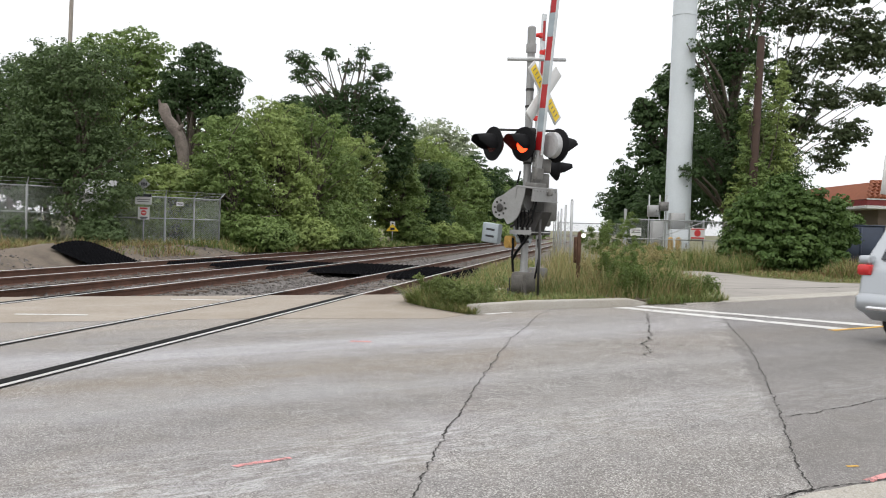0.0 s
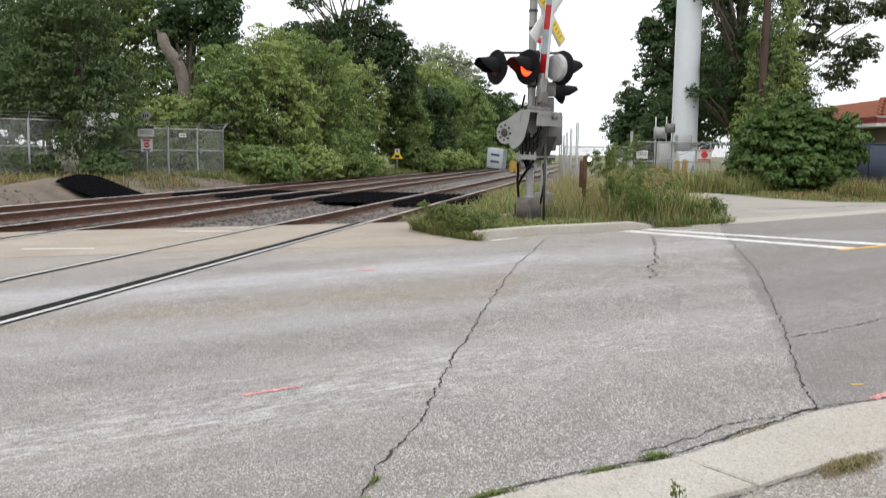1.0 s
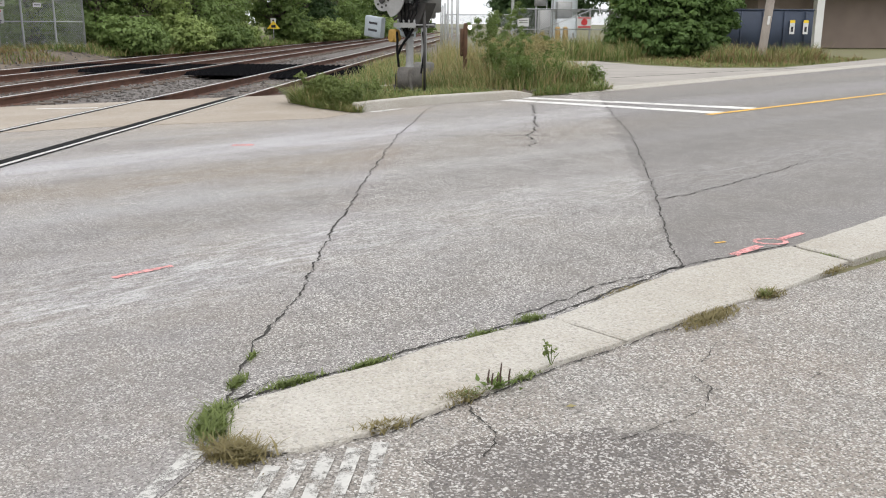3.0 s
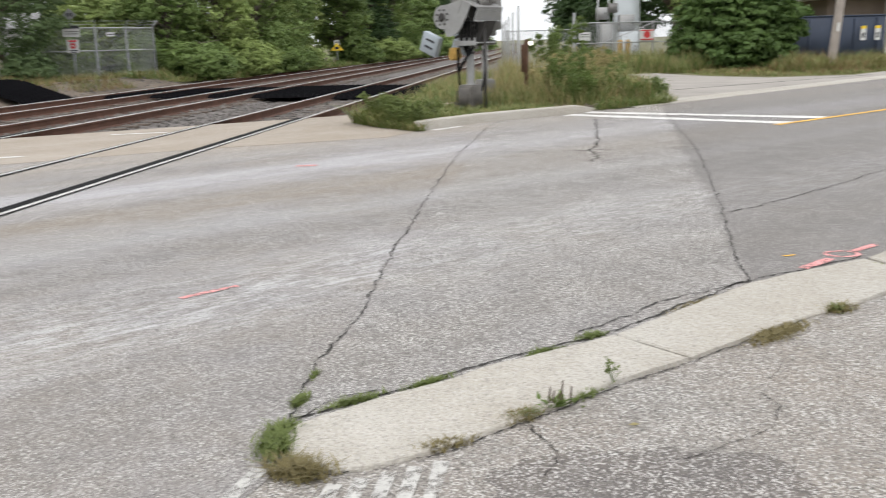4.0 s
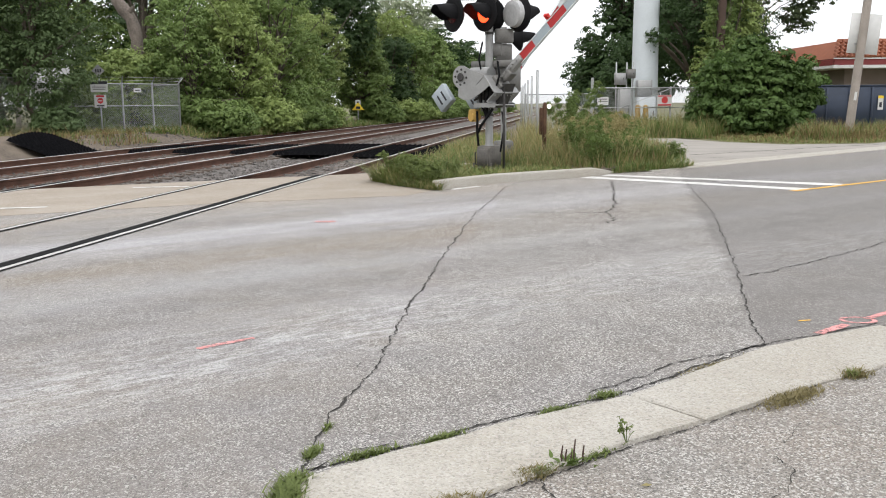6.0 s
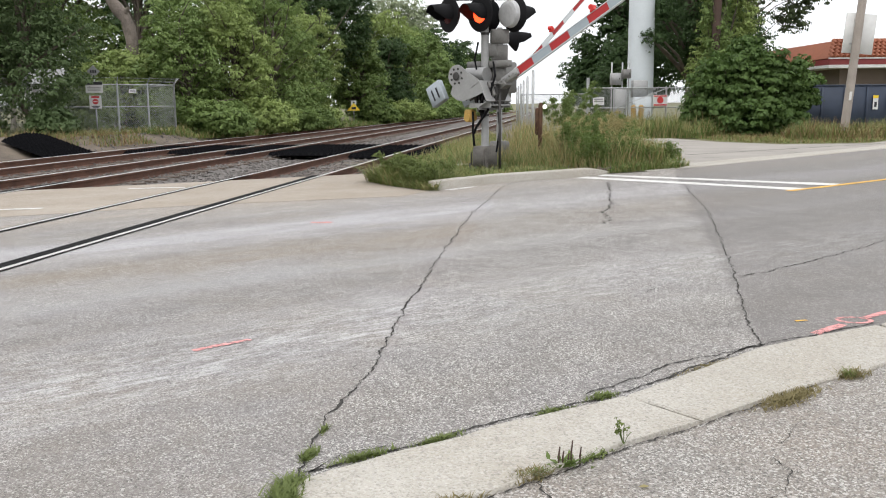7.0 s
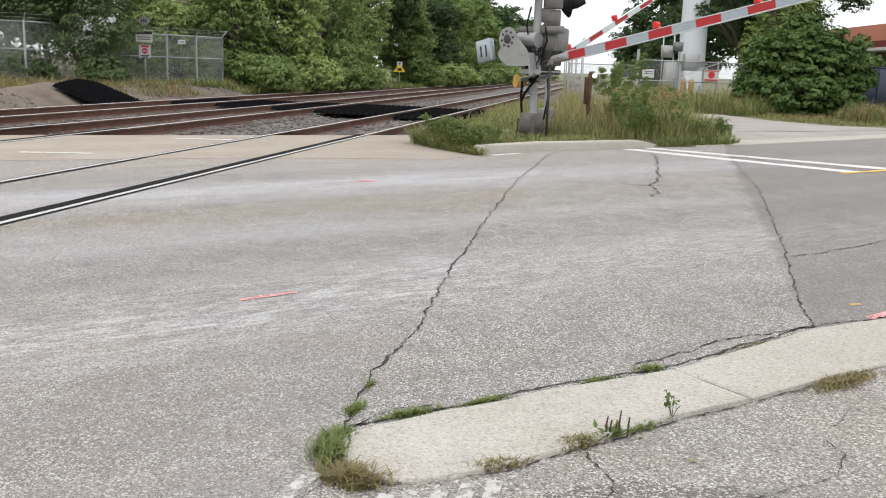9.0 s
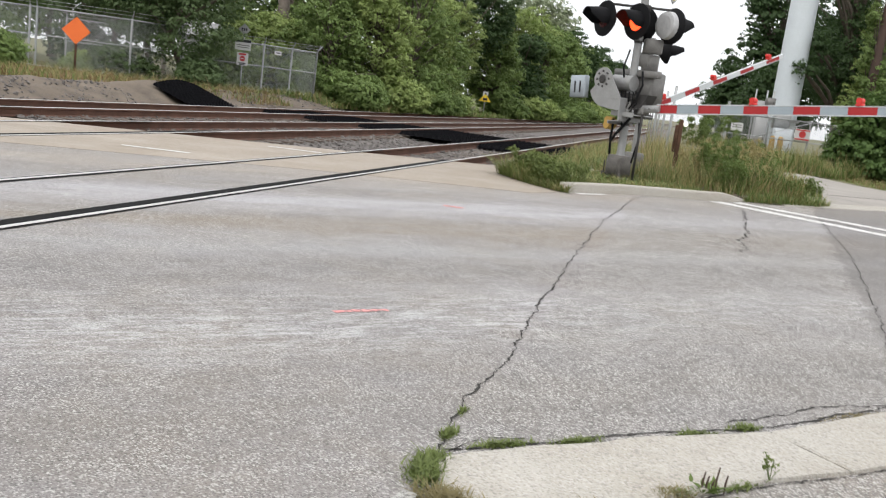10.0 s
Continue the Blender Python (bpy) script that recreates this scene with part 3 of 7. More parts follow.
CRACKS = [
    ([(1.33, 15.5), (1.05, 14.6), (0.38, 10.81), (0.15, 9.0), (-0.15, 6.51), (-0.25, 5.56), (-0.33, 4.7), (-0.34, 4.56), (-0.44, 4.05), (-0.48, 3.62), (-0.54, 3.15)], 0.034, 0.012),
    ([(4.42, 16.64), (3.28, 10.8), (2.51, 7.69), (1.93, 5.56), (1.80, 4.94), (1.72, 4.9)], 0.032, 0.012),
    ([(2.9, 15.46), (2.72, 14.2), (2.51, 13.11), (2.3, 12.0), (2.06, 11.09), (1.9, 10.05)], 0.045, 0.022),
    ([(0.9, 11.2), (1.23, 11.09), (2.06, 11.09), (3.34, 11.2)], 0.025, 0.01),
    ([(2.35, 6.94), (2.6, 7.1), (2.86, 7.34), (3.2, 7.6), (3.6, 7.98), (4.6, 8.9)], 0.018, 0.012),
    ([(4.35, 16.3), (4.6, 15.5), (4.75, 14.6)], 0.03, 0.01),
    ([(1.05, 5.9), (1.37, 6.22), (1.6, 6.5)], 0.012, 0.012),
    ([(0.70, 4.12), (1.1, 4.5), (1.45, 4.75), (1.75, 4.92)], 0.03, 0.014),
    ([(-0.52, 3.2), (-0.36, 3.42), (-0.2, 3.5)], 0.02, 0.01),
    ([(-0.33, 4.72), (-0.42, 4.68), (-0.43, 4.58), (-0.36, 4.54)], 0.009, 0.004),
    ([(-0.5, 3.25), (-0.2, 3.45), (0.28, 3.79), (0.86, 4.12), (1.75, 4.93), (2.66, 5.42)], 0.045, 0.008),
]
for i, (pts, w, wob) in enumerate(CRACKS):
    part("crack", ribbon(pts, w * (0.40 if i < 2 else 0.6 if i == 2 else 1.0 if i == 3 else 0.8 if i < 6 else 0.4), 0.004, wob * 0.6, 20 + i, 0.028), CRACKM, road, smooth=False)
lot = bpy.data.objects["parking_lot"]
for i, (pts, w, wob) in enumerate([([(0.80, 2.83), (1.0, 2.92), (1.22, 3.06), (1.30, 3.22), (1.28, 3.36)], 0.02, 0.01), ([(1.36, 3.5), (1.52, 3.72)], 0.014, 0.01), ([(0.36, 3.14), (0.42, 2.9), (0.36, 2.75)], 0.03, 0.012),
                                   ([(-0.35, 2.80), (0.07, 2.95), (0.42, 3.21), (0.7, 3.44), (1.13, 3.73), (1.64, 4.11), (2.8, 4.94)], 0.035, 0.008), ([(1.72, 3.28), (1.82, 3.36)], 0.014, 0.002)]):
    part("crack", ribbon(pts, w * 0.24, 0.001, wob * 0.55, 40 + i, 0.02), CRACKM, lot, smooth=False)




def mark(name, pts, width, mat, label, z=0.004, group="", wob=0.0, host=""):
    return solo(name, ribbon(pts, width, z, wob, 5, 0.03, True), mat, label, "road marking", group, kind="structure", smooth=False)




def clean_line(name, a, b, width, mat, label, z=0.004):
    a, b = Vector(a), Vector(b)
    d = (b - a).normalized()
    sd = Vector((-d.y, d.x)) * width / 2
    s = Shape()
    k = max(1, int((b - a).length / 0.4))
    r = np.random.default_rng(3)
    for i in range(k + 1):
        p = a.lerp(b, i / k)
        e = sd * (1 + 0.08 * r.normal())
        s.v += [(*(p - e), z), (*(p + e), z)]
    s.f = [(2 * i, 2 * i + 1, 2 * i + 3, 2 * i + 2) for i in range(k)]
    return solo(name, s, mat, label, "road marking", kind="structure", smooth=False)




clean_line("stop_line", (2.62, 16.38), (5.62, 13.78), 0.36, PAINTW, "worn white stop line on the asphalt")
clean_line("stop_line", (3.05, 16.82), (6.45, 14.52), 0.34, PAINTW, "worn white stop line on the asphalt")
clean_line("centre_line", (5.3, 13.56), (62, 57.0), 0.12, PAINTY, "yellow centre line of the road", 0.005)
mark("pink_mark", [(-1.36, 4.95), (-1.2, 5.09), (-1.09, 5.18)], 0.045, PINK, "sprayed pink survey dash", wob=0.004)
mark("pink_mark", [(-1.46, 10.4), (-1.22, 10.4)], 0.12, PINK, "faint pink survey dash")
mark("pink_mark", [(2.20, 5.18), (2.36, 5.31), (2.46, 5.39)], 0.06, PINK, "sprayed pink survey dash")
ring = [(2.58 + 0.10 * math.cos(a), 5.50 + 0.075 * math.sin(a)) for a in np.linspace(0, 2 * math.pi, 14)]
mark("pink_mark", ring, 0.03, PINK, "sprayed pink survey ring")
mark("pink_mark", [(2.68, 5.56), (2.9, 5.72)], 0.05, PINK, "sprayed pink survey dash")
mark("pale_mark", [(2.21, 5.49), (2.29, 5.51)], 0.025, PAINTY, "short faded yellow dash")
mark("tan_dash", [(-5.1, 14.9), (-4.2, 15.05)], 0.12, PAINTW, "short worn white dash", 0.009)
mark("tan_dash", [(-6.2, 11.9), (-5.3, 12.1)], 0.12, PAINTW, "short worn white dash", 0.009)
clean_line("edge_dash", (0.16, 14.22), (0.62, 14.74), 0.12, PAINTW, "short worn white dash at the kerb")
for i in range(5):
    x = -0.30 + 0.085 * i
    clean_line("lot_stripe", (x, 2.74 + 0.034 * i), (x - 0.10, 2.25), 0.045, PAINTFADE, "faded white striping on the lot", 0.001)
clean_line("lot_stripe", (-0.55, 2.86), (-0.78, 2.2), 0.05, PAINTFADE, "faded white striping on the lot", 0.004)
for i, (x, y) in enumerate([(1.32, 10.9), (1.42, 10.75), (1.56, 10.9), (1.72, 10.8), (1.85, 10.95), (2.0, 10.8), (1.15, 11.0)]):
    clean_line("worn_letter", (x, y - 0.35), (x + 0.05, y + 0.3), 0.06, PAINTGHOST, "ghost of worn road lettering", 0.004)


def soil_bank():
    """Bare eroded soil between the far rails and the fence."""
    s = Shape()
    a, b = np.linspace(-30, 36, 133), np.linspace(14.5, 18.6, 18)
    for u in a:
        for n in b:
            p = track_pt(u, n)
            z = -0.31 + 0.58 * min(1.0, (n - 14.6) / 1.7 if n > 14.6 else 0) - 0.05 * max(0.0, min(1.0, (n - 16.5) / 3))
            z += 0.24 * math.exp(-(((u - 24.2) / 1.5) ** 2) - ((n - 16.0) / 0.9) ** 2)
            fade = max(0.0, (n - 17.2) / 1.4 + 0.5 * noise.noise(Vector((u * 0.5, n, 3))))
            z += 0.10 * noise.noise(Vector((u * 1.3, n * 1.7, 0))) + 0.05 * noise.noise(Vector((u * 6, n * 6, 5))) - 0.16 * min(1.0, fade)
            s.v.append((p.x, p.y, z + 0.03))
    w = len(b)
    s.f = [(j * w + i, j * w + i + 1, (j + 1) * w + i + 1, (j + 1) * w + i) for j in range(len(a) - 1) for i in range(w - 1)]
    return solo("soil_bank", s, SOIL, "bare eroded soil bank beside the far rails", "ground", kind="structure")


soil_bank()

# ---- tracks ----
CENTRES = (5.47, 9.68, 13.2)




def rail_pair(c):
    """One track: two rails, their polished heads, sleepers."""
    tr = thing("railway_track", "rusty railway track with polished rail heads", "railway track", group="railway tracks", kind="structure")
    for off in (-0.7525, 0.7525):
        web, head = Shape(), Shape()
        a, b = track_pt(-45, c + off), track_pt(320, c + off)
        n = Vector((*TN, 0))
        def run(s, prof):
            k = len(prof)
            for p in (a, b):
                s.v += [tuple(Vector((*p, 0)) + n * x + Vector((0, 0, z))) for x, z in prof]
            s.f += [(i, (i + 1) % k, k + (i + 1) % k, k + i) for i in range(k)]
        run(web, [(-0.075, -0.165), (0.075, -0.165), (0.07, -0.15), (0.012, -0.13), (0.012, -0.04), (0.036, -0.03), (0.036, 0.003), (-0.036, 0.003), (-0.036, -0.03), (-0.012, -0.04), (-0.012, -0.13), (-0.07, -0.15)])
        run(head, [(-0.024, 0.002), (-0.020, 0.012), (0.020, 0.012), (0.024, 0.002)])
        part("rail", web, RAILSIDE, tr)
        part("rail_head", head, RAILTOP, tr, "polished steel rail head")
        for s0, s1, sd in ((-45, 17.0, 1), ):
            fl = Shape()
            inner, hw = (0.105, 0.075) if off < 0 else (-0.06, 0.028)
            e = 17.1 - (c - 4.7) * 0.34
            q = [track_pt(-45, c + off + inner - hw), track_pt(e, c + off + inner - hw), track_pt(e, c + off + inner + hw), track_pt(-45, c + off + inner + hw)]
            fl.sheet(q, 0.008)
            o2 = -0.045 if off < 0 else 0.045
            fl.sheet([track_pt(-45, c + off + o2 - 0.015), track_pt(e, c + off + o2 - 0.015), track_pt(e, c + off + o2 + 0.015), track_pt(-45, c + off + o2 + 0.015)], 0.008)
            part("flangeway", fl, FLANGE, tr, "black rubber flangeway beside the rail", smooth=False)
    sl = Shape().box(-1.25, 1.25, -0.11, 0.11, -0.3, -0.16, None, 0.012).mesh("sleeper")
    sl.materials.append(TIE)
    ang = math.atan2(TN.y, TN.x)
    start = 17.6 - (c - 4.7) * 0.34
    for i in range(90):
        p = track_pt(start + i * 0.54, c)
        ob = part("sleeper", sl, TIE, tr)
        ob.matrix_basis = Matrix.Translation((p.x, p.y, 0.01 * noise.noise(Vector((i, c, 0))))) @ Matrix.Rotation(ang + 0.01 * math.sin(i * 7.1), 4, "Z")
    return tr




for c in CENTRES:
    rail_pair(c)
bed = Shape()
ss = np.concatenate([np.linspace(14, 60, 116), np.linspace(62, 320, 40)])
ns = np.linspace(2.9, 15.3, 50)
for s in ss:
    for n in ns:
        p = track_pt(s, n)
        near = min(abs(n - c) for c in CENTRES)
        z = -0.17 - 0.09 * max(0, min(1, (near - 0.9) / 0.8)) + 0.035 * noise.noise(Vector((s * 3.1, n * 3.1, 1)))
        if n < 3.3 or n > 15.0:
            z -= 0.12
        bed.v.append((p.x, p.y, z))
w = len(ns)
bed.f = [(j * w + i, j * w + i + 1, (j + 1) * w + i + 1, (j + 1) * w + i) for j in range(len(ss) - 1) for i in range(w - 1)]
solo("track_bed", bed, BALLAST, "grey crushed-stone track bed", "ballast", kind="structure")




def scatter_stones():
    k = 12500
    s = 14.0 + 29 * rng.random(k) ** 1.4
    n = 3.0 + 13.6 * rng.random(k)
    ok = (n * TN.y + s * TD.y) > (14.97 + 0.546 * ((n * TN.x + s * TD.x) + 6.4) + 0.25)
    s, n = s[ok], n[ok]
    base = np.array([(0, 0, 1), (1, 0, 0), (-0.5, 0.87, 0), (-0.5, -0.87, 0), (0, 0, -1)])
    tri = np.array([(0, 1, 2), (0, 2, 3), (0, 3, 1), (4, 2, 1), (4, 3, 2), (4, 1, 3)])
    k = len(s)
    size = 0.025 + 0.035 * rng.random((k, 1, 1))
    jig = base[None] * (0.7 + 0.6 * rng.random((k, 5, 1))) + 0.2 * rng.normal(size=(k, 5, 3))
    ang = rng.random(k) * 6.28
    c_, s_ = np.cos(ang)[:, None], np.sin(ang)[:, None]
    v = np.stack([jig[..., 0] * c_ - jig[..., 1] * s_, jig[..., 0] * s_ + jig[..., 1] * c_, jig[..., 2] * 0.7], -1) * size
    near = np.min([abs(n - c) for c in CENTRES], 0)
    z = -0.155 - 0.09 * np.clip((near - 0.9) / 0.8, 0, 1)
    z = np.where(n > 14.6, -0.27 + 0.58 * np.clip((n - 14.6) / 1.7, 0, 1), z)
    ctr = np.stack([s * TD.x + n * TN.x, s * TD.y + n * TN.y, z], -1)
    v = v + ctr[:, None]
    co = v[:, tri].reshape(-1, 3)
    faces = np.arange(k * 5).reshape(k, 5)[:, tri].reshape(-1, 3)
    me = bpy.data.meshes.new("ballast_stones")
    me.from_pydata(v.reshape(-1, 3).tolist(), [], faces.tolist())
    me.materials.append(STONES)
    return tagged(new("ballast_stones", me), "loose grey crushed stones between the tracks", "ballast", kind="stuff")




scatter_stones()




def spiked_panel(name, n0, n1, s0, s1, zfun, label):
    """Black rubber panel covered with rows of pyramids."""
    th = thing("deterrent_panel", label, "rubber panel", group="spiked rubber panels")
    plate, cones = Shape(), Shape()
    st = 0.17
    kn, ks = max(2, int((n1 - n0) / st)), max(2, int((s1 - s0) / st))
    grid = {}
    for i in range(kn + 1):
        for j in range(ks + 1):
            n, s = n0 + (n1 - n0) * i / kn, s0 + (s1 - s0) * j / ks
            p = track_pt(s, n)
            grid[i, j] = len(plate.v)
            plate.v.append((p.x, p.y, zfun(n, s)))
    for i in range(kn):
        for j in range(ks):
            a, b, c, d = grid[i, j], grid[i + 1, j], grid[i + 1, j + 1], grid[i, j + 1]
            plate.f.append((a, b, c, d))
            q = [Vector(plate.v[k]) for k in (a, b, c, d)]
            k = len(cones.v)
            cones.v += [tuple(x + Vector((0, 0, 0.004))) for x in q] + [tuple(sum(q, Vector()) / 4 + Vector((0, 0, 0.12)))]
            cones.f += [(k, k + 1, k + 4), (k + 1, k + 2, k + 4), (k + 2, k + 3, k + 4), (k + 3, k, k + 4)]
    part("panel", plate, MAT, th, smooth=False)
    tagged(part("spike_cover", cones, MAT, th, "rows of black rubber pyramids", smooth=False), kind="stuff")
    return th




flat = lambda n, s: -0.11
for n0, n1, s0, s1 in ((2.4, 4.55, 24.6, 30.2), (4.85, 6.1, 24.4, 30.2), (6.4, 8.75, 25.4, 30.7), (9.05, 10.3, 26.0, 30.4), (10.6, 12.3, 26.4, 30.3), (12.6, 13.8, 26.5, 30.2)):
    spiked_panel("deterrent_panel", n0, n1, s0, s1, flat, "black rubber spiked panel lying between the rails")
spiked_panel("deterrent_panel", 14.25, 15.85, 23.5, 25.9, lambda n, s: -0.16 + 0.56 * min(1.0, (n - 14.25) / 1.6) + 0.14 * math.sin(math.pi * (s - 23.5) / 2.4), "black rubber spiked panel on the low soil bank")
# ---- crossing signals with lifting arms ----
ARM_TURN = -43.8   # the arm's plane points this way from the x axis


def lamp_head(parent, x, y, z, turn, lens_mat, pale_back=False, small=False):
    """A round black target with lens and visor, facing local -y turned by `turn` degrees."""
    k = 0.8 if small else 1.0
    m = Matrix.Translation((x, y, z)) @ rot_z(turn)
    tgt = Shape()
    tgt.tube([(0, 0.0, 0), (0, 0.02, 0), (0, 0.10, 0), (0, 0.17, 0)], [0.30 * k, 0.305 * k, 0.22 * k, 0.12 * k], 24)
    ob = part("target", tgt, BLACKP, parent, "round matt black lamp backing", m=m)
    if pale_back:
        part("back_cover", Shape().tube([(0, 0.10, 0), (0, 0.19, 0), (0, 0.205, 0)], [0.235 * k, 0.22 * k, 0.16 * k], 24), LENSGREY, ob, "pale grey rear cover")
    lens = Shape()
    seg = 20
    lens.v = [(0, -0.045, 0)]
    for r, d in ((0.06, -0.042), (0.12, -0.03), (0.155, -0.008)):
        lens.v += [(r * k * math.cos(2 * math.pi * i / seg), d, r * k * math.sin(2 * math.pi * i / seg)) for i in range(seg)]
    lens.f = [(0, 1 + i, 1 + (i + 1) % seg) for i in range(seg)]
    for a in range(2):
        lens.f += [(1 + a * seg + i, 1 + a * seg + (i + 1) % seg, 1 + (a + 1) * seg + (i + 1) % seg, 1 + (a + 1) * seg + i) for i in range(seg)]
    part("lens", lens, lens_mat, ob, "glowing red lens" if lens_mat is LENSON else "")
    hood = Shape()
    ks = 16
    for d, r in ((0.0, 0.168), (-0.14, 0.168), (-0.36, 0.14)):
        span = 1.0 if d > -0.2 else 0.62
        for t in (0, 0.008):
            for i in range(ks + 1):
                a = math.pi / 2 + (i / ks - 0.5) * math.pi * 1.35 * span
                hood.v.append(((r + t) * k * math.cos(a), d * k, (r + t) * k * math.sin(a)))
    row = 2 * (ks + 1)
    for b in range(2):
        for t in range(2):
            o = b * row + t * (ks + 1)
            hood.f += [(o + i, o + i + 1, o + row + i + 1, o + row + i) for i in range(ks)]
    o = 2 * row
    hood.f += [(o + i, o + i + 1, o + ks + 1 + i + 1, o + ks + 1 + i) for i in range(ks)]
    part("visor", hood, BLACKP, ob)
    return ob


def striped_arm(parent, length, height, first, light_at, start=0.45, thick=0.045, pale=None, drop=0.0):
    """A lifting arm along local +x from its pivot: red and pale bands, tip lamps, clamp at the root."""
    arm = new("gate_arm")
    arm.parent = parent
    tagged(arm, "red and white striped gate arm")
    band, x, red = 0.41, start, True
    while x < length - 0.01:
        x1 = min(length, x + band)
        h0, h1 = (height * (1 - 0.35 * v / length) / 2 for v in (x, x1))
        s = Shape()
        s.v = [(a, y, z) for a, h in ((x, h0), (x1 - 0.002, h1)) for y, z in ((-thick, -h), (thick, -h), (thick, h), (-thick, h))]
        s.f = [(0, 1, 2, 3), (4, 7, 6, 5), (0, 4, 5, 1), (1, 5, 6, 2), (2, 6, 7, 3), (3, 7, 4, 0)]
        part("band", s, ARMRED if red else (pale or ARMWHITE), arm, smooth=False)
        x, red = x1, not red
    edge = Shape()
    for sg in (-1, 1):
        h0, h1 = height * (1 - 0.35 * start / length) / 2 + 0.004, height * 0.65 / 2 + 0.004
        k = len(edge.v)
        edge.v += [(a, y, sg * z) for a, z in ((start, h0), (length, h1)) for y, z in ((-thick - 0.004, z), (thick + 0.004, z))]
        edge.v += [(a, y, sg * (z + 0.012)) for a, z in ((start, h0), (length, h1)) for y, z in ((-thick - 0.004, z), (thick + 0.004, z))]
        edge.f += [tuple(k + i for i in f) for f in ((0, 1, 3, 2), (4, 5, 7, 6), (0, 1, 5, 4), (2, 3, 7, 6), (0, 2, 6, 4), (1, 3, 7, 5))]
    part("edge_strip", edge, ARMWHITE, arm, "pale aluminium edge of the arm", smooth=False)
    clamp = Shape()
    clamp.box(start - 0.30, start + 0.08, -0.075, 0.075, -height * 0.42, height * 0.42, None, 0.012)
    clamp.tube([(start - 0.2, -0.10, 0), (start - 0.2, 0.10, 0)], 0.02, 8)
    clamp.tube([(start - 0.02, -0.10, 0), (start - 0.02, 0.10, 0)], 0.02, 8)
    part("clamp", clamp, YELLOWP if not pale else SIGNALGREY, arm, "bolted arm clamp")
    for lx in light_at:
        lamp = Shape()
        hz = height * (1 - 0.35 * lx / length) / 2
        lamp.box(lx - 0.05, lx + 0.05, -0.045, 0.045, hz + 0.012, hz + 0.05, None, 0.008)
        lamp.tube([(lx, -0.05, hz + 0.085), (lx, 0.05, hz + 0.085)], [0.042, 0.042], 14)
        part("arm_lamp", lamp, REDLAMP, arm, "small red lamp on the arm")
    if drop:
        # two curved side plates joined across the front by a riveted channel; the mast stands between them
        prof = [(0.32, -0.30), (0.32, -0.50), (0.14, -0.48)] + [(-0.02 - 0.36 * math.sin(q), -0.08 - 0.36 * math.cos(q)) for q in np.linspace(0.1, 1.35, 7)]
        prof += [(-0.10 + 0.20 * math.cos(q), 0.04 + 0.20 * math.sin(q)) for q in np.linspace(3.7, 0.6, 10)] + [(0.14, 0.00), (0.22, -0.12), (0.30, -0.24)]
        k = len(prof)
        for y in (-0.30, 0.32):
            sp = Shape().add([(u, y, w - drop) for u, w in prof] + [(u, y + 0.02, w - drop) for u, w in prof],
                             [tuple(range(k)), tuple(range(2 * k - 1, k - 1, -1))] + [(i, (i + 1) % k, k + (i + 1) % k, k + i) for i in range(k)])
            sp = part("support_plate", sp, SIGNALGREY, arm, "curved aluminium support plate of the arm", smooth=False)
            face = y - 0.012 if y < 0 else y + 0.032
            cover = Shape().tube([(-0.10, y - 0.02 if y < 0 else y + 0.02, 0.04 - drop), (-0.10, face - 0.02 if y < 0 else face + 0.02, 0.04 - drop)], [0.075, 0.055], 16)
            for i in range(8):
                q = i * math.pi / 4
                cover.tube([(-0.10 + 0.13 * math.cos(q), y + 0.01, 0.04 - drop + 0.13 * math.sin(q)), (-0.10 + 0.13 * math.cos(q), face, 0.04 - drop + 0.13 * math.sin(q))], 0.02, 8)
            part("hub_bolts", cover, DARKSTEEL, sp, "dark hub and ring of bolts")
        ch = Shape()
        ch.box(0.30, 0.33, -0.31, 0.35, -0.68 - drop, -0.28 - drop, None, 0.006)
        ch.box(0.10, 0.30, -0.31, 0.35, -0.30 - drop, -0.285 - drop)
        ch.box(0.10, 0.30, -0.31, 0.35, -0.68 - drop, -0.665 - drop)
        ch.box(0.085, 0.10, -0.31, 0.35, -0.72 - drop, -0.66 - drop)
        for i in range(8):
            ch.tube([(0.27, -0.27 + 0.083 * i, -0.70 - drop), (0.27, -0.27 + 0.083 * i, -0.675 - drop)], 0.014, 6)
        part("channel", ch, SIGNALGREY, arm, "riveted aluminium channel across the support plates", smooth=False)
        ad = Shape()
        ad.box(0.32, 0.40, -0.14, 0.14, -0.60 - drop, -0.34 - drop, None, 0.01)
        ad.box(0.38, start + 0.05, -0.05, 0.05, -0.055, 0.055, None, 0.012)
        ad.box(0.46, 0.66, -0.09, 0.09, -0.10, 0.02, None, 0.015)
        for u in (0.44, 0.52, 0.60, 0.78):
            ad.tube([(u, -0.10, 0), (u, 0.10, 0)], 0.014, 6)
        part("arm_adapter", ad, CASTGREY, arm, "bolted adapter holding the arm")
    for child in arm.children:
        if drop:
            child.location.z = drop
    return arm


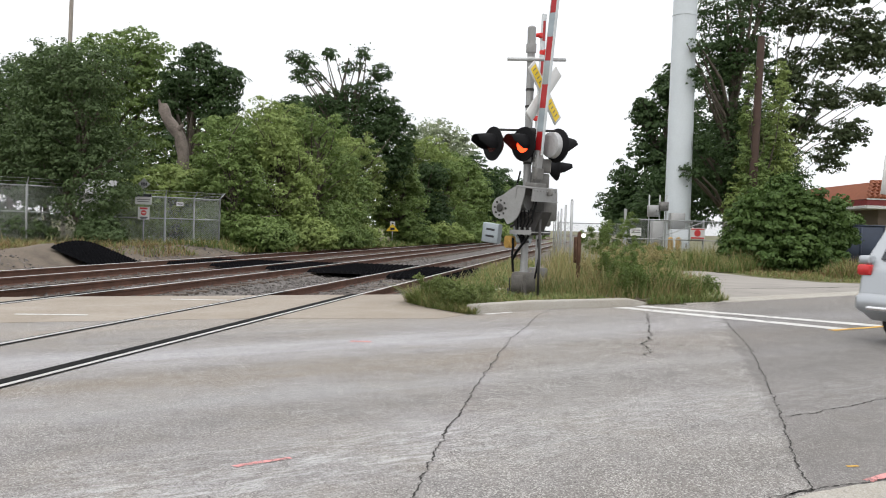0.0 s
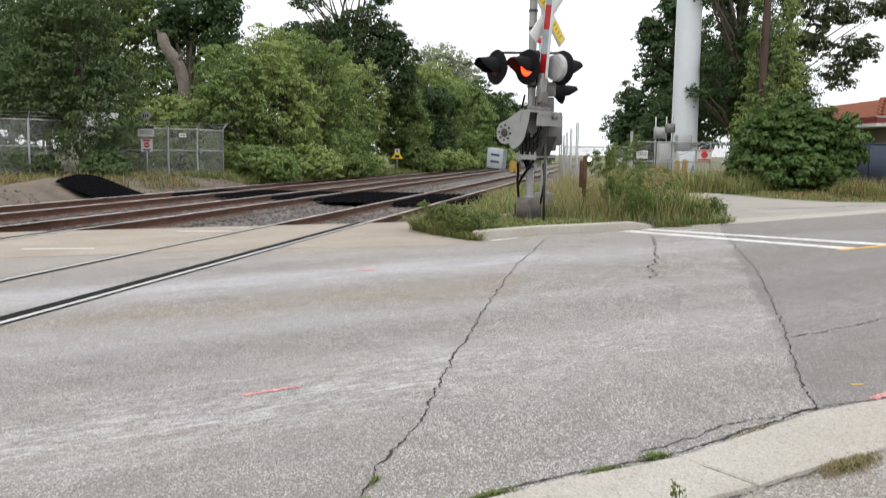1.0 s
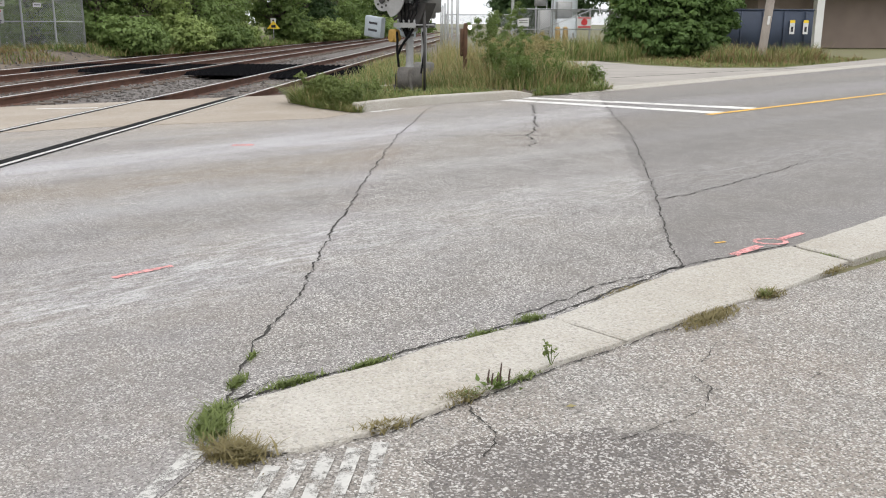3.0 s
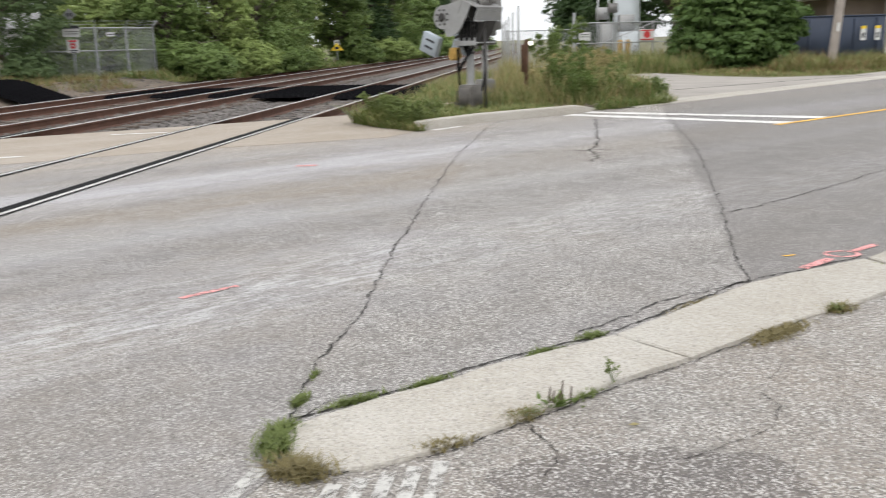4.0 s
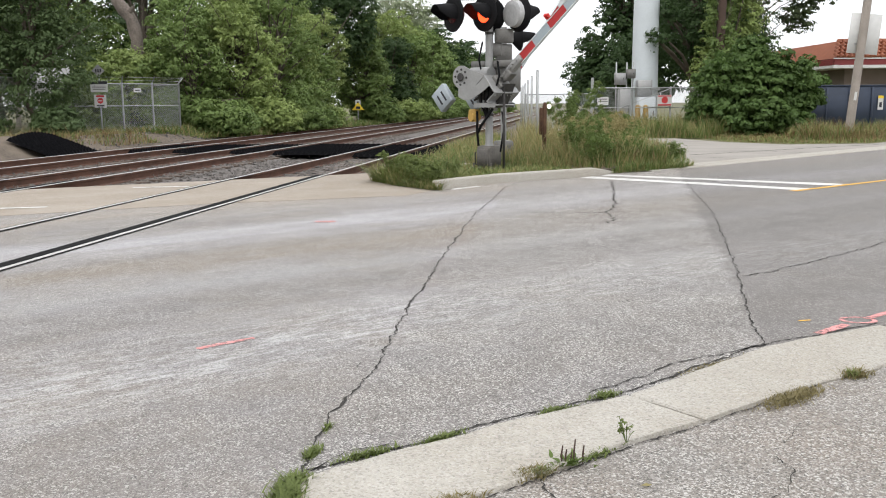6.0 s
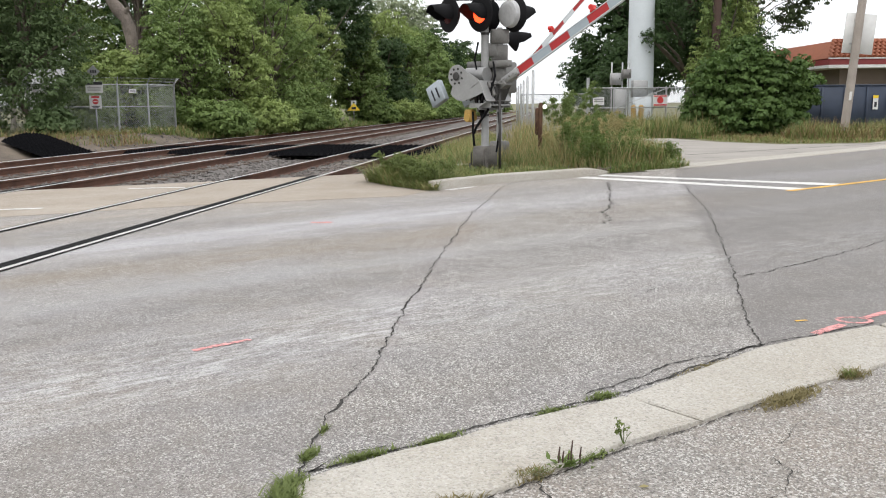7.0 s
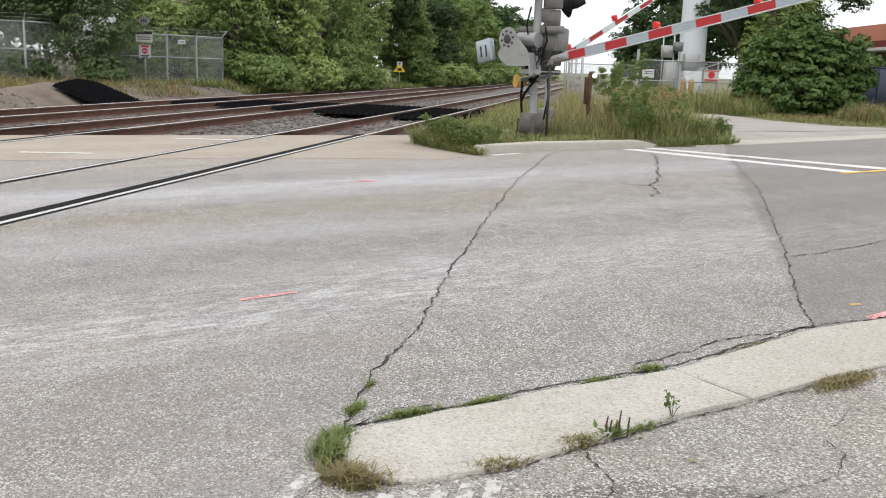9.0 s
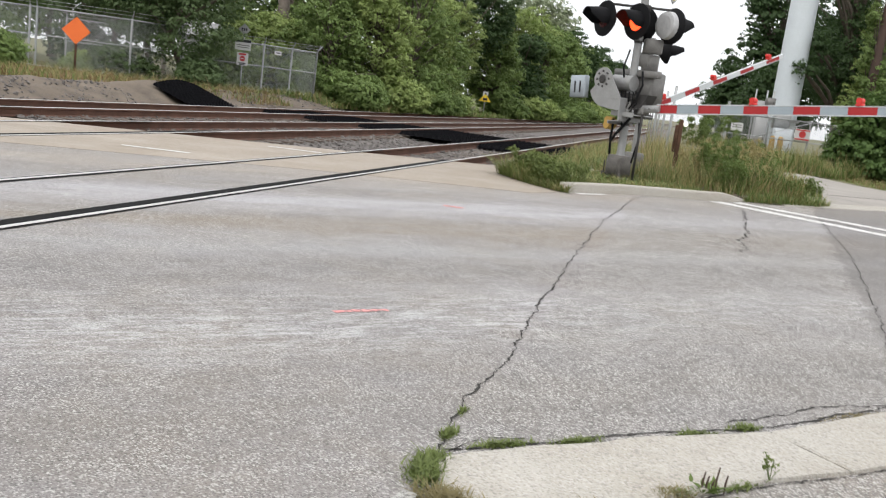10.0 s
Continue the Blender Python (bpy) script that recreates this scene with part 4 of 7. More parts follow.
def signal_mast():
    th = thing("crossing_signal", "aluminium crossing signal mast with red lamps and lifting arm", "crossing signal", pose(0.925, 17.39, 0.0, 0, 0, ARM_TURN) @ Matrix.Scale(1.08, 4))
    base = Shape()
    base.box(-0.24, 0.24, -0.21, 0.21, 0.06, 0.12, None, 0.01)
    base.box(-0.165, 0.165, -0.165, 0.165, 0.12, 0.50, None, 0.03)
    base.box(-0.20, -0.16, -0.12, 0.12, 0.16, 0.44, None, 0.012)
    base.box(-0.12, 0.12, -0.185, -0.16, 0.17, 0.44, None, 0.008)
    for x in (-0.20, 0.20):
        for y in (-0.18, 0.18):
            base.tube([(x, y, 0.11), (x, y, 0.20)], 0.02, 8)
    part("foundation", base, IRONBASE, th, "dark weathered junction base with anchor bolts")
    handle = Shape().tube([(-0.20, -0.10, 0.16), (-0.24, -0.10, 0.16), (-0.24, -0.10, 0.38), (-0.20, -0.10, 0.38)], 0.012, 8)
    part("handle", handle, DARKSTEEL, th)
    pole = Shape().tube([(0, 0, 0.48), (0, 0, 0.55), (0, 0, 4.4)], [0.085, 0.068, 0.068], 20)
    part("pole", pole, SIGNALGREY, th)
    cap = Shape().tube([(0, 0, 4.4), (0, 0, 4.42), (0, 0, 4.55), (0, 0, 4.56), (0, 0, 4.84), (0, 0, 4.87)], [0.09, 0.092, 0.092, 0.076, 0.076, 0.05], 18)
    cap.box(-0.02, 0.02, -0.082, -0.07, 4.58, 4.74)
    part("bell", cap, SIGNALGREY, th, "grey warning bell housing")
    for z in (3.72, 3.42, 2.42, 1.02):
        part("band_clamp", Shape().tube([(0, 0, z), (0, 0, z + 0.045)], 0.076, 16), DARKSTEEL, th)
    bar_m = rot_z(-ARM_TURN - 3)
    bar = Shape()
    bar.box(-0.42, 0.62, -0.09, -0.05, 4.24, 4.30, bar_m, 0.01)
    bar.tube([bar_m @ Vector((-0.06, -0.07, 4.27)), bar_m @ Vector((0.06, -0.07, 4.27))], 0.05, 10)
    part("crossbar", bar, GALV, th, "thin steel bracket bar")
    # crossed boards face along the road
    cm = Matrix.Translation((0.26, 0.10, 3.67)) @ rot_z(-ARM_TURN + 48)
    for ang, mat in ((48, SIGNWHITE), (-48, SIGNWHITE)):
        bd = Shape().box(-0.61, 0.61, -0.012 + (0.02 if ang < 0 else 0), 0.012 + (0.02 if ang < 0 else 0), -0.114, 0.114, None, 0.004)
        ob = part("crossbuck_board", bd, mat, th, "white crossed warning board", m=cm @ Matrix.Rotation(radians(ang), 4, "Y"))
        if ang > 0:
            for x in (-0.36, 0.36):
                part("yellow_panel", Shape().box(x - 0.2, x + 0.2, -0.018, -0.013, -0.08, 0.08), SIGNYEL, ob, "yellow reflective patch with worn lettering", smooth=False)
                for i in range(4):
                    part("letter_bar", Shape().box(x - 0.15 + i * 0.085, x - 0.13 + i * 0.085, -0.021, -0.0185, -0.04, 0.04), CASTGREY, ob, smooth=False)
    # lamp arm and heads
    la = Shape()
    A = rot_z(-ARM_TURN)
    la.tube([A @ Vector((-0.70, -0.02, 3.02)), A @ Vector((0.56, -0.05, 3.02))], 0.022, 10)
    la.box(-0.12, 0.12, -0.12, 0.12, 2.96, 3.06, A, 0.02)
    for x in (-0.66, -0.15, 0.52):
        la.tube([A @ Vector((x, -0.03, 3.02)), A @ Vector((x, -0.03, 2.9))], 0.03, 8)
    part("lamp_arm", la, DARKSTEEL, th)
    for (x, y, turn, lens) in ((-0.64, -0.12, -58, LENSOFF), (-0.10, -0.22, -50, LENSON), (0.52, -0.06, 128, LENSOFF), (0.05, 0.26, 140, LENSOFF)):
        p = A @ Vector((x, y, 2.76))
        lamp_head(th, p.x, p.y, p.z, turn - ARM_TURN, lens, turn == 128)
    # drive housing
    h = Shape()
    h.box(-0.40, 0.36, 0.10, 0.46, 1.42, 1.96, None, 0.03)
    h.box(-0.46, 0.52, 0.02, 0.12, 1.86, 1.98, None, 0.015)
    part("drive_housing", h, CASTGREY, th, "grey cast drive housing")
    # near-black bracket: the shade beneath the drive housing is put into its colour
    v = Shape()
    v.add([(-0.24, -0.14, 1.57), (0.50, -0.14, 1.57), (0.30, -0.14, 1.18), (-0.06, -0.14, 1.14), (-0.24, 0.12, 1.57), (0.50, 0.12, 1.57), (0.30, 0.12, 1.18), (-0.06, 0.12, 1.14)],
          [(0, 1, 2, 3), (7, 6, 5, 4), (0, 4, 5, 1), (1, 5, 6, 2), (2, 6, 7, 3), (3, 7, 4, 0)])
    part("lower_bracket", v, DARKSTEEL, th, "lower bracket darkened for shade under the housing")
    pf = Shape()
    pf.box(-0.13, 0.36, -0.26, 0.26, 1.20, 1.225, None, 0.006)
    pf.box(-0.13, 0.36, -0.27, -0.255, 1.17, 1.25)
    pf.box(-0.13, 0.36, 0.255, 0.27, 1.17, 1.25)
    pf.box(-0.10, 0.10, -0.12, 0.12, 1.10, 1.32, None, 0.012)
    for x in (-0.09, 0.04, 0.16, 0.28):
        pf.tube([(x, -0.20, 1.16), (x, -0.20, 1.30)], 0.016, 6)
        pf.tube([(x, 0.16, 1.16), (x, 0.16, 1.30)], 0.016, 6)
    part("platform", pf, SIGNALGREY, th, "bolted aluminium platform clamped to the mast")
    gear = Shape()
    gear.tube([(0.12, -0.16, 1.44), (0.12, 0.12, 1.44)], [0.10, 0.10], 14)
    gear.box(0.02, 0.34, -0.12, 0.02, 1.26, 1.40, None, 0.015)
    gear.tube([(-0.26, -0.10, 1.30), (0.30, -0.18, 1.52)], 0.022, 8)
    gear.tube([(0.0, 0.08, 1.70), (0.26, 0.02, 1.34)], 0.018, 8)
    part("linkage", gear, DARKSTEEL, th, "dark steel drive linkage")
    jb = Shape()
    jb.box(0.10, 0.42, -0.05, 0.20, 2.28, 2.52, A, 0.02)
    jb.box(0.02, 0.22, -0.02, 0.18, 2.05, 2.28, A, 0.02)
    jb.box(0.12, 0.40, 0.0, 0.2, 1.98, 2.26, A, 0.02)
    part("junction_box", jb, CASTGREY, th)
    runs = [([(-0.15, -0.16, 1.1), (-0.10, -0.20, 0.95), (-0.13, -0.18, 0.8), (-0.13, -0.14, 0.5)], 0.022), ([(0.22, -0.16, 1.15), (0.10, -0.2, 0.98), (-0.02, -0.2, 0.85), (-0.13, -0.16, 0.72)], 0.024),
            ([(0.30, 0.0, 1.1), (0.34, 0.0, 0.8), (0.26, 0.0, 0.4)], 0.018), ([(0.34, -0.18, 1.95), (0.42, -0.22, 1.72), (0.30, -0.2, 1.45)], 0.018), ([(-0.05, -0.12, 2.3), (-0.10, -0.16, 2.0), (-0.04, -0.14, 1.7)], 0.016)]
    for i in range(5):
        x = -0.05 + 0.085 * i
        runs.append(([(x, -0.17, 1.6), (x + 0.03, -0.19, 1.4), (x * 0.5, -0.17, 1.2), (0.04 + x * 0.2, -0.12, 1.0)], 0.013))
    for pts, rad in runs:
        part("cable", Shape().tube(pts, rad, 7), BLACKP, th)
    motor = Shape()
    motor.tube([(-0.34, -0.06, 1.74), (0.10, -0.06, 1.74)], [0.13, 0.13], 18)
    motor.tube([(-0.36, -0.06, 1.74), (-0.34, -0.06, 1.74)], [0.09, 0.11], 18)
    part("motor", motor, SIGNALGREY, th, "round grey drive motor")
    rod = Shape().tube([(0.42, -0.10, 0.02), (0.42, -0.10, 1.5)], 0.022, 8)
    part("ground_rod", rod, DARKSTEEL, th)
    # counterweights turn about their own shaft
    cw = new("counterweight")
    cw.parent = th
    tagged(cw, "blue-grey slotted counterweight on curved plate")
    hub = Shape().tube([(0, -0.34, 0), (0, 0.40, 0)], 0.06, 14)
    for i in range(8):
        a = i * math.pi / 4
        hub.tube([(0.105 * math.cos(a), -0.315, 0.105 * math.sin(a)), (0.105 * math.cos(a), -0.295, 0.105 * math.sin(a))], 0.016, 8)
    part("hub", hub, DARKSTEEL, cw, "bolted shaft hub")
    for y0, y1 in ((-0.44, -0.32), (0.40, 0.52)):
        wt = Shape().box(-0.62, -0.27, y0, y1, -0.18, 0.20, None, 0.012)
        ob = part("weight", wt, WEIGHT, cw)
        for x in (-0.50, -0.38):
            part("slot", Shape().box(x - 0.018, x + 0.018, y0 - 0.004, y0 + 0.002, -0.10, 0.10), INK, ob, smooth=False)
    yw = Shape()
    yw.box(-0.34, -0.14, -0.20, -0.06, 0.92, 1.14, None, 0.03)
    yw.tube([(-0.24, -0.22, 1.0), (-0.24, -0.02, 1.0)], 0.07, 10)
    part("trim_weight", yw, YELLOWP, th, "faded yellow cast terminal box")
    arm = striped_arm(th, 6.6, 0.14, True, (2.67, 4.32, 6.27), 0.89, 0.026, ARMGREY, -0.45)
    return th, arm, cw


signal, main_arm, main_weight = signal_mast()


def walk_gate():
    th = thing("sidewalk_signal", "slim grey sidewalk gate mast with short lifting arm", "crossing signal", pose(1.35, 19.6, 0.06, 0, 0, 39) @ Matrix.Scale(1.043, 4))
    base = Shape()
    base.box(-0.24, 0.24, -0.2, 0.2, 0.0, 0.05, None, 0.01)
    base.box(-0.16, 0.16, -0.16, 0.16, 0.05, 0.46, None, 0.03)
    part("foundation", base, CASTGREY, th, "cast junction base")
    part("pole", Shape().tube([(0, 0, 0.44), (0, 0, 2.75)], 0.06, 16), SIGNALGREY, th)
    h = Shape()
    h.box(-0.3, 0.34, -0.02, 0.32, 1.32, 1.82, None, 0.03)
    part("drive_housing", h, CASTGREY, th)
    A = rot_z(-39)
    p = A @ Vector((0.34, -0.05, 2.52))
    lamp_head(th, p.x, p.y, p.z, 100 - 39, LENSOFF, small=True)
    part("lamp_bracket", Shape().tube([A @ Vector((0, 0, 2.6)), A @ Vector((0.30, 0.0, 2.6))], 0.03, 8), DARKSTEEL, th)
    arm = striped_arm(th, 4.45, 0.10, True, (0.85, 2.3, 4.0), 0.62, 0.022)
    return th, arm


side_signal, side_arm = walk_gate()


def lone_post():
    s = Shape()
    s.box(-0.05, 0.04, -0.05, 0.05, 0.0, 1.20, None, 0.012)
    s.box(-0.12, -0.04, -0.05, 0.05, 0.55, 1.15, None, 0.02)
    s.tube([(0.0, 0, 1.19), (0.0, 0, 1.27)], [0.055, 0.03], 8)
    th = thing("marker_post", "rusty iron post with a bright round marker in tall grass", "post", pose(2.35, 20.6, 0.08))
    part("post", s, CORTEN, th)
    part("marker", Shape().tube([(0.09, -0.08, 1.18), (0.09, -0.03, 1.18)], [0.045, 0.05], 14), WHITEGLOW, th, "bright round white marker")


lone_post()

# row of tall steel posts beside the track
post_me = Shape()
post_me.box(-0.035, 0.035, -0.035, 0.035, 0, 2.25, None, 0.006)
post_me.box(-0.03, 0.03, -0.02, 0.02, 2.25, 2.3)
for i in range(6):
    y = 27.0 + i * 6.0
    solo("steel_post", post_me, GALV, "tall galvanised steel post in the weeds", "post", "steel posts by the track", m=pose(2.85 + 0.072 * (y - 27.0), y, 0.0, 0, 0, 8) @ Matrix.Scale(1.0 if i else 1.0, 4))


# ---- chain-link fences ----
def fence_run(pts, height, label, barbs=True, mid=True, gates=False):
    th = thing("chain_link_fence", label, "fence", group="chain-link fences")
    P = [Vector(p) for p in pts]
    for i, p in enumerate(P):
        post = Shape().tube([(p.x, p.y, p.z - 0.3), (p.x, p.y, p.z + height)], 0.04, 10)
        post.tube([(p.x, p.y, p.z + height), (p.x, p.y, p.z + height + 0.04)], [0.045, 0.01], 10)
        if barbs:
            d = (P[min(i + 1, len(P) - 1)] - P[max(i - 1, 0)]).normalized()
            o = Vector((d.y, -d.x, 0)) * 0.22
            post.tube([(p.x, p.y, p.z + height), (p.x + o.x, p.y + o.y, p.z + height + 0.25)], 0.02, 6)
        part("post", post, GALV, th)
    for a, b in zip(P, P[1:]):
        rails = [height - 0.03, 0.12] + ([height * 0.55] if mid else [])
        for z in rails:
            part("rail", Shape().tube([a + Vector((0, 0, z)), b + Vector((0, 0, z))], 0.022, 8), GALV, th)
        mesh = Shape()
        L, st, w = (b - a).length, 0.085, 0.0055
        d = (b - a) / L
        H = height - 0.12
        side = Vector((0, 0, 1)).cross(Vector((d.x, d.y, 0)).normalized())
        k = int((L + H) / st)
        for sg in (1, -1):
            for j in range(k):
                u0 = j * st - H
                pa, pb = u0, u0 + H
                za, zb = 0.0, H
                if pa < 0:
                    za = -pa
                    pa = 0
                if pb > L:
                    zb = H - (pb - L)
                    pb = L
                if pb <= pa:
                    continue
                if sg < 0:
                    za, zb = H - za, H - zb
                q0 = a + d * pa + Vector((0, 0, 0.08 + za))
                q1 = a + d * pb + Vector((0, 0, 0.08 + zb))
                up = Vector((0, 0, w))
                kk = len(mesh.v)
                off = side * (0.004 * sg)
                mesh.v += [tuple(q0 - up + off), tuple(q1 - up + off), tuple(q1 + up + off), tuple(q0 + up + off)]
                mesh.f.append((kk, kk + 1, kk + 2, kk + 3))
        me = bpy.data.meshes.new("wire_mesh")
        me.from_pydata(mesh.v, [], mesh.f)
        tagged(part("wire_mesh", me, GALV, th, "woven wire mesh"), kind="stuff")
        if barbs:
            for j in range(2):
                o = Vector((d.y, -d.x, 0)).normalized() * (0.09 + 0.1 * j)
                part("barbed_wire", Shape().tube([a + o + Vector((0, 0, height + 0.1 + 0.12 * j)), b + o + Vector((0, 0, height + 0.1 + 0.12 * j))], 0.006, 5), GALV, th)
    return th


BK = 0.25
fence_run([(-19.6, 33.4, BK), (-16.9, 34.4, BK), (-14.7, 35.2, BK), (-12.55, 35.95, BK), (-11.7, 37.0, BK), (-10.9, 37.95, BK)], 1.98, "galvanised chain-link fence with barbed wire at the wood's edge")
fence_run([(-27.5, 26.6, BK), (-24.6, 27.8, BK), (-21.8, 28.9, BK), (-19.0, 30.0, BK), (-18.8, 30.1, BK), (-15.9, 31.3, BK), (-14.9, 33.4, BK)], 2.15, "tall galvanised chain-link fence around a yard")
fence_run([(-10.9, 37.95, BK), (-13.6, 41.5, BK), (-16.2, 45.0, BK)], 1.98, "galvanised chain-link fence running back into the wood")
fence_run([(3.9, 42.0, 0), (6.65, 40.6, 0)], 1.75, "chain-link fence beside the compound gate", False, False)
fence_run([(6.75, 40.4, 0), (10.3, 40.9, 0), (13.6, 41.4, 0)], 2.0, "chain-link compound gate with warning signs", False, True)
part_post = Shape().tube([(6.7, 40.4, -0.2), (6.7, 40.4, 2.42)], 0.07, 12)
solo("gate_post", part_post, GALV, "thick galvanised gate post", "post")
rail_low = Shape().tube([(6.9, 40.3, 0.2), (10.3, 40.7, 0.2)], 0.03, 8)
rail_low.tube([(8.0, 40.35, 1.1), (10.3, 40.75, 1.95)], 0.02, 8)
solo("gate_brace", rail_low, GALV, "pipe brace of the compound gate", "gate")


def flat_sign(name, label, w, h, m, mat, bits=(), post=None, category="sign"):
    """A thin sign with shapes on its face (local -y) and an optional post."""
    th = thing(name, label, category, m)
    part("panel", Shape().box(-w / 2, w / 2, 0, 0.012, -h / 2, h / 2, None, 0.003), mat, th, smooth=False)
    for nm, x, z, bw, bh, bm_ in bits:
        if nm == "disc":
            part("emblem", Shape().tube([(x, -0.008, z), (x, -0.003, z)], bw, 18), bm_, th)
        else:
            part("bar", Shape().box(x - bw / 2, x + bw / 2, -0.012, -0.003, z - bh / 2, z + bh / 2), bm_, th, smooth=False)
    if post:
        part("post", Shape().tube([(0, 0.04, -post), (0, 0.04, h / 2)], 0.03, 8), GALV, th)
    return th


warn = lambda k: (("bar", 0, 0.27 * k, 0.40 * k, 0.10 * k, SIGNRED), ("disc", 0, 0.03 * k, 0.15 * k, 0, SIGNRED), ("bar", 0, 0.03 * k, 0.20 * k, 0.05 * k, SIGNWHITE), ("bar", 0, -0.22 * k, 0.4 * k, 0.05 * k, INK), ("bar", 0, -0.3 * k, 0.3 * k, 0.04 * k, INK))
flat_sign("warning_sign", "white warning sign with red disc on a thin post", 0.44, 0.5, pose(-13.15, 35.2, 1.52, 0, 0, 14), SIGNWHITE, warn(0.72), 1.5)
flat_sign("notice_sign", "white notice with a dark header, on the same post", 0.62, 0.42, pose(-13.16, 35.18, 2.08, 0, 0, 14), SIGNWHITE, (("bar", 0, 0.15, 0.60, 0.11, INK), ("bar", 0, -0.02, 0.5, 0.03, CASTGREY), ("bar", 0, -0.1, 0.45, 0.03, CASTGREY)))
dm = flat_sign("diamond_sign", "grey diamond sign on a thin post", 0.34, 0.34, pose(-13.17, 35.22, 2.68, 0, 0, 14) @ Matrix.Rotation(radians(45), 4, "Y"), SIGNALGREY)
for x in (-0.08, 0.0, 0.08):
    part("bar", Shape().box(x - 0.024, x + 0.024, -0.012, -0.003, -0.06, 0.06, Matrix.Rotation(radians(-45), 4, "Y")), INK, dm, smooth=False)
solo("sign_post", Shape().tube([(-13.17, 35.28, 1.9), (-13.17, 35.28, 2.7)], 0.03, 8), GALV, "thin steel sign post", "post")
flat_sign("small_sign", "small white plate on the fence wire", 0.3, 0.16, pose(-12.1, 36.4, 1.95, 0, 0, 40), SIGNWHITE, (("bar", 0, 0.0, 0.2, 0.03, INK),))
flat_sign("white_sign", "blank white sign on the compound gate", 0.52, 0.36, pose(7.18, 40.40, 1.40, 0, 0, 8), SIGNWHITE, (("bar", 0, 0.08, 0.4, 0.03, CASTGREY), ("bar", 0, -0.02, 0.42, 0.03, CASTGREY)))
flat_sign("red_sign", "white sign with red disc on the compound gate", 0.68, 0.50, pose(9.99, 40.68, 1.40, 0, 0, 8), SIGNWHITE, (("bar", 0, 0.2, 0.6, 0.05, SIGNRED), ("disc", 0, 0.02, 0.15, 0, SIGNRED), ("bar", 0, -0.19, 0.6, 0.06, SIGNRED)))
ys = flat_sign("yellow_track_sign", "yellow triangular track sign with white plate on a post", 0.34, 0.3, pose(-5.47, 59.8, 1.45, 0, 0, 5), SIGNWHITE, (("bar", 0, 0.02, 0.12, 0.1, INK),), 1.5)
tri = Shape().add([(-0.42, -0.006, -0.50), (0.42, -0.006, -0.50), (0.0, -0.006, 0.02), (-0.42, 0.006, -0.50), (0.42, 0.006, -0.50), (0.0, 0.006, 0.02)], [(0, 1, 2), (5, 4, 3), (0, 3, 4, 1), (1, 4, 5, 2), (2, 5, 3, 0)])
part("triangle", tri, SIGNYEL, ys, "yellow triangle plate", smooth=False)
part("bar", Shape().box(-0.14, 0.14, -0.014, -0.008, -0.42, -0.26), INK, ys, smooth=False)
osg = flat_sign("roadwork_sign", "orange diamond roadwork sign on a post by the yard fence", 0.66, 0.66, pose(-16.98, 29.5, 1.72, 0, 0, 20) @ Matrix.Rotation(radians(45), 4, "Y"), SIGNORANGE, (("bar", 0, 0, 0.5, 0.05, SIGNORANGE),))
solo("sign_post", Shape().tube([(-17.0, 29.56, -0.1), (-17.0, 29.56, 1.9)], 0.04, 8), CORTEN, "rusty post of the roadwork sign", "post")

# ---- tower compound ----
tw = thing("cell_tower", "tall white tapered monopole tower in a fenced compound", "tower", pose(9.92, 44.5, 0))
part("shaft", Shape().tube([(0, 0, 0), (0, 0, 8), (0, 0, 26)], [0.64, 0.60, 0.50], 28), TOWERW, tw)
part("seam", Shape().tube([(0, 0, 12.0), (0, 0, 12.05)], 0.60, 28), TOWERW, tw)
part("base_flange", Shape().tube([(0, 0, 1.9), (0, 0, 2.0)], 0.75, 24), GALV, tw)


def cabinet(x, y, w, d, h, z0, mat, label):
    th = thing("equipment_cabinet", label, "cabinet", pose(x, y, z0), "tower equipment cabinets")
    part("body", Shape().box(-w / 2, w / 2, -d / 2, d / 2, 0, h, None, 0.02), mat, th)
    part("door", Shape().box(-w / 2 + 0.05, w / 2 - 0.05, -d / 2 - 0.015, -d / 2 + 0.002, 0.06, h - 0.08, None, 0.008), mat, th)
    part("latch", Shape().box(w / 2 - 0.12, w / 2 - 0.09, -d / 2 - 0.03, -d / 2 - 0.013, h * 0.45, h * 0.6), DARKSTEEL, th)


cabinet(8.6, 42.8, 0.55, 0.5, 1.95, 0.0, SIGNALGREY, "grey equipment cabinet at the tower foot")
cabinet(9.6, 42.6, 0.8, 0.5, 1.6, -0.02, TOWERW, "white equipment cabinet at the tower foot")
cabinet(9.6, 43.2, 0.7, 0.5, 0.8, 1.55, SIGNALGREY, "grey box on the tower foot")
cabinet(8.45, 43.14, 0.5, 0.3, 0.55, 2.15, SIGNALGREY, "grey box high on the rack")
cabinet(8.95, 43.14, 0.42, 0.3, 0.42, 2.45, CASTGREY, "dark grey box high on the rack")
rack = Shape()
for x in (8.3, 8.8, 9.1):
    rack.tube([(x, 43.3, 0), (x, 43.3, 3.2)], 0.035, 8)
rack.tube([(8.2, 43.3, 2.0), (10.2, 43.3, 2.0)], 0.03, 8)
solo("equipment_rack", rack, GALV, "steel pipe rack holding tower boxes", "rack")
for x in (9.0, 9.35):
    bl = Shape().tube([(x, 41.6, 0), (x, 41.6, 1.15), (x, 41.6, 1.22)], [0.12, 0.12, 0.05], 14)
    solo("bollard", bl, YELLOWP, "yellow steel bollard behind the gate", "bollard", "yellow bollards")

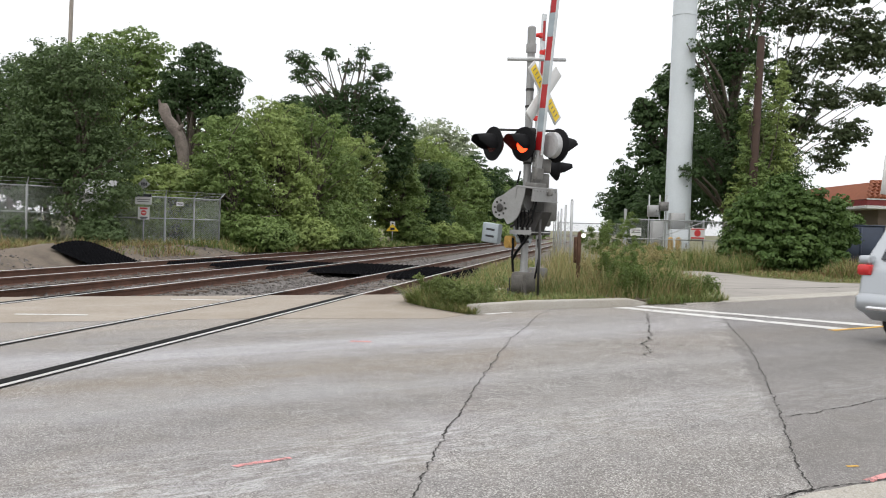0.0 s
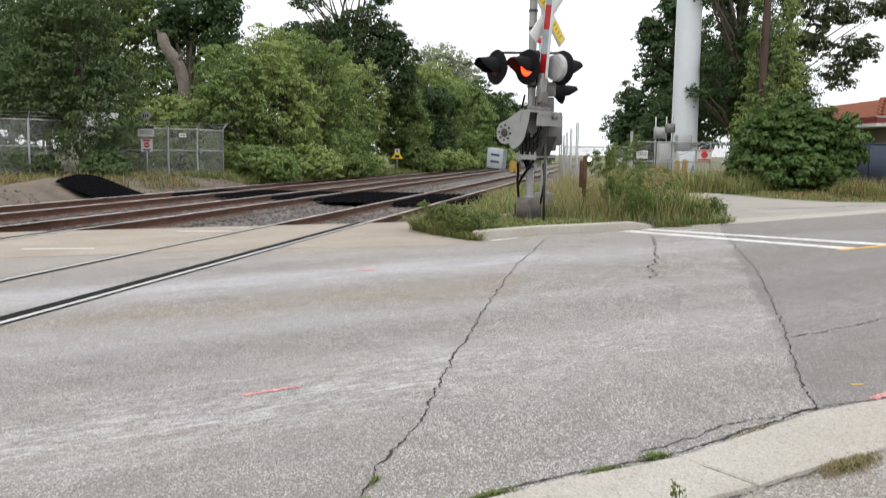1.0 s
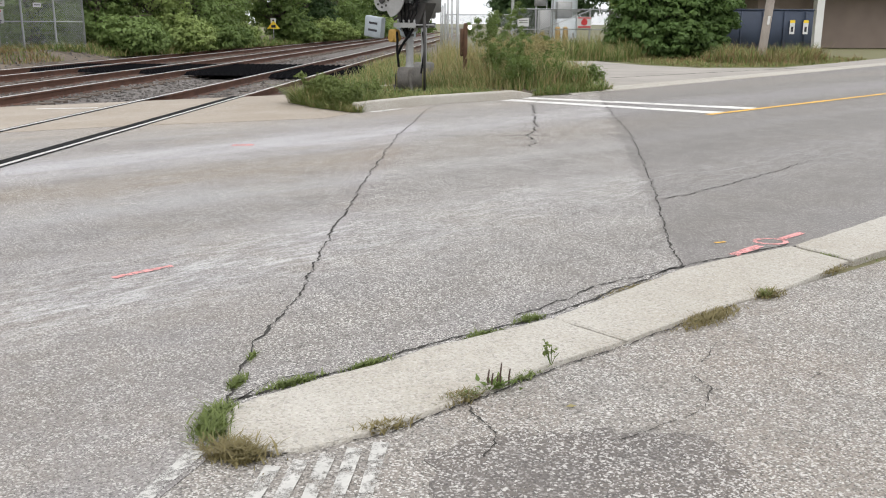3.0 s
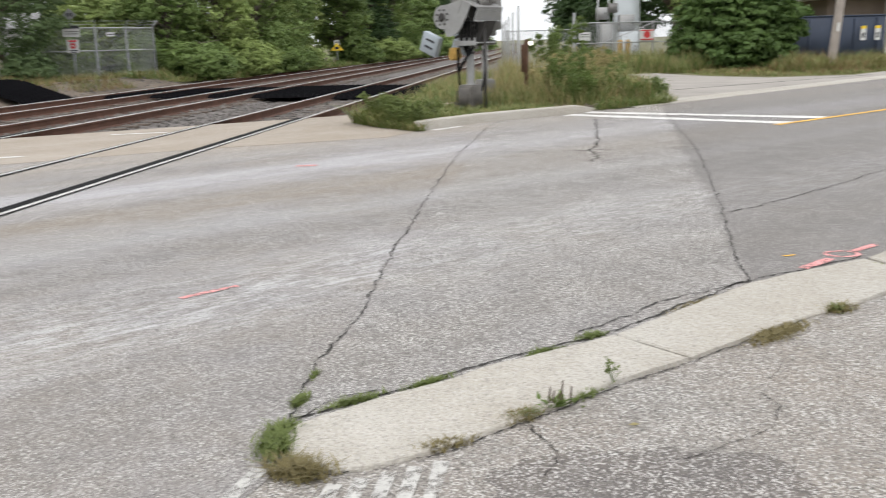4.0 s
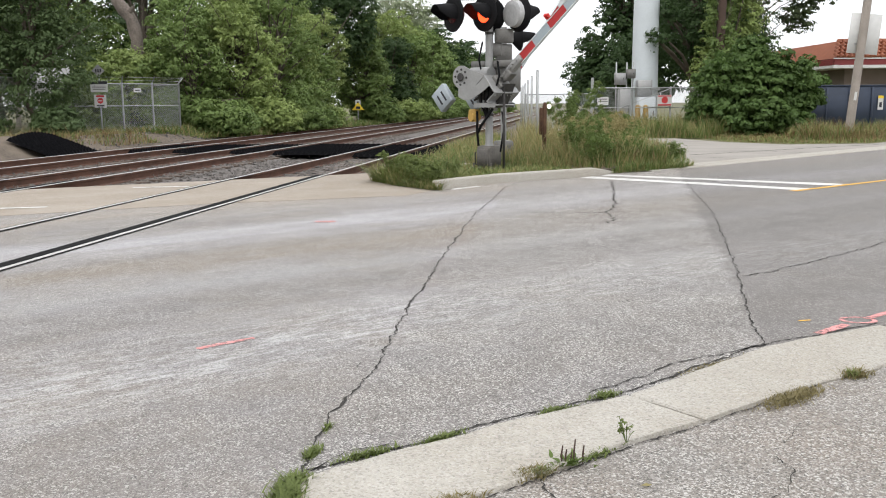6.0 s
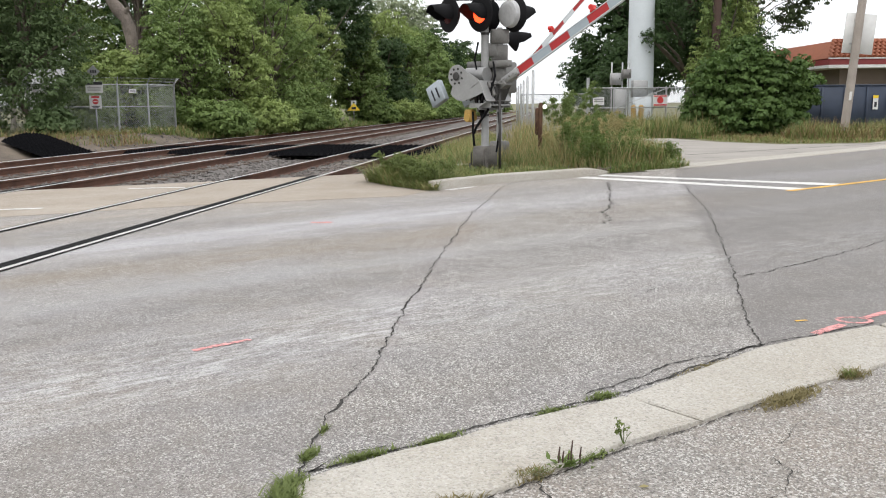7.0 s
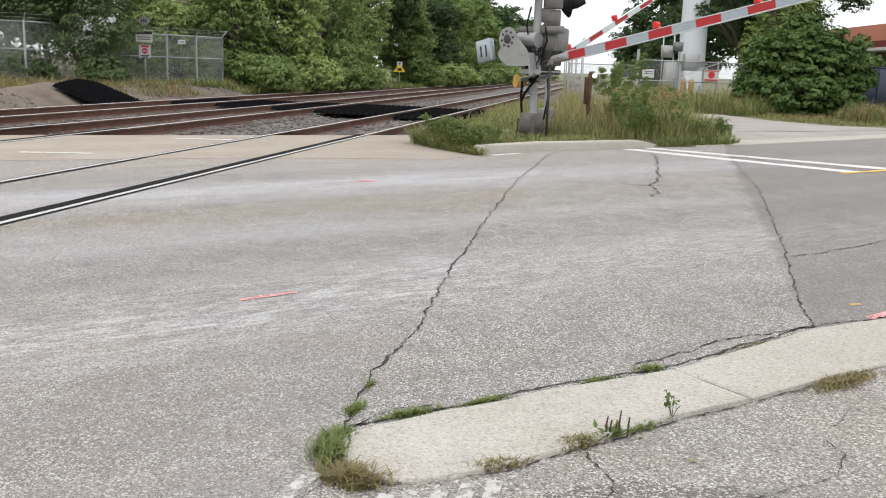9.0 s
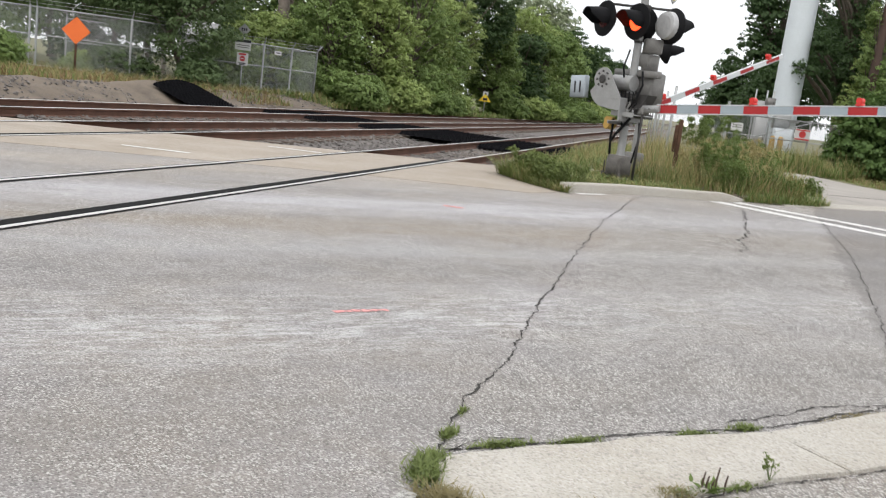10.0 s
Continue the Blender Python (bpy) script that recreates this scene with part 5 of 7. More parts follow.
# ---- dumpsters, leaning pole, shop ----
def dumpster(m, w, d, h):
    th = thing("dumpster", "dark navy steel waste container with stickers, in weeds", "dumpster", m)
    part("body", Shape().box(-w / 2, w / 2, -d / 2, d / 2, 0.06, h, None, 0.02), NAVY, th)
    part("rim", Shape().box(-w / 2 - 0.03, w / 2 + 0.03, -d / 2 - 0.03, d / 2 + 0.03, h, h + 0.06, None, 0.015), NAVY, th)
    for x in np.linspace(-w / 2 + 0.35, w / 2 - 0.35, 5):
        part("rib", Shape().box(x - 0.04, x + 0.04, -d / 2 - 0.05, -d / 2 + 0.002, 0.1, h - 0.04, None, 0.01), NAVY, th)
    part("pocket", Shape().box(-w / 2 + 0.5, -w / 2 + 0.8, -d / 2 - 0.03, -d / 2 - 0.004, h * 0.62, h * 0.78), INK, th)
    for x in (w / 2 - 0.95, w / 2 - 0.35):
        st = part("sticker", Shape().box(x - 0.11, x + 0.11, -d / 2 - 0.060, -d / 2 - 0.052, h * 0.50, h * 0.80), SIGNWHITE, th, "white and yellow sticker", smooth=False)
        part("sticker_header", Shape().box(x - 0.11, x + 0.11, -d / 2 - 0.064, -d / 2 - 0.0605, h * 0.74, h * 0.80), SIGNYEL, st, smooth=False)
        part("sticker_mark", Shape().box(x - 0.05, x + 0.05, -d / 2 - 0.064, -d / 2 - 0.0605, h * 0.55, h * 0.66), INK, st, smooth=False)
    return th


dumpster(pose(16.75, 38.4, 0, 0, 0, 2), 4.5, 1.9, 1.92)
lp = thing("utility_pole", "weathered grey leaning utility pole in roadside weeds", "pole", pose(14.65, 32.6, 0, 0, 4.6, 0))
part("shaft", Shape().tube([(0, 0, -0.3), (0, 0, 4), (0, 0, 10)], [0.155, 0.145, 0.12], 18), POLEWOOD, lp)
part("sign_back", Shape().box(-0.42, 0.68, 0.155, 0.18, 3.0, 4.4, None, 0.01), SIGNWHITE, lp, "pale blank sign plate on the pole")
part("strap", Shape().box(-0.20, 0.20, 0.11, 0.152, 3.3, 3.36), GALV, lp)
part("tag", Shape().box(-0.06, 0.03, -0.165, -0.148, 1.35, 1.65), SIGNWHITE, lp, "small white tag")
bp_ = solo("vine_pole", Shape().tube([(12.8, 42.2, 0), (12.85, 42.2, 5), (12.95, 42.2, 10.6)], [0.2, 0.19, 0.16], 14), BROWNPOLE, "dark brown utility pole wrapped in vines", "pole")
tall = thing("utility_pole", "tall grey utility pole rising behind the trees", "pole", pose(-24.2, 52.0, 0))
part("shaft", Shape().tube([(0, 0, 0), (0.3, 0, 16.5)], [0.15, 0.11], 10), POLEWOOD, tall)


def shop(x0, x1, y, eave, ridge):
    th = thing("shop_building", "low brown shop with terracotta tile mansard roof and maroon fascia", "building", pose(0, 0, 0))
    part("wall", Shape().box(x0 + 1.2, x1, y, y + 14, 0, eave - 0.1), STUCCO, th, smooth=False)
    part("fascia", Shape().box(x0, x1, y - 1.3, y + 14.5, eave - 0.12, eave + 0.20, None, 0.01), FASCIA, th, "maroon fascia band", smooth=False)
    part("soffit_trim", Shape().box(x0 - 0.05, x1, y - 1.35, y + 14.5, eave - 0.30, eave - 0.125, None, 0.01), TRIMW, th, "white soffit trim", smooth=False)
    part("gutter", Shape().box(x0 - 0.05, x1, y - 1.36, y - 1.28, eave + 0.205, eave + 0.27), TRIMW, th, smooth=False)
    roof = part("roof", Shape().add([(x0, y - 1.3, eave + 0.24), (x1, y - 1.3, eave + 0.24), (x1, y + 0.5, ridge), (x0 + 0.95, y + 0.5, ridge), (x0, y + 14, eave + 0.24), (x0 + 0.95, y + 13, ridge), (x1, y + 14, eave + 0.24), (x1, y + 13, ridge)],
                                    [(0, 1, 2, 3), (0, 3, 5, 4), (3, 2, 7, 5), (4, 5, 7, 6), (1, 6, 7, 2), (0, 4, 6, 1)]), TILE, th, "terracotta tile roof", smooth=False)
    # rows of barrel tiles on the front slope and the hip
    me = Shape()
    seg = 5
    for a in range(seg + 1):
        w_ = math.pi * a / seg
        for t in (0, 0.46):
            me.v.append((0.12 * math.cos(w_), t, 0.12 * math.sin(w_) + (0.06 if t == 0 else 0.0)))
    me.f = [(2 * a, 2 * a + 2, 2 * a + 3, 2 * a + 1) for a in range(seg)] + [tuple(2 * a for a in range(seg + 1))]
    tile = me.mesh("tile", True)
    tile.materials.append(TILE)
    slope = math.atan2(ridge - eave - 0.24, 1.8)
    rows = 5
    L = math.hypot(ridge - eave - 0.24, 1.8)
    for r in range(rows):
        d = r * L / rows
        xs0 = x0 + 0.95 * r / rows + 0.2
        for i in range(60):
            x = xs0 + i * 0.29
            if x > x1 - 0.2:
                break
            part("tile", tile, TILE, roof, m=Matrix.Translation((x, y - 1.3 + d * math.cos(slope), eave + 0.25 + d * math.sin(slope))) @ Matrix.Rotation(slope, 4, "X"))
    part("ridge_cap", Shape().tube([(x0 + 0.95, y + 0.5, ridge + 0.02), (x1, y + 0.5, ridge + 0.02)], 0.12, 8), TILE, roof)
    part("column", Shape().box(x0 + 4.3, x0 + 4.75, y - 1.1, y - 0.6, 0, eave - 0.3), TRIMW, th, "pale square column")
    return th


shop(22.2, 44.0, 53.0, 3.45, 4.75)
back = thing("far_building", "distant low building with an orange tile roof", "building", pose(0, 0, 0))
part("wall", Shape().box(30.2, 36, 70, 80, 0, 4.0), STUCCO, back, smooth=False)
part("roof", Shape().add([(29.4, 69, 4.0), (36, 69, 4.0), (36, 74, 5.1), (31.2, 74, 5.1), (29.4, 80, 4.0), (36, 80, 4.0)], [(0, 1, 2, 3), (0, 3, 4), (3, 2, 5, 4), (0, 4, 5, 1)]), TILE, back, smooth=False)
shed = thing("white_shed", "pale shed half hidden behind the fence and trees", "shed", pose(-17.2, 42.0, 0.2, 0, 0, 15))
part("wall", Shape().box(-1.6, 1.6, 0, 2.4, 0, 2.2), TRIMW, shed, smooth=False)
part("roof", Shape().add([(-1.8, -0.2, 2.2), (1.8, -0.2, 2.2), (1.8, 2.6, 2.2), (-1.8, 2.6, 2.2), (-1.8, 1.2, 2.9), (1.8, 1.2, 2.9)], [(0, 1, 5, 4), (2, 3, 4, 5), (0, 4, 3), (1, 2, 5), (0, 3, 2, 1)]), SIGNALGREY, shed, smooth=False)


# ---- silver car leaving along the near lane ----
def suv():
    th = thing("suv", "silver sport utility car driving away along the road", "car")
    L, W = 4.7, 0.92
    prof = [(0.0, 0.42), (-0.04, 0.62), (0.02, 0.98), (0.10, 1.10), (0.42, 1.62), (0.70, 1.72), (2.6, 1.73), (3.25, 1.12), (4.4, 0.98), (4.66, 0.80), (4.70, 0.45), (4.3, 0.28), (0.3, 0.28)]
    s = Shape()
    k = len(prof)
    def half(z):
        return W - 0.02 - max(0, z - 1.05) * 0.26
    for sg in (-1, 1):
        s.v += [(x, sg * half(z), z) for x, z in prof]
    s.f = [tuple(range(k)), tuple(range(2 * k - 1, k - 1, -1))] + [(i, (i + 1) % k, k + (i + 1) % k, k + i) for i in range(k)]
    me = s.mesh("body")
    bm = bmesh.new()
    bm.from_mesh(me)
    bmesh.ops.bevel(bm, geom=list(bm.edges), offset=0.05, segments=3, profile=0.6, affect="EDGES", clamp_overlap=True)
    for f in bm.faces:
        f.smooth = True
    bm.to_mesh(me)
    bm.free()
    body = part("body", me, SILVER, th)
    gl = Shape()
    gl.add([(0.075, -0.66, 1.12), (0.075, 0.66, 1.12), (0.375, 0.60, 1.58), (0.375, -0.60, 1.58), (0.10, -0.66, 1.11), (0.10, 0.66, 1.11), (0.40, 0.60, 1.57), (0.40, -0.60, 1.57)], [(0, 1, 2, 3), (7, 6, 5, 4), (0, 4, 5, 1), (1, 5, 6, 2), (2, 6, 7, 3), (3, 7, 4, 0)])
    part("rear_window", gl, GLASS, body, "dark rear window", smooth=False)
    for sg in (-1, 1):
        win = Shape()
        pts = [(0.75, 1.16), (2.95, 1.14), (2.5, 1.60), (0.85, 1.62)]
        win.add([(x, sg * (half(z) + 0.004), z) for x, z in pts] + [(x, sg * (half(z) - 0.01), z) for x, z in pts], [(0, 1, 2, 3), (7, 6, 5, 4), (0, 4, 5, 1), (1, 5, 6, 2), (2, 6, 7, 3), (3, 7, 4, 0)])
        part("side_window", win, GLASS, body, "dark side window", smooth=False)
        part("tail_lamp", Shape().box(-0.03, 0.16, sg * 0.74 if sg > 0 else -0.93, 0.93 if sg > 0 else -0.74, 0.90, 1.04, None, 0.02), TAILRED, body, "red tail lamp cluster")
        part("lamp_trim", Shape().box(-0.02, 0.16, sg * 0.76 if sg > 0 else -0.92, 0.92 if sg > 0 else -0.76, 1.05, 1.16, None, 0.02), SILVER, body, "silver trim above the lamp")
        for x in (0.95, 3.75):
            wh = new("wheel")
            wh.parent = th
            wh.matrix_basis = pose(x, sg * 0.80, 0.36)
            ty = Shape().tube([(0, -0.12, 0), (0, -0.10, 0), (0, 0.10, 0), (0, 0.12, 0)], [0.32, 0.36, 0.36, 0.32], 28)
            part("tyre", ty, TYRE, wh)
            rim = Shape().tube([(0, sg * 0.10, 0), (0, sg * 0.128, 0)], [0.23, 0.21], 20)
            for i in range(5):
                a = i * 1.2566
                rim.box(-0.03, 0.03, sg * 0.125 - 0.008, sg * 0.125 + 0.012, 0.03, 0.21, Matrix.Rotation(a, 4, "Y"))
            part("rim", rim, CHROME, wh, "alloy wheel rim")
    part("bumper", Shape().box(-0.13, 0.22, -0.90, 0.90, 0.42, 0.66, None, 0.05), SILVER, body)
    part("bumper_trim", Shape().box(-0.145, -0.05, -0.72, 0.72, 0.45, 0.50, None, 0.01), CHROME, body, "bright bumper strip")
    part("tailgate_handle", Shape().box(-0.015, 0.03, -0.35, 0.35, 0.98, 1.03, None, 0.01), CHROME, body)
    part("plate", Shape().box(-0.05, -0.012, -0.16, 0.16, 0.74, 0.88), SIGNWHITE, body, smooth=False)
    part("plate_bar", Shape().box(-0.056, -0.051, -0.11, 0.11, 0.79, 0.84), INK, body, smooth=False)
    return th


car = suv()


# ---- trees, bushes, grass ----
def leaf_cloud(name, lobes, clumps, per_clump, leaf, clump_r, mat, seed, shell=0.55, squash=0.8):
    """Leaves in domed tufts over ellipsoid lobes (x, y, z, rx, ry, rz), with a thinner dark filling; one mesh of folded leaf blades."""
    r = np.random.default_rng(seed)
    L = np.array(lobes, float)
    vol = L[:, 3] * L[:, 4] + L[:, 4] * L[:, 5] + L[:, 3] * L[:, 5]
    pick = r.choice(len(L), clumps, p=vol / vol.sum())
    d = r.normal(size=(clumps, 3))
    d /= np.linalg.norm(d, axis=1)[:, None]
    rad = (shell + (1.10 - shell) * r.random(clumps) ** 0.7)[:, None]
    ctr = L[pick, :3] + d * rad * L[pick, 3:]
    n = clumps * per_clump
    c = np.repeat(ctr, per_clump, 0)
    out = np.repeat(d, per_clump, 0)
    size_c = np.repeat(clump_r * (0.55 + 1.0 * r.random(clumps) ** 1.5), per_clump)[:, None]
    q = r.normal(size=(n, 3))
    q /= np.linalg.norm(q, axis=1)[:, None]
    q[:, 2] = np.abs(q[:, 2]) * 1.1 - 0.25
    pos = c + q * size_c * (0.62 + 0.42 * r.random((n, 1))) * np.array([1.0, 1.0, 0.85 * squash])
    fill = r.random(n) < 0.16
    pos = np.where(fill[:, None], c - out * size_c * (0.4 + 1.2 * r.random((n, 1))) + r.normal(size=(n, 3)) * size_c * 0.6, pos)
    keep = pos[:, 2] > 0.05
    pos, out, q = pos[keep], out[keep], q[keep]
    n = len(pos)
    nrm = q * 0.9 + out * 0.35 + r.normal(size=(n, 3)) * 0.38 + np.array([0, 0, 0.35])
    nrm /= np.linalg.norm(nrm, axis=1)[:, None]
    a = np.cross(nrm, r.normal(size=(n, 3)))
    a /= np.linalg.norm(a, axis=1)[:, None]
    b = np.cross(nrm, a)
    s = (leaf * (0.5 + 1.0 * r.random(n)))[:, None]
    fold = nrm * s * 0.18
    v = np.stack([pos - a * s * 0.6, pos + b * s * 0.34 + fold, pos + a * s * 0.6, pos - b * s * 0.34 + fold], 1)
    return quads(name, v.reshape(-1, 3), 4, mat)




def tree(name, x, y, height, lobes, mat, seed, label, clumps=500, per=36, leaf=0.16, clump_r=0.55, trunk=0.2, bark=None, shell=0.5, category="tree", limbs_per=3, z0=0.0):
    """A tapered trunk with limbs reaching into the lobes and a crown of leaf clumps. Lobes are relative to the foot."""
    th = thing(name, label, category, pose(x, y, z0))
    r = np.random.default_rng(seed)
    tk = Shape()
    top = max(l[2] for l in lobes)
    pts = [(0.25 * noise.noise(Vector((seed, i * 0.7, 0))) * i, 0.2 * noise.noise(Vector((0, i * 0.7, seed))) * i, top * i / 6 - 0.3) for i in range(7)]
    tk.tube(pts, [trunk * (1.25 if i == 0 else 1 - 0.13 * i) for i in range(7)], 10)
    part("trunk", tk, bark or BARK, th)
    limbs = Shape()
    for lx, ly, lz, rx, ry, rz in lobes:
        for k in range(limbs_per):
            e = Vector((lx + r.normal() * rx * 0.5, ly + r.normal() * ry * 0.5, lz + abs(r.normal()) * rz * 0.6))
            z_at = max(0.3, min(top * 0.85, e.z * (0.45 + 0.2 * r.random())))
            f = min(5.99, max(0, (z_at + 0.3) / top * 6))
            i = int(f)
            p0 = Vector(pts[i]).lerp(Vector(pts[min(6, i + 1)]), f - i)
            mid = p0.lerp(e, 0.5) + Vector((r.normal() * 0.25, r.normal() * 0.25, 0.25))
            limbs.tube([p0, p0.lerp(mid, 0.6), mid, mid.lerp(e, 0.6), e], [trunk * 0.42, trunk * 0.34, trunk * 0.26, trunk * 0.16, trunk * 0.06], 6, False)
    tagged(part("branch_work", limbs, bark or BARK, th), kind="stuff")
    me = leaf_cloud("crown", lobes, clumps, int(per * 0.98), leaf * 0.80, clump_r * 0.85, mat, seed, shell)
    tagged(part("crown", me, mat, th), kind="stuff")
    return th


def lobes_of(seed, k, rx, rz, z0, spread):
    """An uneven heap of lobes: k of them around a core."""
    r = np.random.default_rng(seed)
    out = [(0, 0, z0, rx, rx, rz)]
    for i in range(k):
        a = 6.28 * i / k + r.random()
        q = spread * (0.5 + 0.6 * r.random())
        h = z0 + rz * (r.random() * 1.5 - 0.75)
        f = 0.42 + 0.35 * r.random()
        out.append((q * math.cos(a), q * math.sin(a), h, rx * f, rx * f, rz * f * 0.9))
    return out


# wood along the far side of the tracks
tree("tree", -14.9, 33.0, 8.2, [(-0.4, 0, 4.6, 1.9, 1.6, 2.2), (0.6, 0, 2.4, 1.6, 1.4, 2.0), (-1.6, 0, 3.0, 1.5, 1.3, 1.7), (0.5, 0, 6.3, 1.3, 1.2, 1.3), (-1.1, 0, 6.6, 1.1, 1.1, 1.0), (1.7, 0.3, 3.6, 0.9, 0.9, 1.1)], LEAF_GREY, 11, "dense grey-green feathery tree in front of the fence", 800, 44, 0.12, 0.45, 0.12, z0=0.2)
tree("tree", -18.8, 35.8, 7.5, lobes_of(12, 6, 2.4, 2.4, 4.4, 2.2), LEAF_GREY, 12, "dark shade tree by the yard fence", 700, 40, 0.15, 0.5, 0.16, z0=0.2)
tree("tree", -23.2, 40.0, 9.5, lobes_of(13, 7, 2.8, 3.0, 5.5, 2.8), LEAF_DARK, 13, "dark broad-leaved tree behind the yard fence", 800, 40, 0.17, 0.6, 0.2, z0=0.2)
tree("tree", -29.5, 42.0, 10.0, lobes_of(14, 7, 3.4, 3.4, 5.6, 3.4), LEAF_MID, 14, "broad-leaved tree behind the yard fence", 800, 40, 0.18, 0.65, 0.22, z0=0.2)
tree("tree", -36.0, 44.0, 10.5, lobes_of(15, 7, 3.6, 3.6, 5.8, 3.6), LEAF_DARK, 15, "broad-leaved tree behind the yard fence", 700, 36, 0.2, 0.7, 0.22, z0=0.2)
tree("tree", -21.3, 50.0, 12.6, [(0, 0, 9.6, 2.9, 2.4, 1.7), (-2.2, 0, 8.3, 1.8, 1.6, 1.6), (2.0, 0, 10.6, 1.7, 1.6, 1.2), (0.4, 0, 6.6, 3.0, 2.4, 2.0), (3.2, 0, 8.6, 1.2, 1.2, 1.2), (-3.9, 0, 9.2, 1.0, 1.0, 0.8)], LEAF_MID, 16, "tall oak-like tree rising above the wood", 900, 34, 0.2, 0.5, 0.28, shell=0.6)
tree("tree", -15.6, 48.5, 11.0, [(0.3, 0, 8.9, 1.8, 1.6, 1.3), (1.4, 0, 7.4, 1.2, 1.2, 1.1), (-1.1, 0, 7.6, 1.0, 1.0, 1.4), (0.4, 0, 10.2, 0.9, 0.9, 0.6), (2.0, 0, 8.8, 0.8, 0.8, 0.7)], LEAF_DARK, 17, "dark tree above a bare dead trunk", 520, 34, 0.18, 0.42, 0.24, shell=0.6)
dead = Shape()
dead.tube([(-14.05, 42.4, 0), (-14.0, 42.4, 2.6), (-13.98, 42.4, 4.3), (-14.08, 42.4, 4.9), (-14.2, 42.4, 5.3), (-14.55, 42.4, 5.75), (-14.8, 42.4, 6.1), (-14.95, 42.4, 6.5), (-15.0, 42.4, 6.78)], [0.36, 0.33, 0.27, 0.31, 0.26, 0.31, 0.25, 0.28, 0.17], 12)
dead.tube([(-14.95, 42.4, 6.3), (-15.12, 42.35, 6.7), (-15.2, 42.3, 6.98)], [0.16, 0.10, 0.04], 8)
dead.tube([(-14.3, 42.3, 5.5), (-14.0, 42.2, 5.75), (-13.9, 42.15, 6.0)], [0.14, 0.09, 0.04], 8)
solo("dead_trunk", dead, DEADWOOD, "thick bare dead trunk among the leaves", "tree trunk")
tree("tree", -14.0, 41.0, 4.4, [(0, 0, 2.2, 1.3, 1.1, 1.4), (-0.9, 0, 2.7, 0.9, 0.8, 0.9), (0.8, 0, 2.9, 0.8, 0.8, 0.8), (-1.7, 0, 2.1, 0.9, 0.8, 1.2), (0.1, 0, 3.3, 0.5, 0.5, 0.4)], LEAF_LIGHT, 18, "small yellow-green tree before a dead trunk", 460, 36, 0.14, 0.34, 0.09, shell=0.7)
spec = [(-11.3, 41.5, 5.4, 2.0, LEAF_MID), (-9.6, 44.0, 6.3, 2.3, LEAF_LIGHT), (-12.8, 44.5, 6.9, 2.2, LEAF_MID), (-11.0, 47.5, 8.3, 2.3, LEAF_LIGHT), (-8.6, 47.5, 7.2, 2.3, LEAF_MID), (-8.6, 51.0, 6.6, 2.2, LEAF_LIGHT),
        (-9.6, 53.0, 8.6, 2.5, LEAF_MID), (-8.0, 55.0, 5.8, 2.0, LEAF_MID), (-8.0, 58.0, 8.0, 2.4, LEAF_LIGHT), (-5.4, 64.0, 6.5, 2.2, LEAF_MID), (-4.0, 70.0, 6.2, 2.2, LEAF_DARK), (-2.6, 76.0, 6.8, 2.6, LEAF_MID),
        (-5.4, 74.0, 8.8, 2.6, LEAF_LIGHT), (-3.6, 82.0, 9.4, 2.8, LEAF_LIGHT), (-0.8, 88.0, 8.2, 3.0, LEAF_MID), (-2.4, 96.0, 9.6, 3.2, LEAF_MID), (0.4, 104.0, 9.0, 3.4, LEAF_DARK), (2.0, 118.0, 9.4, 3.8, LEAF_MID), (4.0, 136.0, 10.0, 4.2, LEAF_DARK), (7.5, 165.0, 10.5, 5.0, LEAF_DARK)]
for i, (x, y, h, w_, m_) in enumerate(spec):
    far = y / 45
    q = np.random.default_rng(900 + i)
    heap = [(0, 0.4, h * 0.5, w_ * 0.75, w_ * 0.7, h * 0.36)]
    for k in range(13):
        a, u = q.random() * 6.28, q.random()
        rr = w_ * (0.95 - 0.55 * u) * (0.6 + 0.5 * q.random())
        s_ = w_ * (0.26 + 0.24 * q.random())
        heap.append((rr * math.cos(a), rr * math.sin(a) - 0.2, h * (0.16 + 0.76 * u), s_, s_, s_ * (0.7 + 0.4 * q.random())))
    tree("tree", x, y, h, heap, m_, 100 + i, ("yellow-green" if m_ is LEAF_LIGHT else "dark green" if m_ is LEAF_DARK else "green") + " leafy tree in the trackside wood",
         int(560 * min(1.3, 0.8 + 0.1 * w_)), 36, 0.14 * min(2.2, max(1, far * 0.9)), 0.34 * min(1.8, max(1, far * 0.8)), 0.14, shell=0.72)
tree("tree", -9.0, 61.5, 14.0, [(0.2, 0, 7.6, 2.0, 1.8, 2.6), (1.2, 0, 10.2, 1.5, 1.3, 1.1), (-1.0, 0, 9.6, 1.1, 1.0, 0.9), (-2.9, 0, 11.3, 1.1, 0.9, 0.5), (-3.6, 0, 12.6, 0.7, 0.6, 0.4), (2.9, 0, 8.2, 1.2, 1.1, 1.0), (2.7, 0, 9.2, 1.1, 1.0, 0.9), (1.6, 0, 6.0, 2.6, 2.2, 3.0), (-2.8, 0, 12.3, 0.7, 0.7, 0.45), (0.3, 0, 12.0, 0.8, 0.8, 0.5), (-1.2, 0, 12.9, 0.5, 0.5, 0.4), (2.2, 0, 11.7, 0.8, 0.8, 0.5), (3.4, 0, 7.2, 1.3, 1.2, 2.2), (-2.6, 0, 9.2, 0.6, 0.6, 0.4), (1.0, 0, 13.0, 0.5, 0.5, 0.35)], LEAF_DARK, 31, "tall dark tree with an open crown above the wood", 1150, 34, 0.18, 0.46, 0.22, shell=0.55, limbs_per=3)
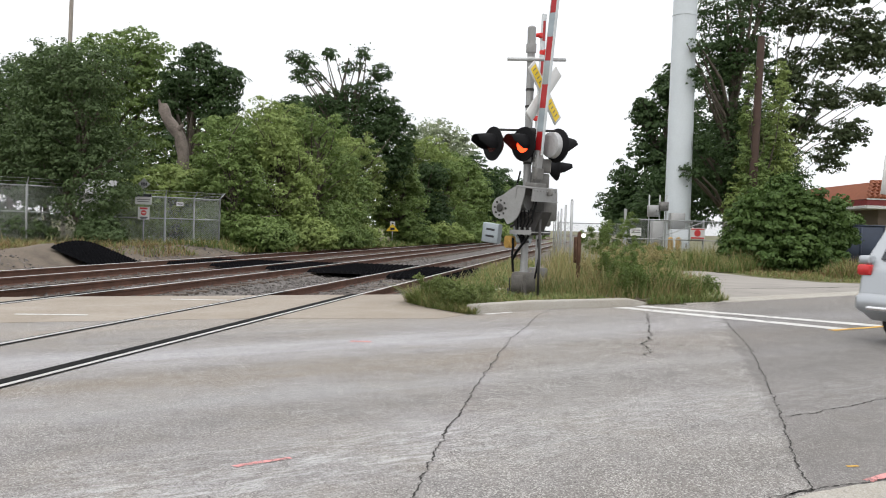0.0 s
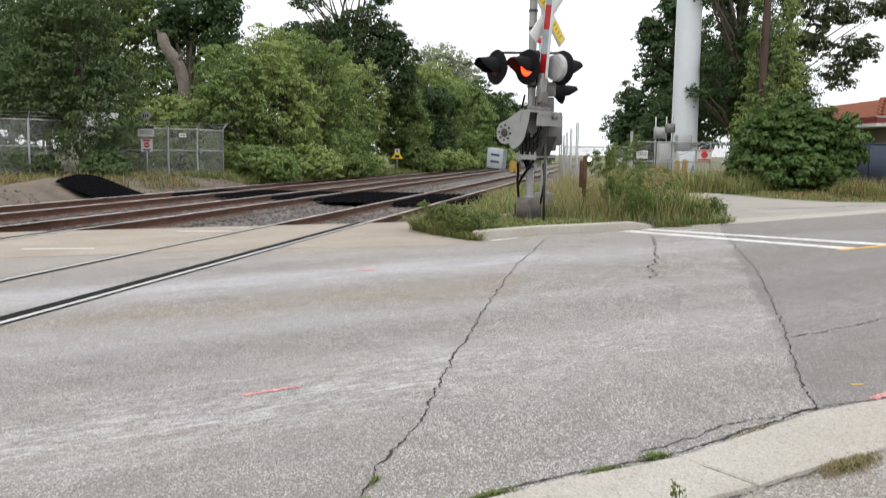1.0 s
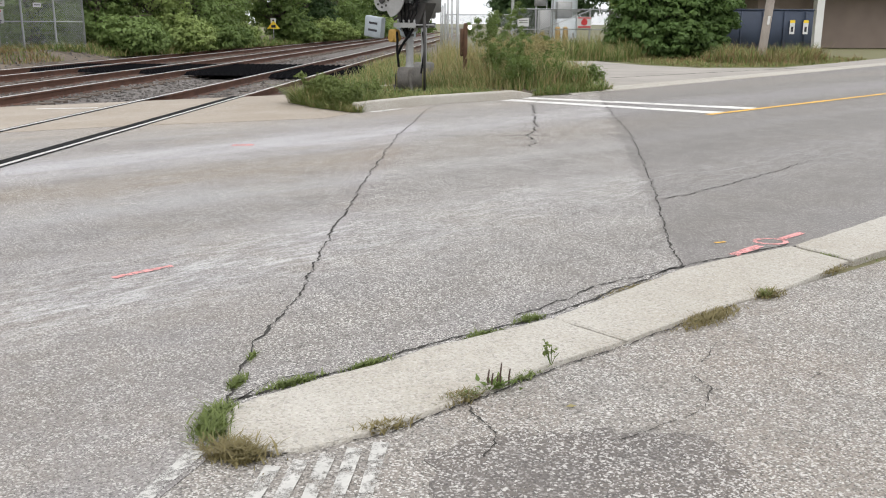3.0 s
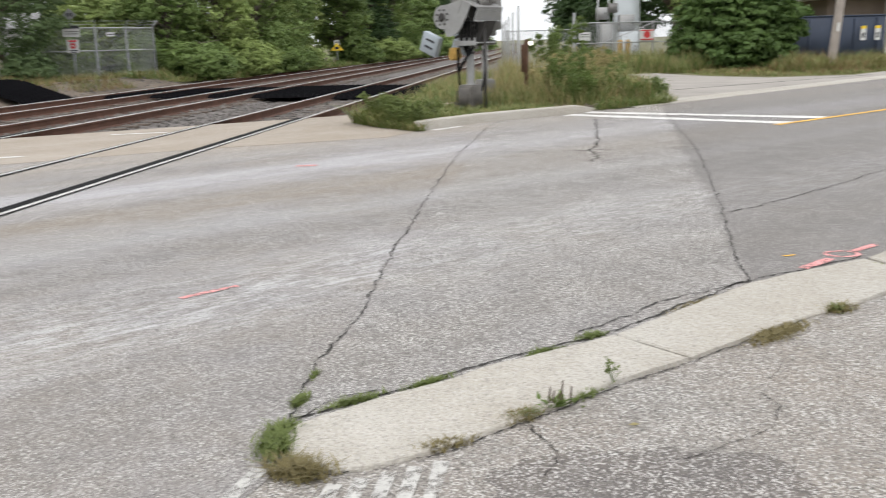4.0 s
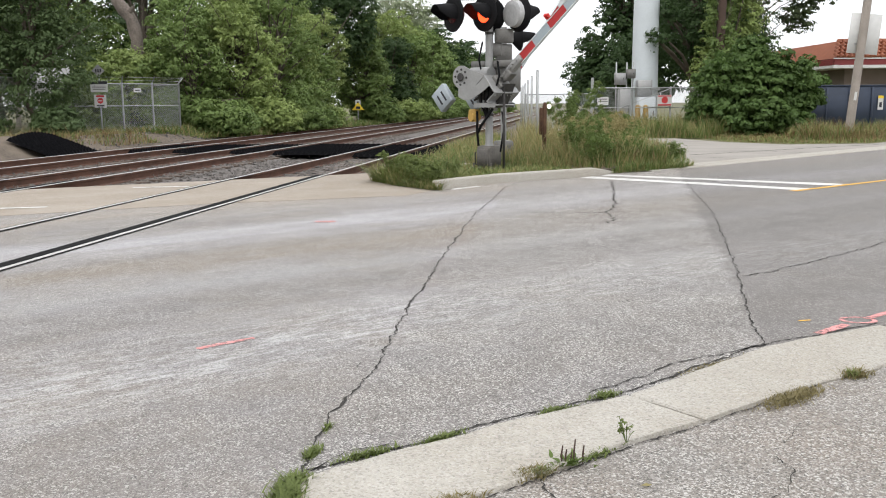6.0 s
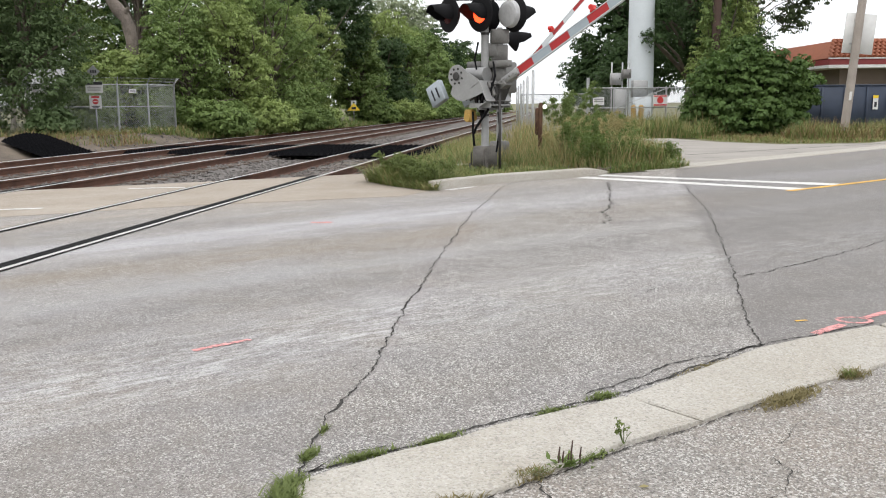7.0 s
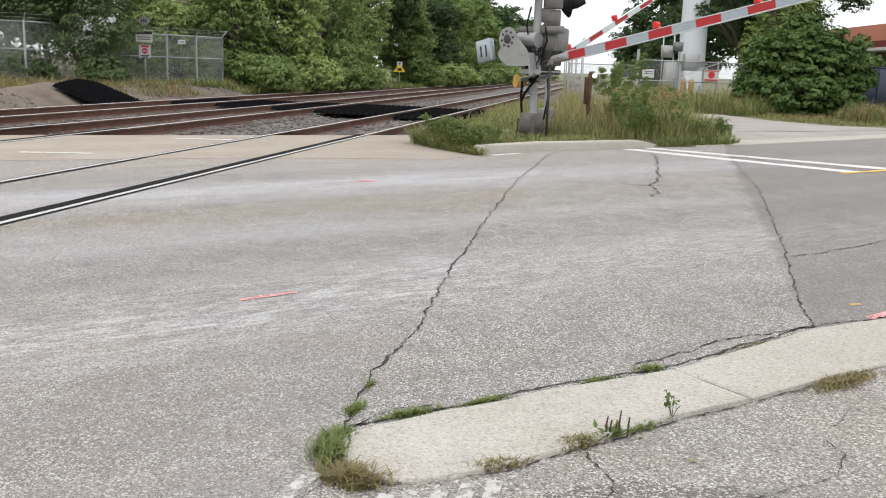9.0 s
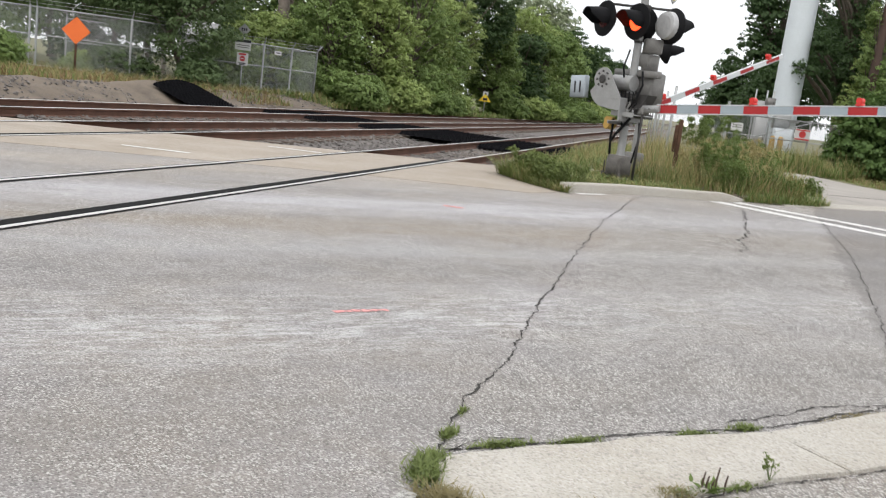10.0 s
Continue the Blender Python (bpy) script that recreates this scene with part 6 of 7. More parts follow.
tree("tree", -12.6, 66.0, 11.8, [(0, 0, 9.4, 2.0, 1.8, 1.2), (1.6, 0, 8.6, 1.4, 1.3, 1.0), (-1.8, 0, 9.0, 1.4, 1.3, 1.0), (0, 0, 6.6, 2.6, 2.2, 1.8)], LEAF_DARK, 32, "dark tree behind the wood", 480, 30, 0.24, 0.5, 0.24, shell=0.6)
# the haze on this tree is mixed into its leaf colour
tree("tree", -4.6, 108.0, 15.0, [(0, 0, 11.6, 3.4, 3.0, 2.4), (2.6, 0, 10.6, 2.2, 2.0, 2.0), (-2.8, 0, 10.8, 2.2, 2.0, 1.8)], LEAF_HAZED, 33, "far open tree above the wood, leaves paled for haze", 420, 24, 0.30, 0.6, 0.2, shell=0.4)
for i, (x, y, h) in enumerate([(-47, 52, 10), (-41, 56, 11), (-35, 58, 10), (-29, 60, 11), (-24.5, 58, 9), (-19, 62, 10), (-52, 47, 9)]):
    tree("tree", x, y, h, lobes_of(600 + i, 8, 3.4, 3.6, h * 0.52, 3.4), LEAF_DARK if i % 2 else LEAF_MID, 620 + i, "broad tree closing the yard's far side", 320, 26, 0.34, 0.7, 0.24)
# undergrowth along the bank
for i, (x, y, w_, h) in enumerate([(-9.6, 39.6, 1.3, 1.5), (-8.2, 42.6, 1.4, 1.6), (-7.6, 46.0, 1.4, 1.7), (-7.4, 49.5, 1.4, 1.4), (-7.0, 53.0, 1.3, 1.3), (-7.6, 57.0, 1.2, 1.2), (-4.6, 63.5, 1.6, 1.4), (-2.4, 68.0, 1.7, 1.5), (-1.2, 75.0, 1.9, 1.6), (0.3, 83.0, 2.1, 1.7), (1.8, 93.0, 2.4, 1.8), (3.4, 105.0, 2.6, 2.0), (6.0, 122.0, 3.0, 2.2)]):
    me = leaf_cloud("shrub", [(0, 0, h * 0.45, w_, w_ * 0.8, h * 0.5), (w_ * 0.6, -0.3, h * 0.3, w_ * 0.7, w_ * 0.6, h * 0.35)], 240, 30, 0.12 * max(1, y / 55), 0.3 * max(1, y / 60), LEAF_LIGHT if i % 3 == 1 else LEAF_MID, 200 + i)
    tagged(part("shrub", me, LEAF_MID, None, m=pose(x, y, 0.1)), "low leafy shrub at the foot of the wood", "shrub", "trackside shrubs")
for i, (x, y, w_, h, mt) in enumerate([(-19.0, 28.0, 1.0, 1.3, LEAF_MID), (-16.6, 32.0, 1.2, 1.4, LEAF_GREY), (-13.6, 32.2, 0.8, 1.2, LEAF_GREY), (-17.8, 31.8, 0.8, 0.9, LEAF_LIGHT), (-22.6, 27.4, 1.2, 1.4, LEAF_MID), (-15.0, 40.0, 1.3, 2.6, LEAF_MID), (-13.4, 41.5, 1.3, 2.8, LEAF_DARK), (-16.6, 41.2, 1.2, 2.2, LEAF_DARK), (-12.2, 40.2, 1.0, 2.0, LEAF_MID), (-20.8, 37.0, 1.5, 2.2, LEAF_DARK), (-24.5, 35.5, 1.6, 2.4, LEAF_MID), (-28.5, 34.5, 1.8, 2.6, LEAF_DARK)]):
    me = leaf_cloud("shrub", [(0, 0, h * 0.45, w_, w_ * 0.8, h * 0.5)], 260, 30, 0.10, 0.25, mt, 230 + i)
    tagged(part("shrub", me, mt, None, m=pose(x, y, 0.1)), "scrubby bush on the soil bank", "shrub", "trackside shrubs")

# trees around the tower
tree("tree", 14.6, 70.0, 14.6, [(0, 0, 9.5, 2.4, 2.2, 3.6), (0.6, 0, 12.8, 1.6, 1.5, 1.5), (-1.4, 0, 5.0, 2.6, 2.2, 3.2), (-2.6, 0, 2.6, 1.8, 1.6, 2.2), (1.8, 0, 5.5, 2.6, 2.2, 4.2), (-1.6, 0, 10.6, 1.2, 1.1, 1.1)], LEAF_DARK, 41, "tall dark tree beyond the tower", 1150, 34, 0.28, 0.50, 0.26)
tree("tree", 12.6, 60.0, 7.5, lobes_of(42, 6, 1.9, 2.4, 3.3, 1.7), LEAF_DARK, 42, "green tree beyond the compound", 520, 34, 0.2, 0.5, 0.16)
tree("tree", 13.0, 74.0, 6.0, lobes_of(43, 5, 2.0, 1.8, 2.6, 2.0), LEAF_DARK, 43, "green tree beyond the compound", 420, 32, 0.22, 0.5, 0.16)
tree("tree", 17.5, 60.0, 12.0, lobes_of(44, 6, 3.2, 4.0, 6.0, 2.8), LEAF_DARK, 44, "dark tree behind the tower", 900, 34, 0.2, 0.6, 0.24)
tree("tree", 13.0, 46.4, 15.0, [(0, 0, 12.2, 2.0, 1.8, 2.8), (0.4, 0, 8.6, 1.7, 1.6, 2.6), (-0.6, 0, 5.4, 1.7, 1.5, 2.4), (1.0, 0, 4.2, 2.0, 1.6, 2.6), (-1.2, 0, 10.0, 1.0, 1.0, 1.6), (1.6, 0, 14.4, 1.5, 1.4, 1.0), (-2.7, -2.7, 4.3, 0.5, 0.4, 0.45), (-2.5, -2.7, 8.9, 0.45, 0.4, 0.5), (-2.6, -2.7, 10.4, 0.4, 0.3, 0.4), (-2.2, -2.0, 5.6, 0.5, 0.5, 0.5)], LEAF_DARK, 45, "tall tree smothered in climbing vines", 1100, 40, 0.15, 0.42, 0.3)
tree("tree", 13.7, 43.4, 9.0, [(0.5, 0, 4.8, 1.0, 0.8, 2.4), (0.5, -0.2, 7.6, 0.5, 0.5, 1.9), (-0.6, 0, 2.8, 1.2, 1.0, 1.6), (-0.9, 0, 5.6, 0.35, 0.35, 2.0)], LEAF_LIGHT, 46, "pale green vines climbing a brown pole", 420, 36, 0.13, 0.34, 0.1)
tree("tree", 12.85, 42.25, 9.5, [(0.1, -0.1, 2.6, 0.8, 0.5, 2.0), (-0.42, 0.1, 6.0, 0.25, 0.3, 2.2), (0.45, 0.1, 5.6, 0.3, 0.3, 2.4), (-0.25, 0.1, 8.6, 0.25, 0.25, 0.8)], LEAF_MID, 48, "ivy climbing a dark brown pole", 260, 34, 0.12, 0.24, 0.05)
tree("tree", 15.6, 47.0, 15.5, [(0.6, 0, 13.0, 2.0, 1.6, 1.2), (3.6, 0, 12.2, 1.7, 1.4, 0.9), (5.2, 0, 10.6, 1.5, 1.2, 0.7), (2.6, 0, 10.6, 1.6, 1.3, 0.9), (2.2, 0, 8.6, 1.4, 1.2, 0.9), (3.4, 0, 6.8, 1.2, 1.0, 0.8), (1.0, 0, 7.2, 1.2, 1.0, 1.0), (6.2, 0, 12.6, 1.2, 1.0, 0.7), (4.6, 0, 8.8, 1.2, 1.0, 0.6), (1.6, 0, 15.2, 1.8, 1.4, 0.9), (5.4, 0, 14.4, 1.4, 1.1, 0.7), (3.0, 0, 14.0, 1.6, 1.3, 0.9), (4.4, 0, 11.4, 1.4, 1.1, 0.8), (7.4, 0, 11.0, 1.1, 1.0, 0.7), (6.6, 0, 9.4, 0.9, 0.8, 0.6), (2.6, 0, 5.6, 0.9, 0.8, 0.9), (0.4, 0, 9.6, 1.2, 1.0, 1.4)], LEAF_OAK, 47, "spreading oak with open dark limbs", 1650, 32, 0.16, 0.30, 0.09, shell=0.2, limbs_per=1)
bush = [(11.9, 36.9, 3.3, 0.8, 0.7, 0.8), (12.6, 37.2, 3.9, 0.6, 0.6, 0.7), (13.6, 36.6, 2.9, 0.7, 0.6, 0.5), (14.5, 36.4, 2.2, 0.7, 0.6, 0.4), (10.9, 36.2, 1.4, 1.05, 1.2, 1.4), (11.8, 36.3, 2.0, 1.5, 1.3, 1.7), (12.8, 36.2, 1.7, 1.5, 1.4, 1.8), (13.6, 36.4, 1.2, 1.15, 1.2, 1.4), (15.3, 39.6, 2.4, 1.5, 0.8, 0.8), (11.2, 36.0, 0.8, 1.1, 1.0, 0.9), (12.3, 35.4, 0.8, 1.9, 1.1, 0.9), (13.5, 35.6, 0.6, 0.9, 0.8, 0.7)]
bush = [(x, y, z * 0.86, rx, ry, rz * 0.86) for x, y, z, rx, ry, rz in bush]
q = np.random.default_rng(52)
for k in range(40):
    a, u = q.random() * 3.14, 0.7 + 0.6 * q.random()
    bush.append((12.5 + 2.1 * u * math.cos(a), 35.6 + q.random() * 0.9, max(0.3, 1.0 + 1.7 * u * math.sin(a)), 0.3 + 0.3 * q.random(), 0.35, 0.22 + 0.25 * q.random()))
bt = thing("bush", "big dense green bush overgrowing the roadside", "bush")
stem = Shape()
for i, l in enumerate(bush):
    stem.tube([(11.0 + 0.3 * (i % 8), 36.4, -0.1), ((12.0 + l[0]) / 2, 36.3, l[2] * 0.5), (l[0], l[1], l[2])], [0.07, 0.05, 0.02], 6, False)
tagged(part("stem_work", stem, BARK, bt), kind="stuff")
tagged(part("leaves", leaf_cloud("leaves", bush, 1350, 44, 0.13, 0.24, LEAF_VINE, 51, 0.55), LEAF_VINE, bt), kind="stuff")


def bank_z(x, y):
    return max(0.0, ground_z(x, y) + 0.03)


# grass and weeds
def blades(name, pts, h, spread, mat, seed, bend=0.5, width=0.008):
    """Upright bent blades at plan points (x, y, z), each two faces long."""
    r = np.random.default_rng(seed)
    P = np.array(pts, float)
    n = len(P)
    a = r.random(n) * 6.2832
    d = np.stack([np.cos(a), np.sin(a), np.zeros(n)], 1)
    w = np.stack([-np.sin(a), np.cos(a), np.zeros(n)], 1) * (width * (0.6 + 0.8 * r.random(n)))[:, None]
    clump = np.sin(P[:, 0] * 2.3 + 1.3 * np.sin(P[:, 1] * 1.7)) * np.sin(P[:, 1] * 1.9 + np.sin(P[:, 0] * 3.1))
    H = (h * (0.25 + 0.75 * r.random(n) ** 1.6) * (0.78 + 0.34 * clump))[:, None]
    B = H * bend * (0.3 + r.random(n))[:, None] * spread
    up = np.array([0, 0, 1.0])
    m1 = P + d * B * 0.35 + up * H * 0.55
    tip = P + d * B + up * H
    v = np.concatenate([np.stack([P - w, P + w, m1 + w * 0.8, m1 - w * 0.8], 1), np.stack([m1 - w * 0.8, m1 + w * 0.8, tip + w * 0.12, tip - w * 0.12], 1)], 1)
    return quads(name, v.reshape(-1, 3), 4, mat)


def patch(outline_fn, n, seed):
    r = np.random.default_rng(seed)
    out = []
    while len(out) < n:
        p = outline_fn(r)
        if p is not None:
            out.append(p)
    return out


def in_poly(poly):
    P = [Vector(p) for p in poly]
    x0, x1, y0, y1 = min(p.x for p in P), max(p.x for p in P), min(p.y for p in P), max(p.y for p in P)

    def f(r):
        x, y = x0 + (x1 - x0) * r.random(), y0 + (y1 - y0) * r.random()
        inside = False
        for a, b in zip(P, P[1:] + P[:1]):
            if (a.y > y) != (b.y > y) and x < (b.x - a.x) * (y - a.y) / (b.y - a.y) + a.x:
                inside = not inside
        return (x, y, 0.08) if inside else None
    return f


def weed_bed(label, poly, layers, seed, z=None):
    for i, (n, h, mat, bend, width) in enumerate(layers):
        pts = patch(in_poly(poly), n, seed + i)
        if z is not None:
            pts = [(a, b, z(a, b) if callable(z) else z) for a, b, _ in pts]
        tagged(part("tall_grass", blades("tall_grass", pts, h, 1.0, mat, seed + i, bend, width), mat), label, "grass", kind="stuff")


weed_bed("dry tall grass around the signal mast", [(1.9, 18.6), (2.9, 18.0), (3.9, 20), (4.9, 24), (6.2, 33), (2.9, 33), (1.9, 25), (1.5, 20)], [(4200, 1.05, GRASS_Y, 0.5, 0.005), (1700, 0.85, GRASS_G, 0.6, 0.006)], 300)
weed_bed("bushy weeds at the end of the island", [(2.5, 17.7), (3.0, 17.3), (4.6, 18.4), (5.2, 21.0), (3.4, 22.5), (2.4, 19)], [(1500, 0.7, GRASS_G, 1.0, 0.006), (1900, 0.85, GRASS_Y, 0.7, 0.005)], 310)
weed_bed("green weeds at the tip of the island", [(-1.05, 15.6), (-0.6, 14.9), (-0.1, 14.25), (0.12, 14.6), (0.4, 15.3), (0.2, 16.6), (-0.6, 16.6)], [(3200, 0.36, TUFT_G, 1.3, 0.007), (500, 0.4, GRASS_Y, 0.8, 0.006)], 320)
weed_bed("short grass on the signal island", [(0.2, 14.8), (1.0, 15.62), (2.05, 16.42), (2.6, 16.78), (2.5, 17.8), (0.2, 18.5), (-0.4, 16.5)], [(5200, 0.13, GRASS_G, 1.3, 0.007), (2200, 0.15, GRASS_Y, 1.0, 0.006)], 330)
weed_bed("green weeds beside the ballast", [(-0.3, 17.6), (0.9, 19.0), (1.6, 25), (2.6, 34), (1.4, 34), (0.3, 25), (-0.6, 18.6)], [(4200, 0.36, GRASS_G, 1.0, 0.008), (2200, 0.5, GRASS_Y, 0.7, 0.006)], 340)
weed_bed("dry grass at the mast foot", [(0.5, 18.2), (1.7, 17.6), (2.4, 17.5), (2.6, 19.6), (1.0, 20.0)], [(1400, 0.5, GRASS_Y, 0.7, 0.006), (1200, 0.4, GRASS_G, 0.8, 0.007)], 345)
weed_bed("tall weeds before the compound gate", [(5.6, 33.6), (9.6, 33.6), (11.5, 35.0), (11.5, 40), (5.8, 40)], [(9500, 0.95, GRASS_G, 0.8, 0.014), (5200, 1.15, GRASS_Y, 0.6, 0.012)], 350, 0.0)
weed_bed("weeds along the sidewalk", [(9.6, 30.6), (11.0, 28.6), (13.6, 28.8), (17.0, 31.6), (20.5, 35.4), (18.0, 36.6), (9.5, 34.6)], [(7000, 0.16, TUFT_G, 1.5, 0.012), (1500, 0.24, GRASS_Y, 1.2, 0.010), (1500, 0.30, GRASS_D, 1.0, 0.010)], 360, 0.0)
weed_bed("tall bushy weeds round the leaning pole", [(13.2, 30.6), (15.0, 30.8), (17.2, 33.2), (18.6, 35.2), (16.0, 35.4), (13.2, 33.4), (12.0, 32.0)], [(2600, 0.75, GRASS_G, 0.9, 0.012), (2400, 0.75, GRASS_Y, 0.7, 0.010), (2200, 0.8, GRASS_D, 0.7, 0.010)], 370, 0.0)
weed_bed("weeds between the island and the driveway", [(3.5, 17.6), (4.5, 18.2), (5.4, 19.6), (6.0, 24), (6.4, 30), (4.6, 30), (3.6, 21)], [(1900, 0.45, GRASS_G, 1.0, 0.008), (1300, 0.5, GRASS_Y, 0.8, 0.007), (900, 0.5, GRASS_D, 0.8, 0.007)], 375)
weed_bed("weeds spilling over the kerb end", [(3.2, 17.1), (3.9, 17.5), (4.9, 18.3), (5.3, 18.9), (4.2, 18.9)], [(1500, 0.24, GRASS_G, 1.4, 0.007), (700, 0.24, GRASS_Y, 1.2, 0.006)], 378, 0.01)
weed_bed("grass on the bank below the fence", [(-24, 29.0), (-18, 31.4), (-11.5, 35.2), (-9.2, 38.8), (-7.6, 41.5), (-10.2, 42), (-13, 37.5), (-24, 33)], [(9000, 0.38, GRASS_G, 1.0, 0.02), (5000, 0.4, GRASS_Y, 0.8, 0.018)], 380, bank_z)
weed_bed("rank grass at the foot of the wood", [(-8.6, 38.6), (-1.0, 75), (4.5, 105), (2, 105), (-4, 75), (-11, 42)], [(9000, 0.4, GRASS_G, 1.0, 0.03), (3500, 0.35, GRASS_Y, 0.8, 0.025)], 390, bank_z)
weed_bed("dry stubble on the soil bank", [(-24, 20), (-14.6, 20.5), (-12.3, 27), (-10.2, 33.2), (-12, 35), (-18, 30.5), (-26, 26)], [(7500, 0.4, GRASS_D, 1.0, 0.012), (5200, 0.4, GRASS_G, 1.0, 0.012), (3500, 0.5, GRASS_Y, 1.0, 0.012)], 400, bank_z)


for i, (x, y, h, w_, mt) in enumerate([(3.0, 17.9, 0.75, 0.42, GRASS_G), (3.6, 18.4, 0.6, 0.4, GRASS_G), (3.3, 19.2, 0.95, 0.45, GRASS_G), (3.9, 19.6, 0.7, 0.5, GRASS_G), (4.3, 18.7, 0.4, 0.35, GRASS_G), (2.9, 20.4, 0.9, 0.4, GRASS_G), (3.9, 21.6, 0.85, 0.45, GRASS_G), (4.6, 23.6, 0.95, 0.6, GRASS_Y), (3.3, 18.0, 0.6, 0.4, GRASS_G), (2.7, 18.8, 0.8, 0.35, GRASS_G), (-0.2, 14.6, 0.34, 0.3, TUFT_G), (-0.5, 15.4, 0.36, 0.3, TUFT_G), (0.1, 15.4, 0.3, 0.3, TUFT_G), (-0.15, 14.5, 0.28, 0.24, TUFT_G), (-0.75, 15.6, 0.42, 0.32, TUFT_G), (-0.45, 15.0, 0.36, 0.26, TUFT_G), (3.7, 20.6, 0.85, 0.5, GRASS_Y), (4.4, 21.2, 0.75, 0.5, GRASS_G), (4.3, 22.6, 0.95, 0.6, GRASS_Y), (5.0, 25.0, 1.0, 0.7, GRASS_G), (3.4, 20.0, 0.85, 0.6, GRASS_Y), (4.0, 18.9, 0.5, 0.45, GRASS_Y), (4.9, 19.3, 0.4, 0.4, GRASS_G), (2.8, 19.6, 0.8, 0.5, GRASS_Y), (5.3, 36.0, 1.9, 1.2, GRASS_G), (4.6, 33.5, 1.6, 0.9, GRASS_G), (5.6, 30.0, 1.1, 0.8, GRASS_G)]):
    th = thing("weed_plant", "leafy roadside weed among the tall grass", "weed", pose(x, y, 0.08), "island weeds")
    q = np.random.default_rng(700 + i)
    st_ = Shape()
    heads = []
    for k in range(9):
        a, rr = q.random() * 6.28, w_ * q.random()
        e = Vector((rr * math.cos(a), rr * math.sin(a), h * (0.55 + 0.5 * q.random())))
        st_.tube([(0, 0, 0), e * 0.5 + Vector((0, 0, 0.05)), e], [0.006, 0.005, 0.003], 5, False)
        heads += [tuple(e * t) for t in (0.45, 0.65, 0.85, 1.0)]
    tagged(part("stem_work", st_, GRASS_G, th), kind="stuff")
    tagged(part("leaves", leaf_cloud("leaves", [(*p, 0.06, 0.06, 0.07) for p in heads], 240 if h < 0.8 else 380, 9, 0.030 if y < 28 else 0.06, 0.07 if y < 28 else 0.12, mt, 720 + i, 0.2), mt, th), kind="stuff")


weed_bed("weeds spilling over the island tip", [(-1.25, 15.9), (-0.8, 14.95), (-0.2, 14.1), (0.02, 14.0), (0.0, 14.5), (-0.6, 15.3), (-1.0, 16.2)], [(2200, 0.34, TUFT_G, 1.5, 0.007), (900, 0.36, GRASS_Y, 1.2, 0.006)], 379, 0.01)


def tuft(name, x, y, rx, ry, turn, n, h, mat, seed, label, width=0.0030, z=0.0, bend=1.5):
    r = np.random.default_rng(seed)
    c, s = math.cos(radians(turn)), math.sin(radians(turn))
    q = r.normal(size=(n, 2)) * 0.5
    pts = [(x + c * a * rx - s * b * ry, y + s * a * rx + c * b * ry, z) for a, b in q]
    return tagged(part(name, blades(name, pts, h, 1.0, mat, seed, bend, width), mat), label, "weed", "kerbside weeds", "stuff")


tuft("grass_tuft", -0.53, 3.02, 0.06, 0.11, 5, 620, 0.046, TUFT_G, 501, "green grass tuft at the end of the gutter strip")
tuft("grass_tuft", -0.52, 3.16, 0.06, 0.06, 5, 336, 0.036, TUFT_G, 502, "green grass tuft in the road crack")
tuft("grass_tuft", -0.43, 2.83, 0.095, 0.06, -20, 900, 0.044, TUFT_O, 503, "dry brown grass tuft at the gutter end", bend=1.8)
tuft("grass_tuft", -0.50, 3.42, 0.025, 0.07, -10, 256, 0.030, TUFT_G, 504, "small green tuft in the road crack")
tuft("grass_tuft", -0.475, 3.70, 0.012, 0.05, -10, 96, 0.024, TUFT_G, 505, "small green tuft in the road crack")
tuft("grass_tuft", -0.28, 3.40, 0.12, 0.02, 34, 400, 0.030, TUFT_G, 506, "low green tuft along the gutter")
tuft("grass_tuft", 0.0, 3.57, 0.10, 0.02, 34, 336, 0.030, TUFT_G, 507, "low green tuft along the gutter")
tuft("grass_tuft", 0.52, 3.90, 0.10, 0.02, 32, 208, 0.024, TUFT_G, 508, "low green tuft along the gutter")
tuft("grass_tuft", 0.76, 4.08, 0.08, 0.03, 30, 288, 0.030, TUFT_G, 509, "low green tuft at the gutter joint")
tuft("grass_tuft", 1.38, 4.55, 0.22, 0.03, 38, 304, 0.024, TUFT_O, 510, "brown tuft along the gutter")
tuft("grass_tuft", 0.05, 2.98, 0.10, 0.035, 24, 336, 0.030, TUFT_O, 511, "brown tuft along the lot edge")
tuft("grass_tuft", 0.34, 3.21, 0.09, 0.045, 30, 416, 0.036, TUFT_O, 512, "reddish brown tuft along the lot edge")
tuft("grass_tuft", 0.36, 3.22, 0.06, 0.03, 30, 192, 0.036, TUFT_G, 513, "green tuft along the lot edge")
tuft("grass_tuft", 0.60, 3.38, 0.10, 0.025, 34, 160, 0.024, TUFT_G, 514, "low green tuft along the lot edge")
tuft("grass_tuft", 1.62, 4.05, 0.22, 0.06, 38, 1000, 0.040, TUFT_O, 515, "long dry brown tuft along the lot edge", bend=1.8)
tuft("grass_tuft", 2.05, 4.38, 0.08, 0.05, 30, 336, 0.054, TUFT_O, 516, "dry tuft along the lot edge")
tuft("grass_tuft", 2.03, 4.36, 0.04, 0.03, 30, 96, 0.072, TUFT_G, 517, "green tuft along the lot edge")
tuft("grass_tuft", 2.62, 4.80, 0.12, 0.04, 36, 240, 0.036, TUFT_O, 518, "dry tuft along the lot edge")
tuft("grass_tuft", 2.78, 5.12, 0.03, 0.2, 60, 336, 0.030, TUFT_G, 519, "green weeds in the gutter joint")


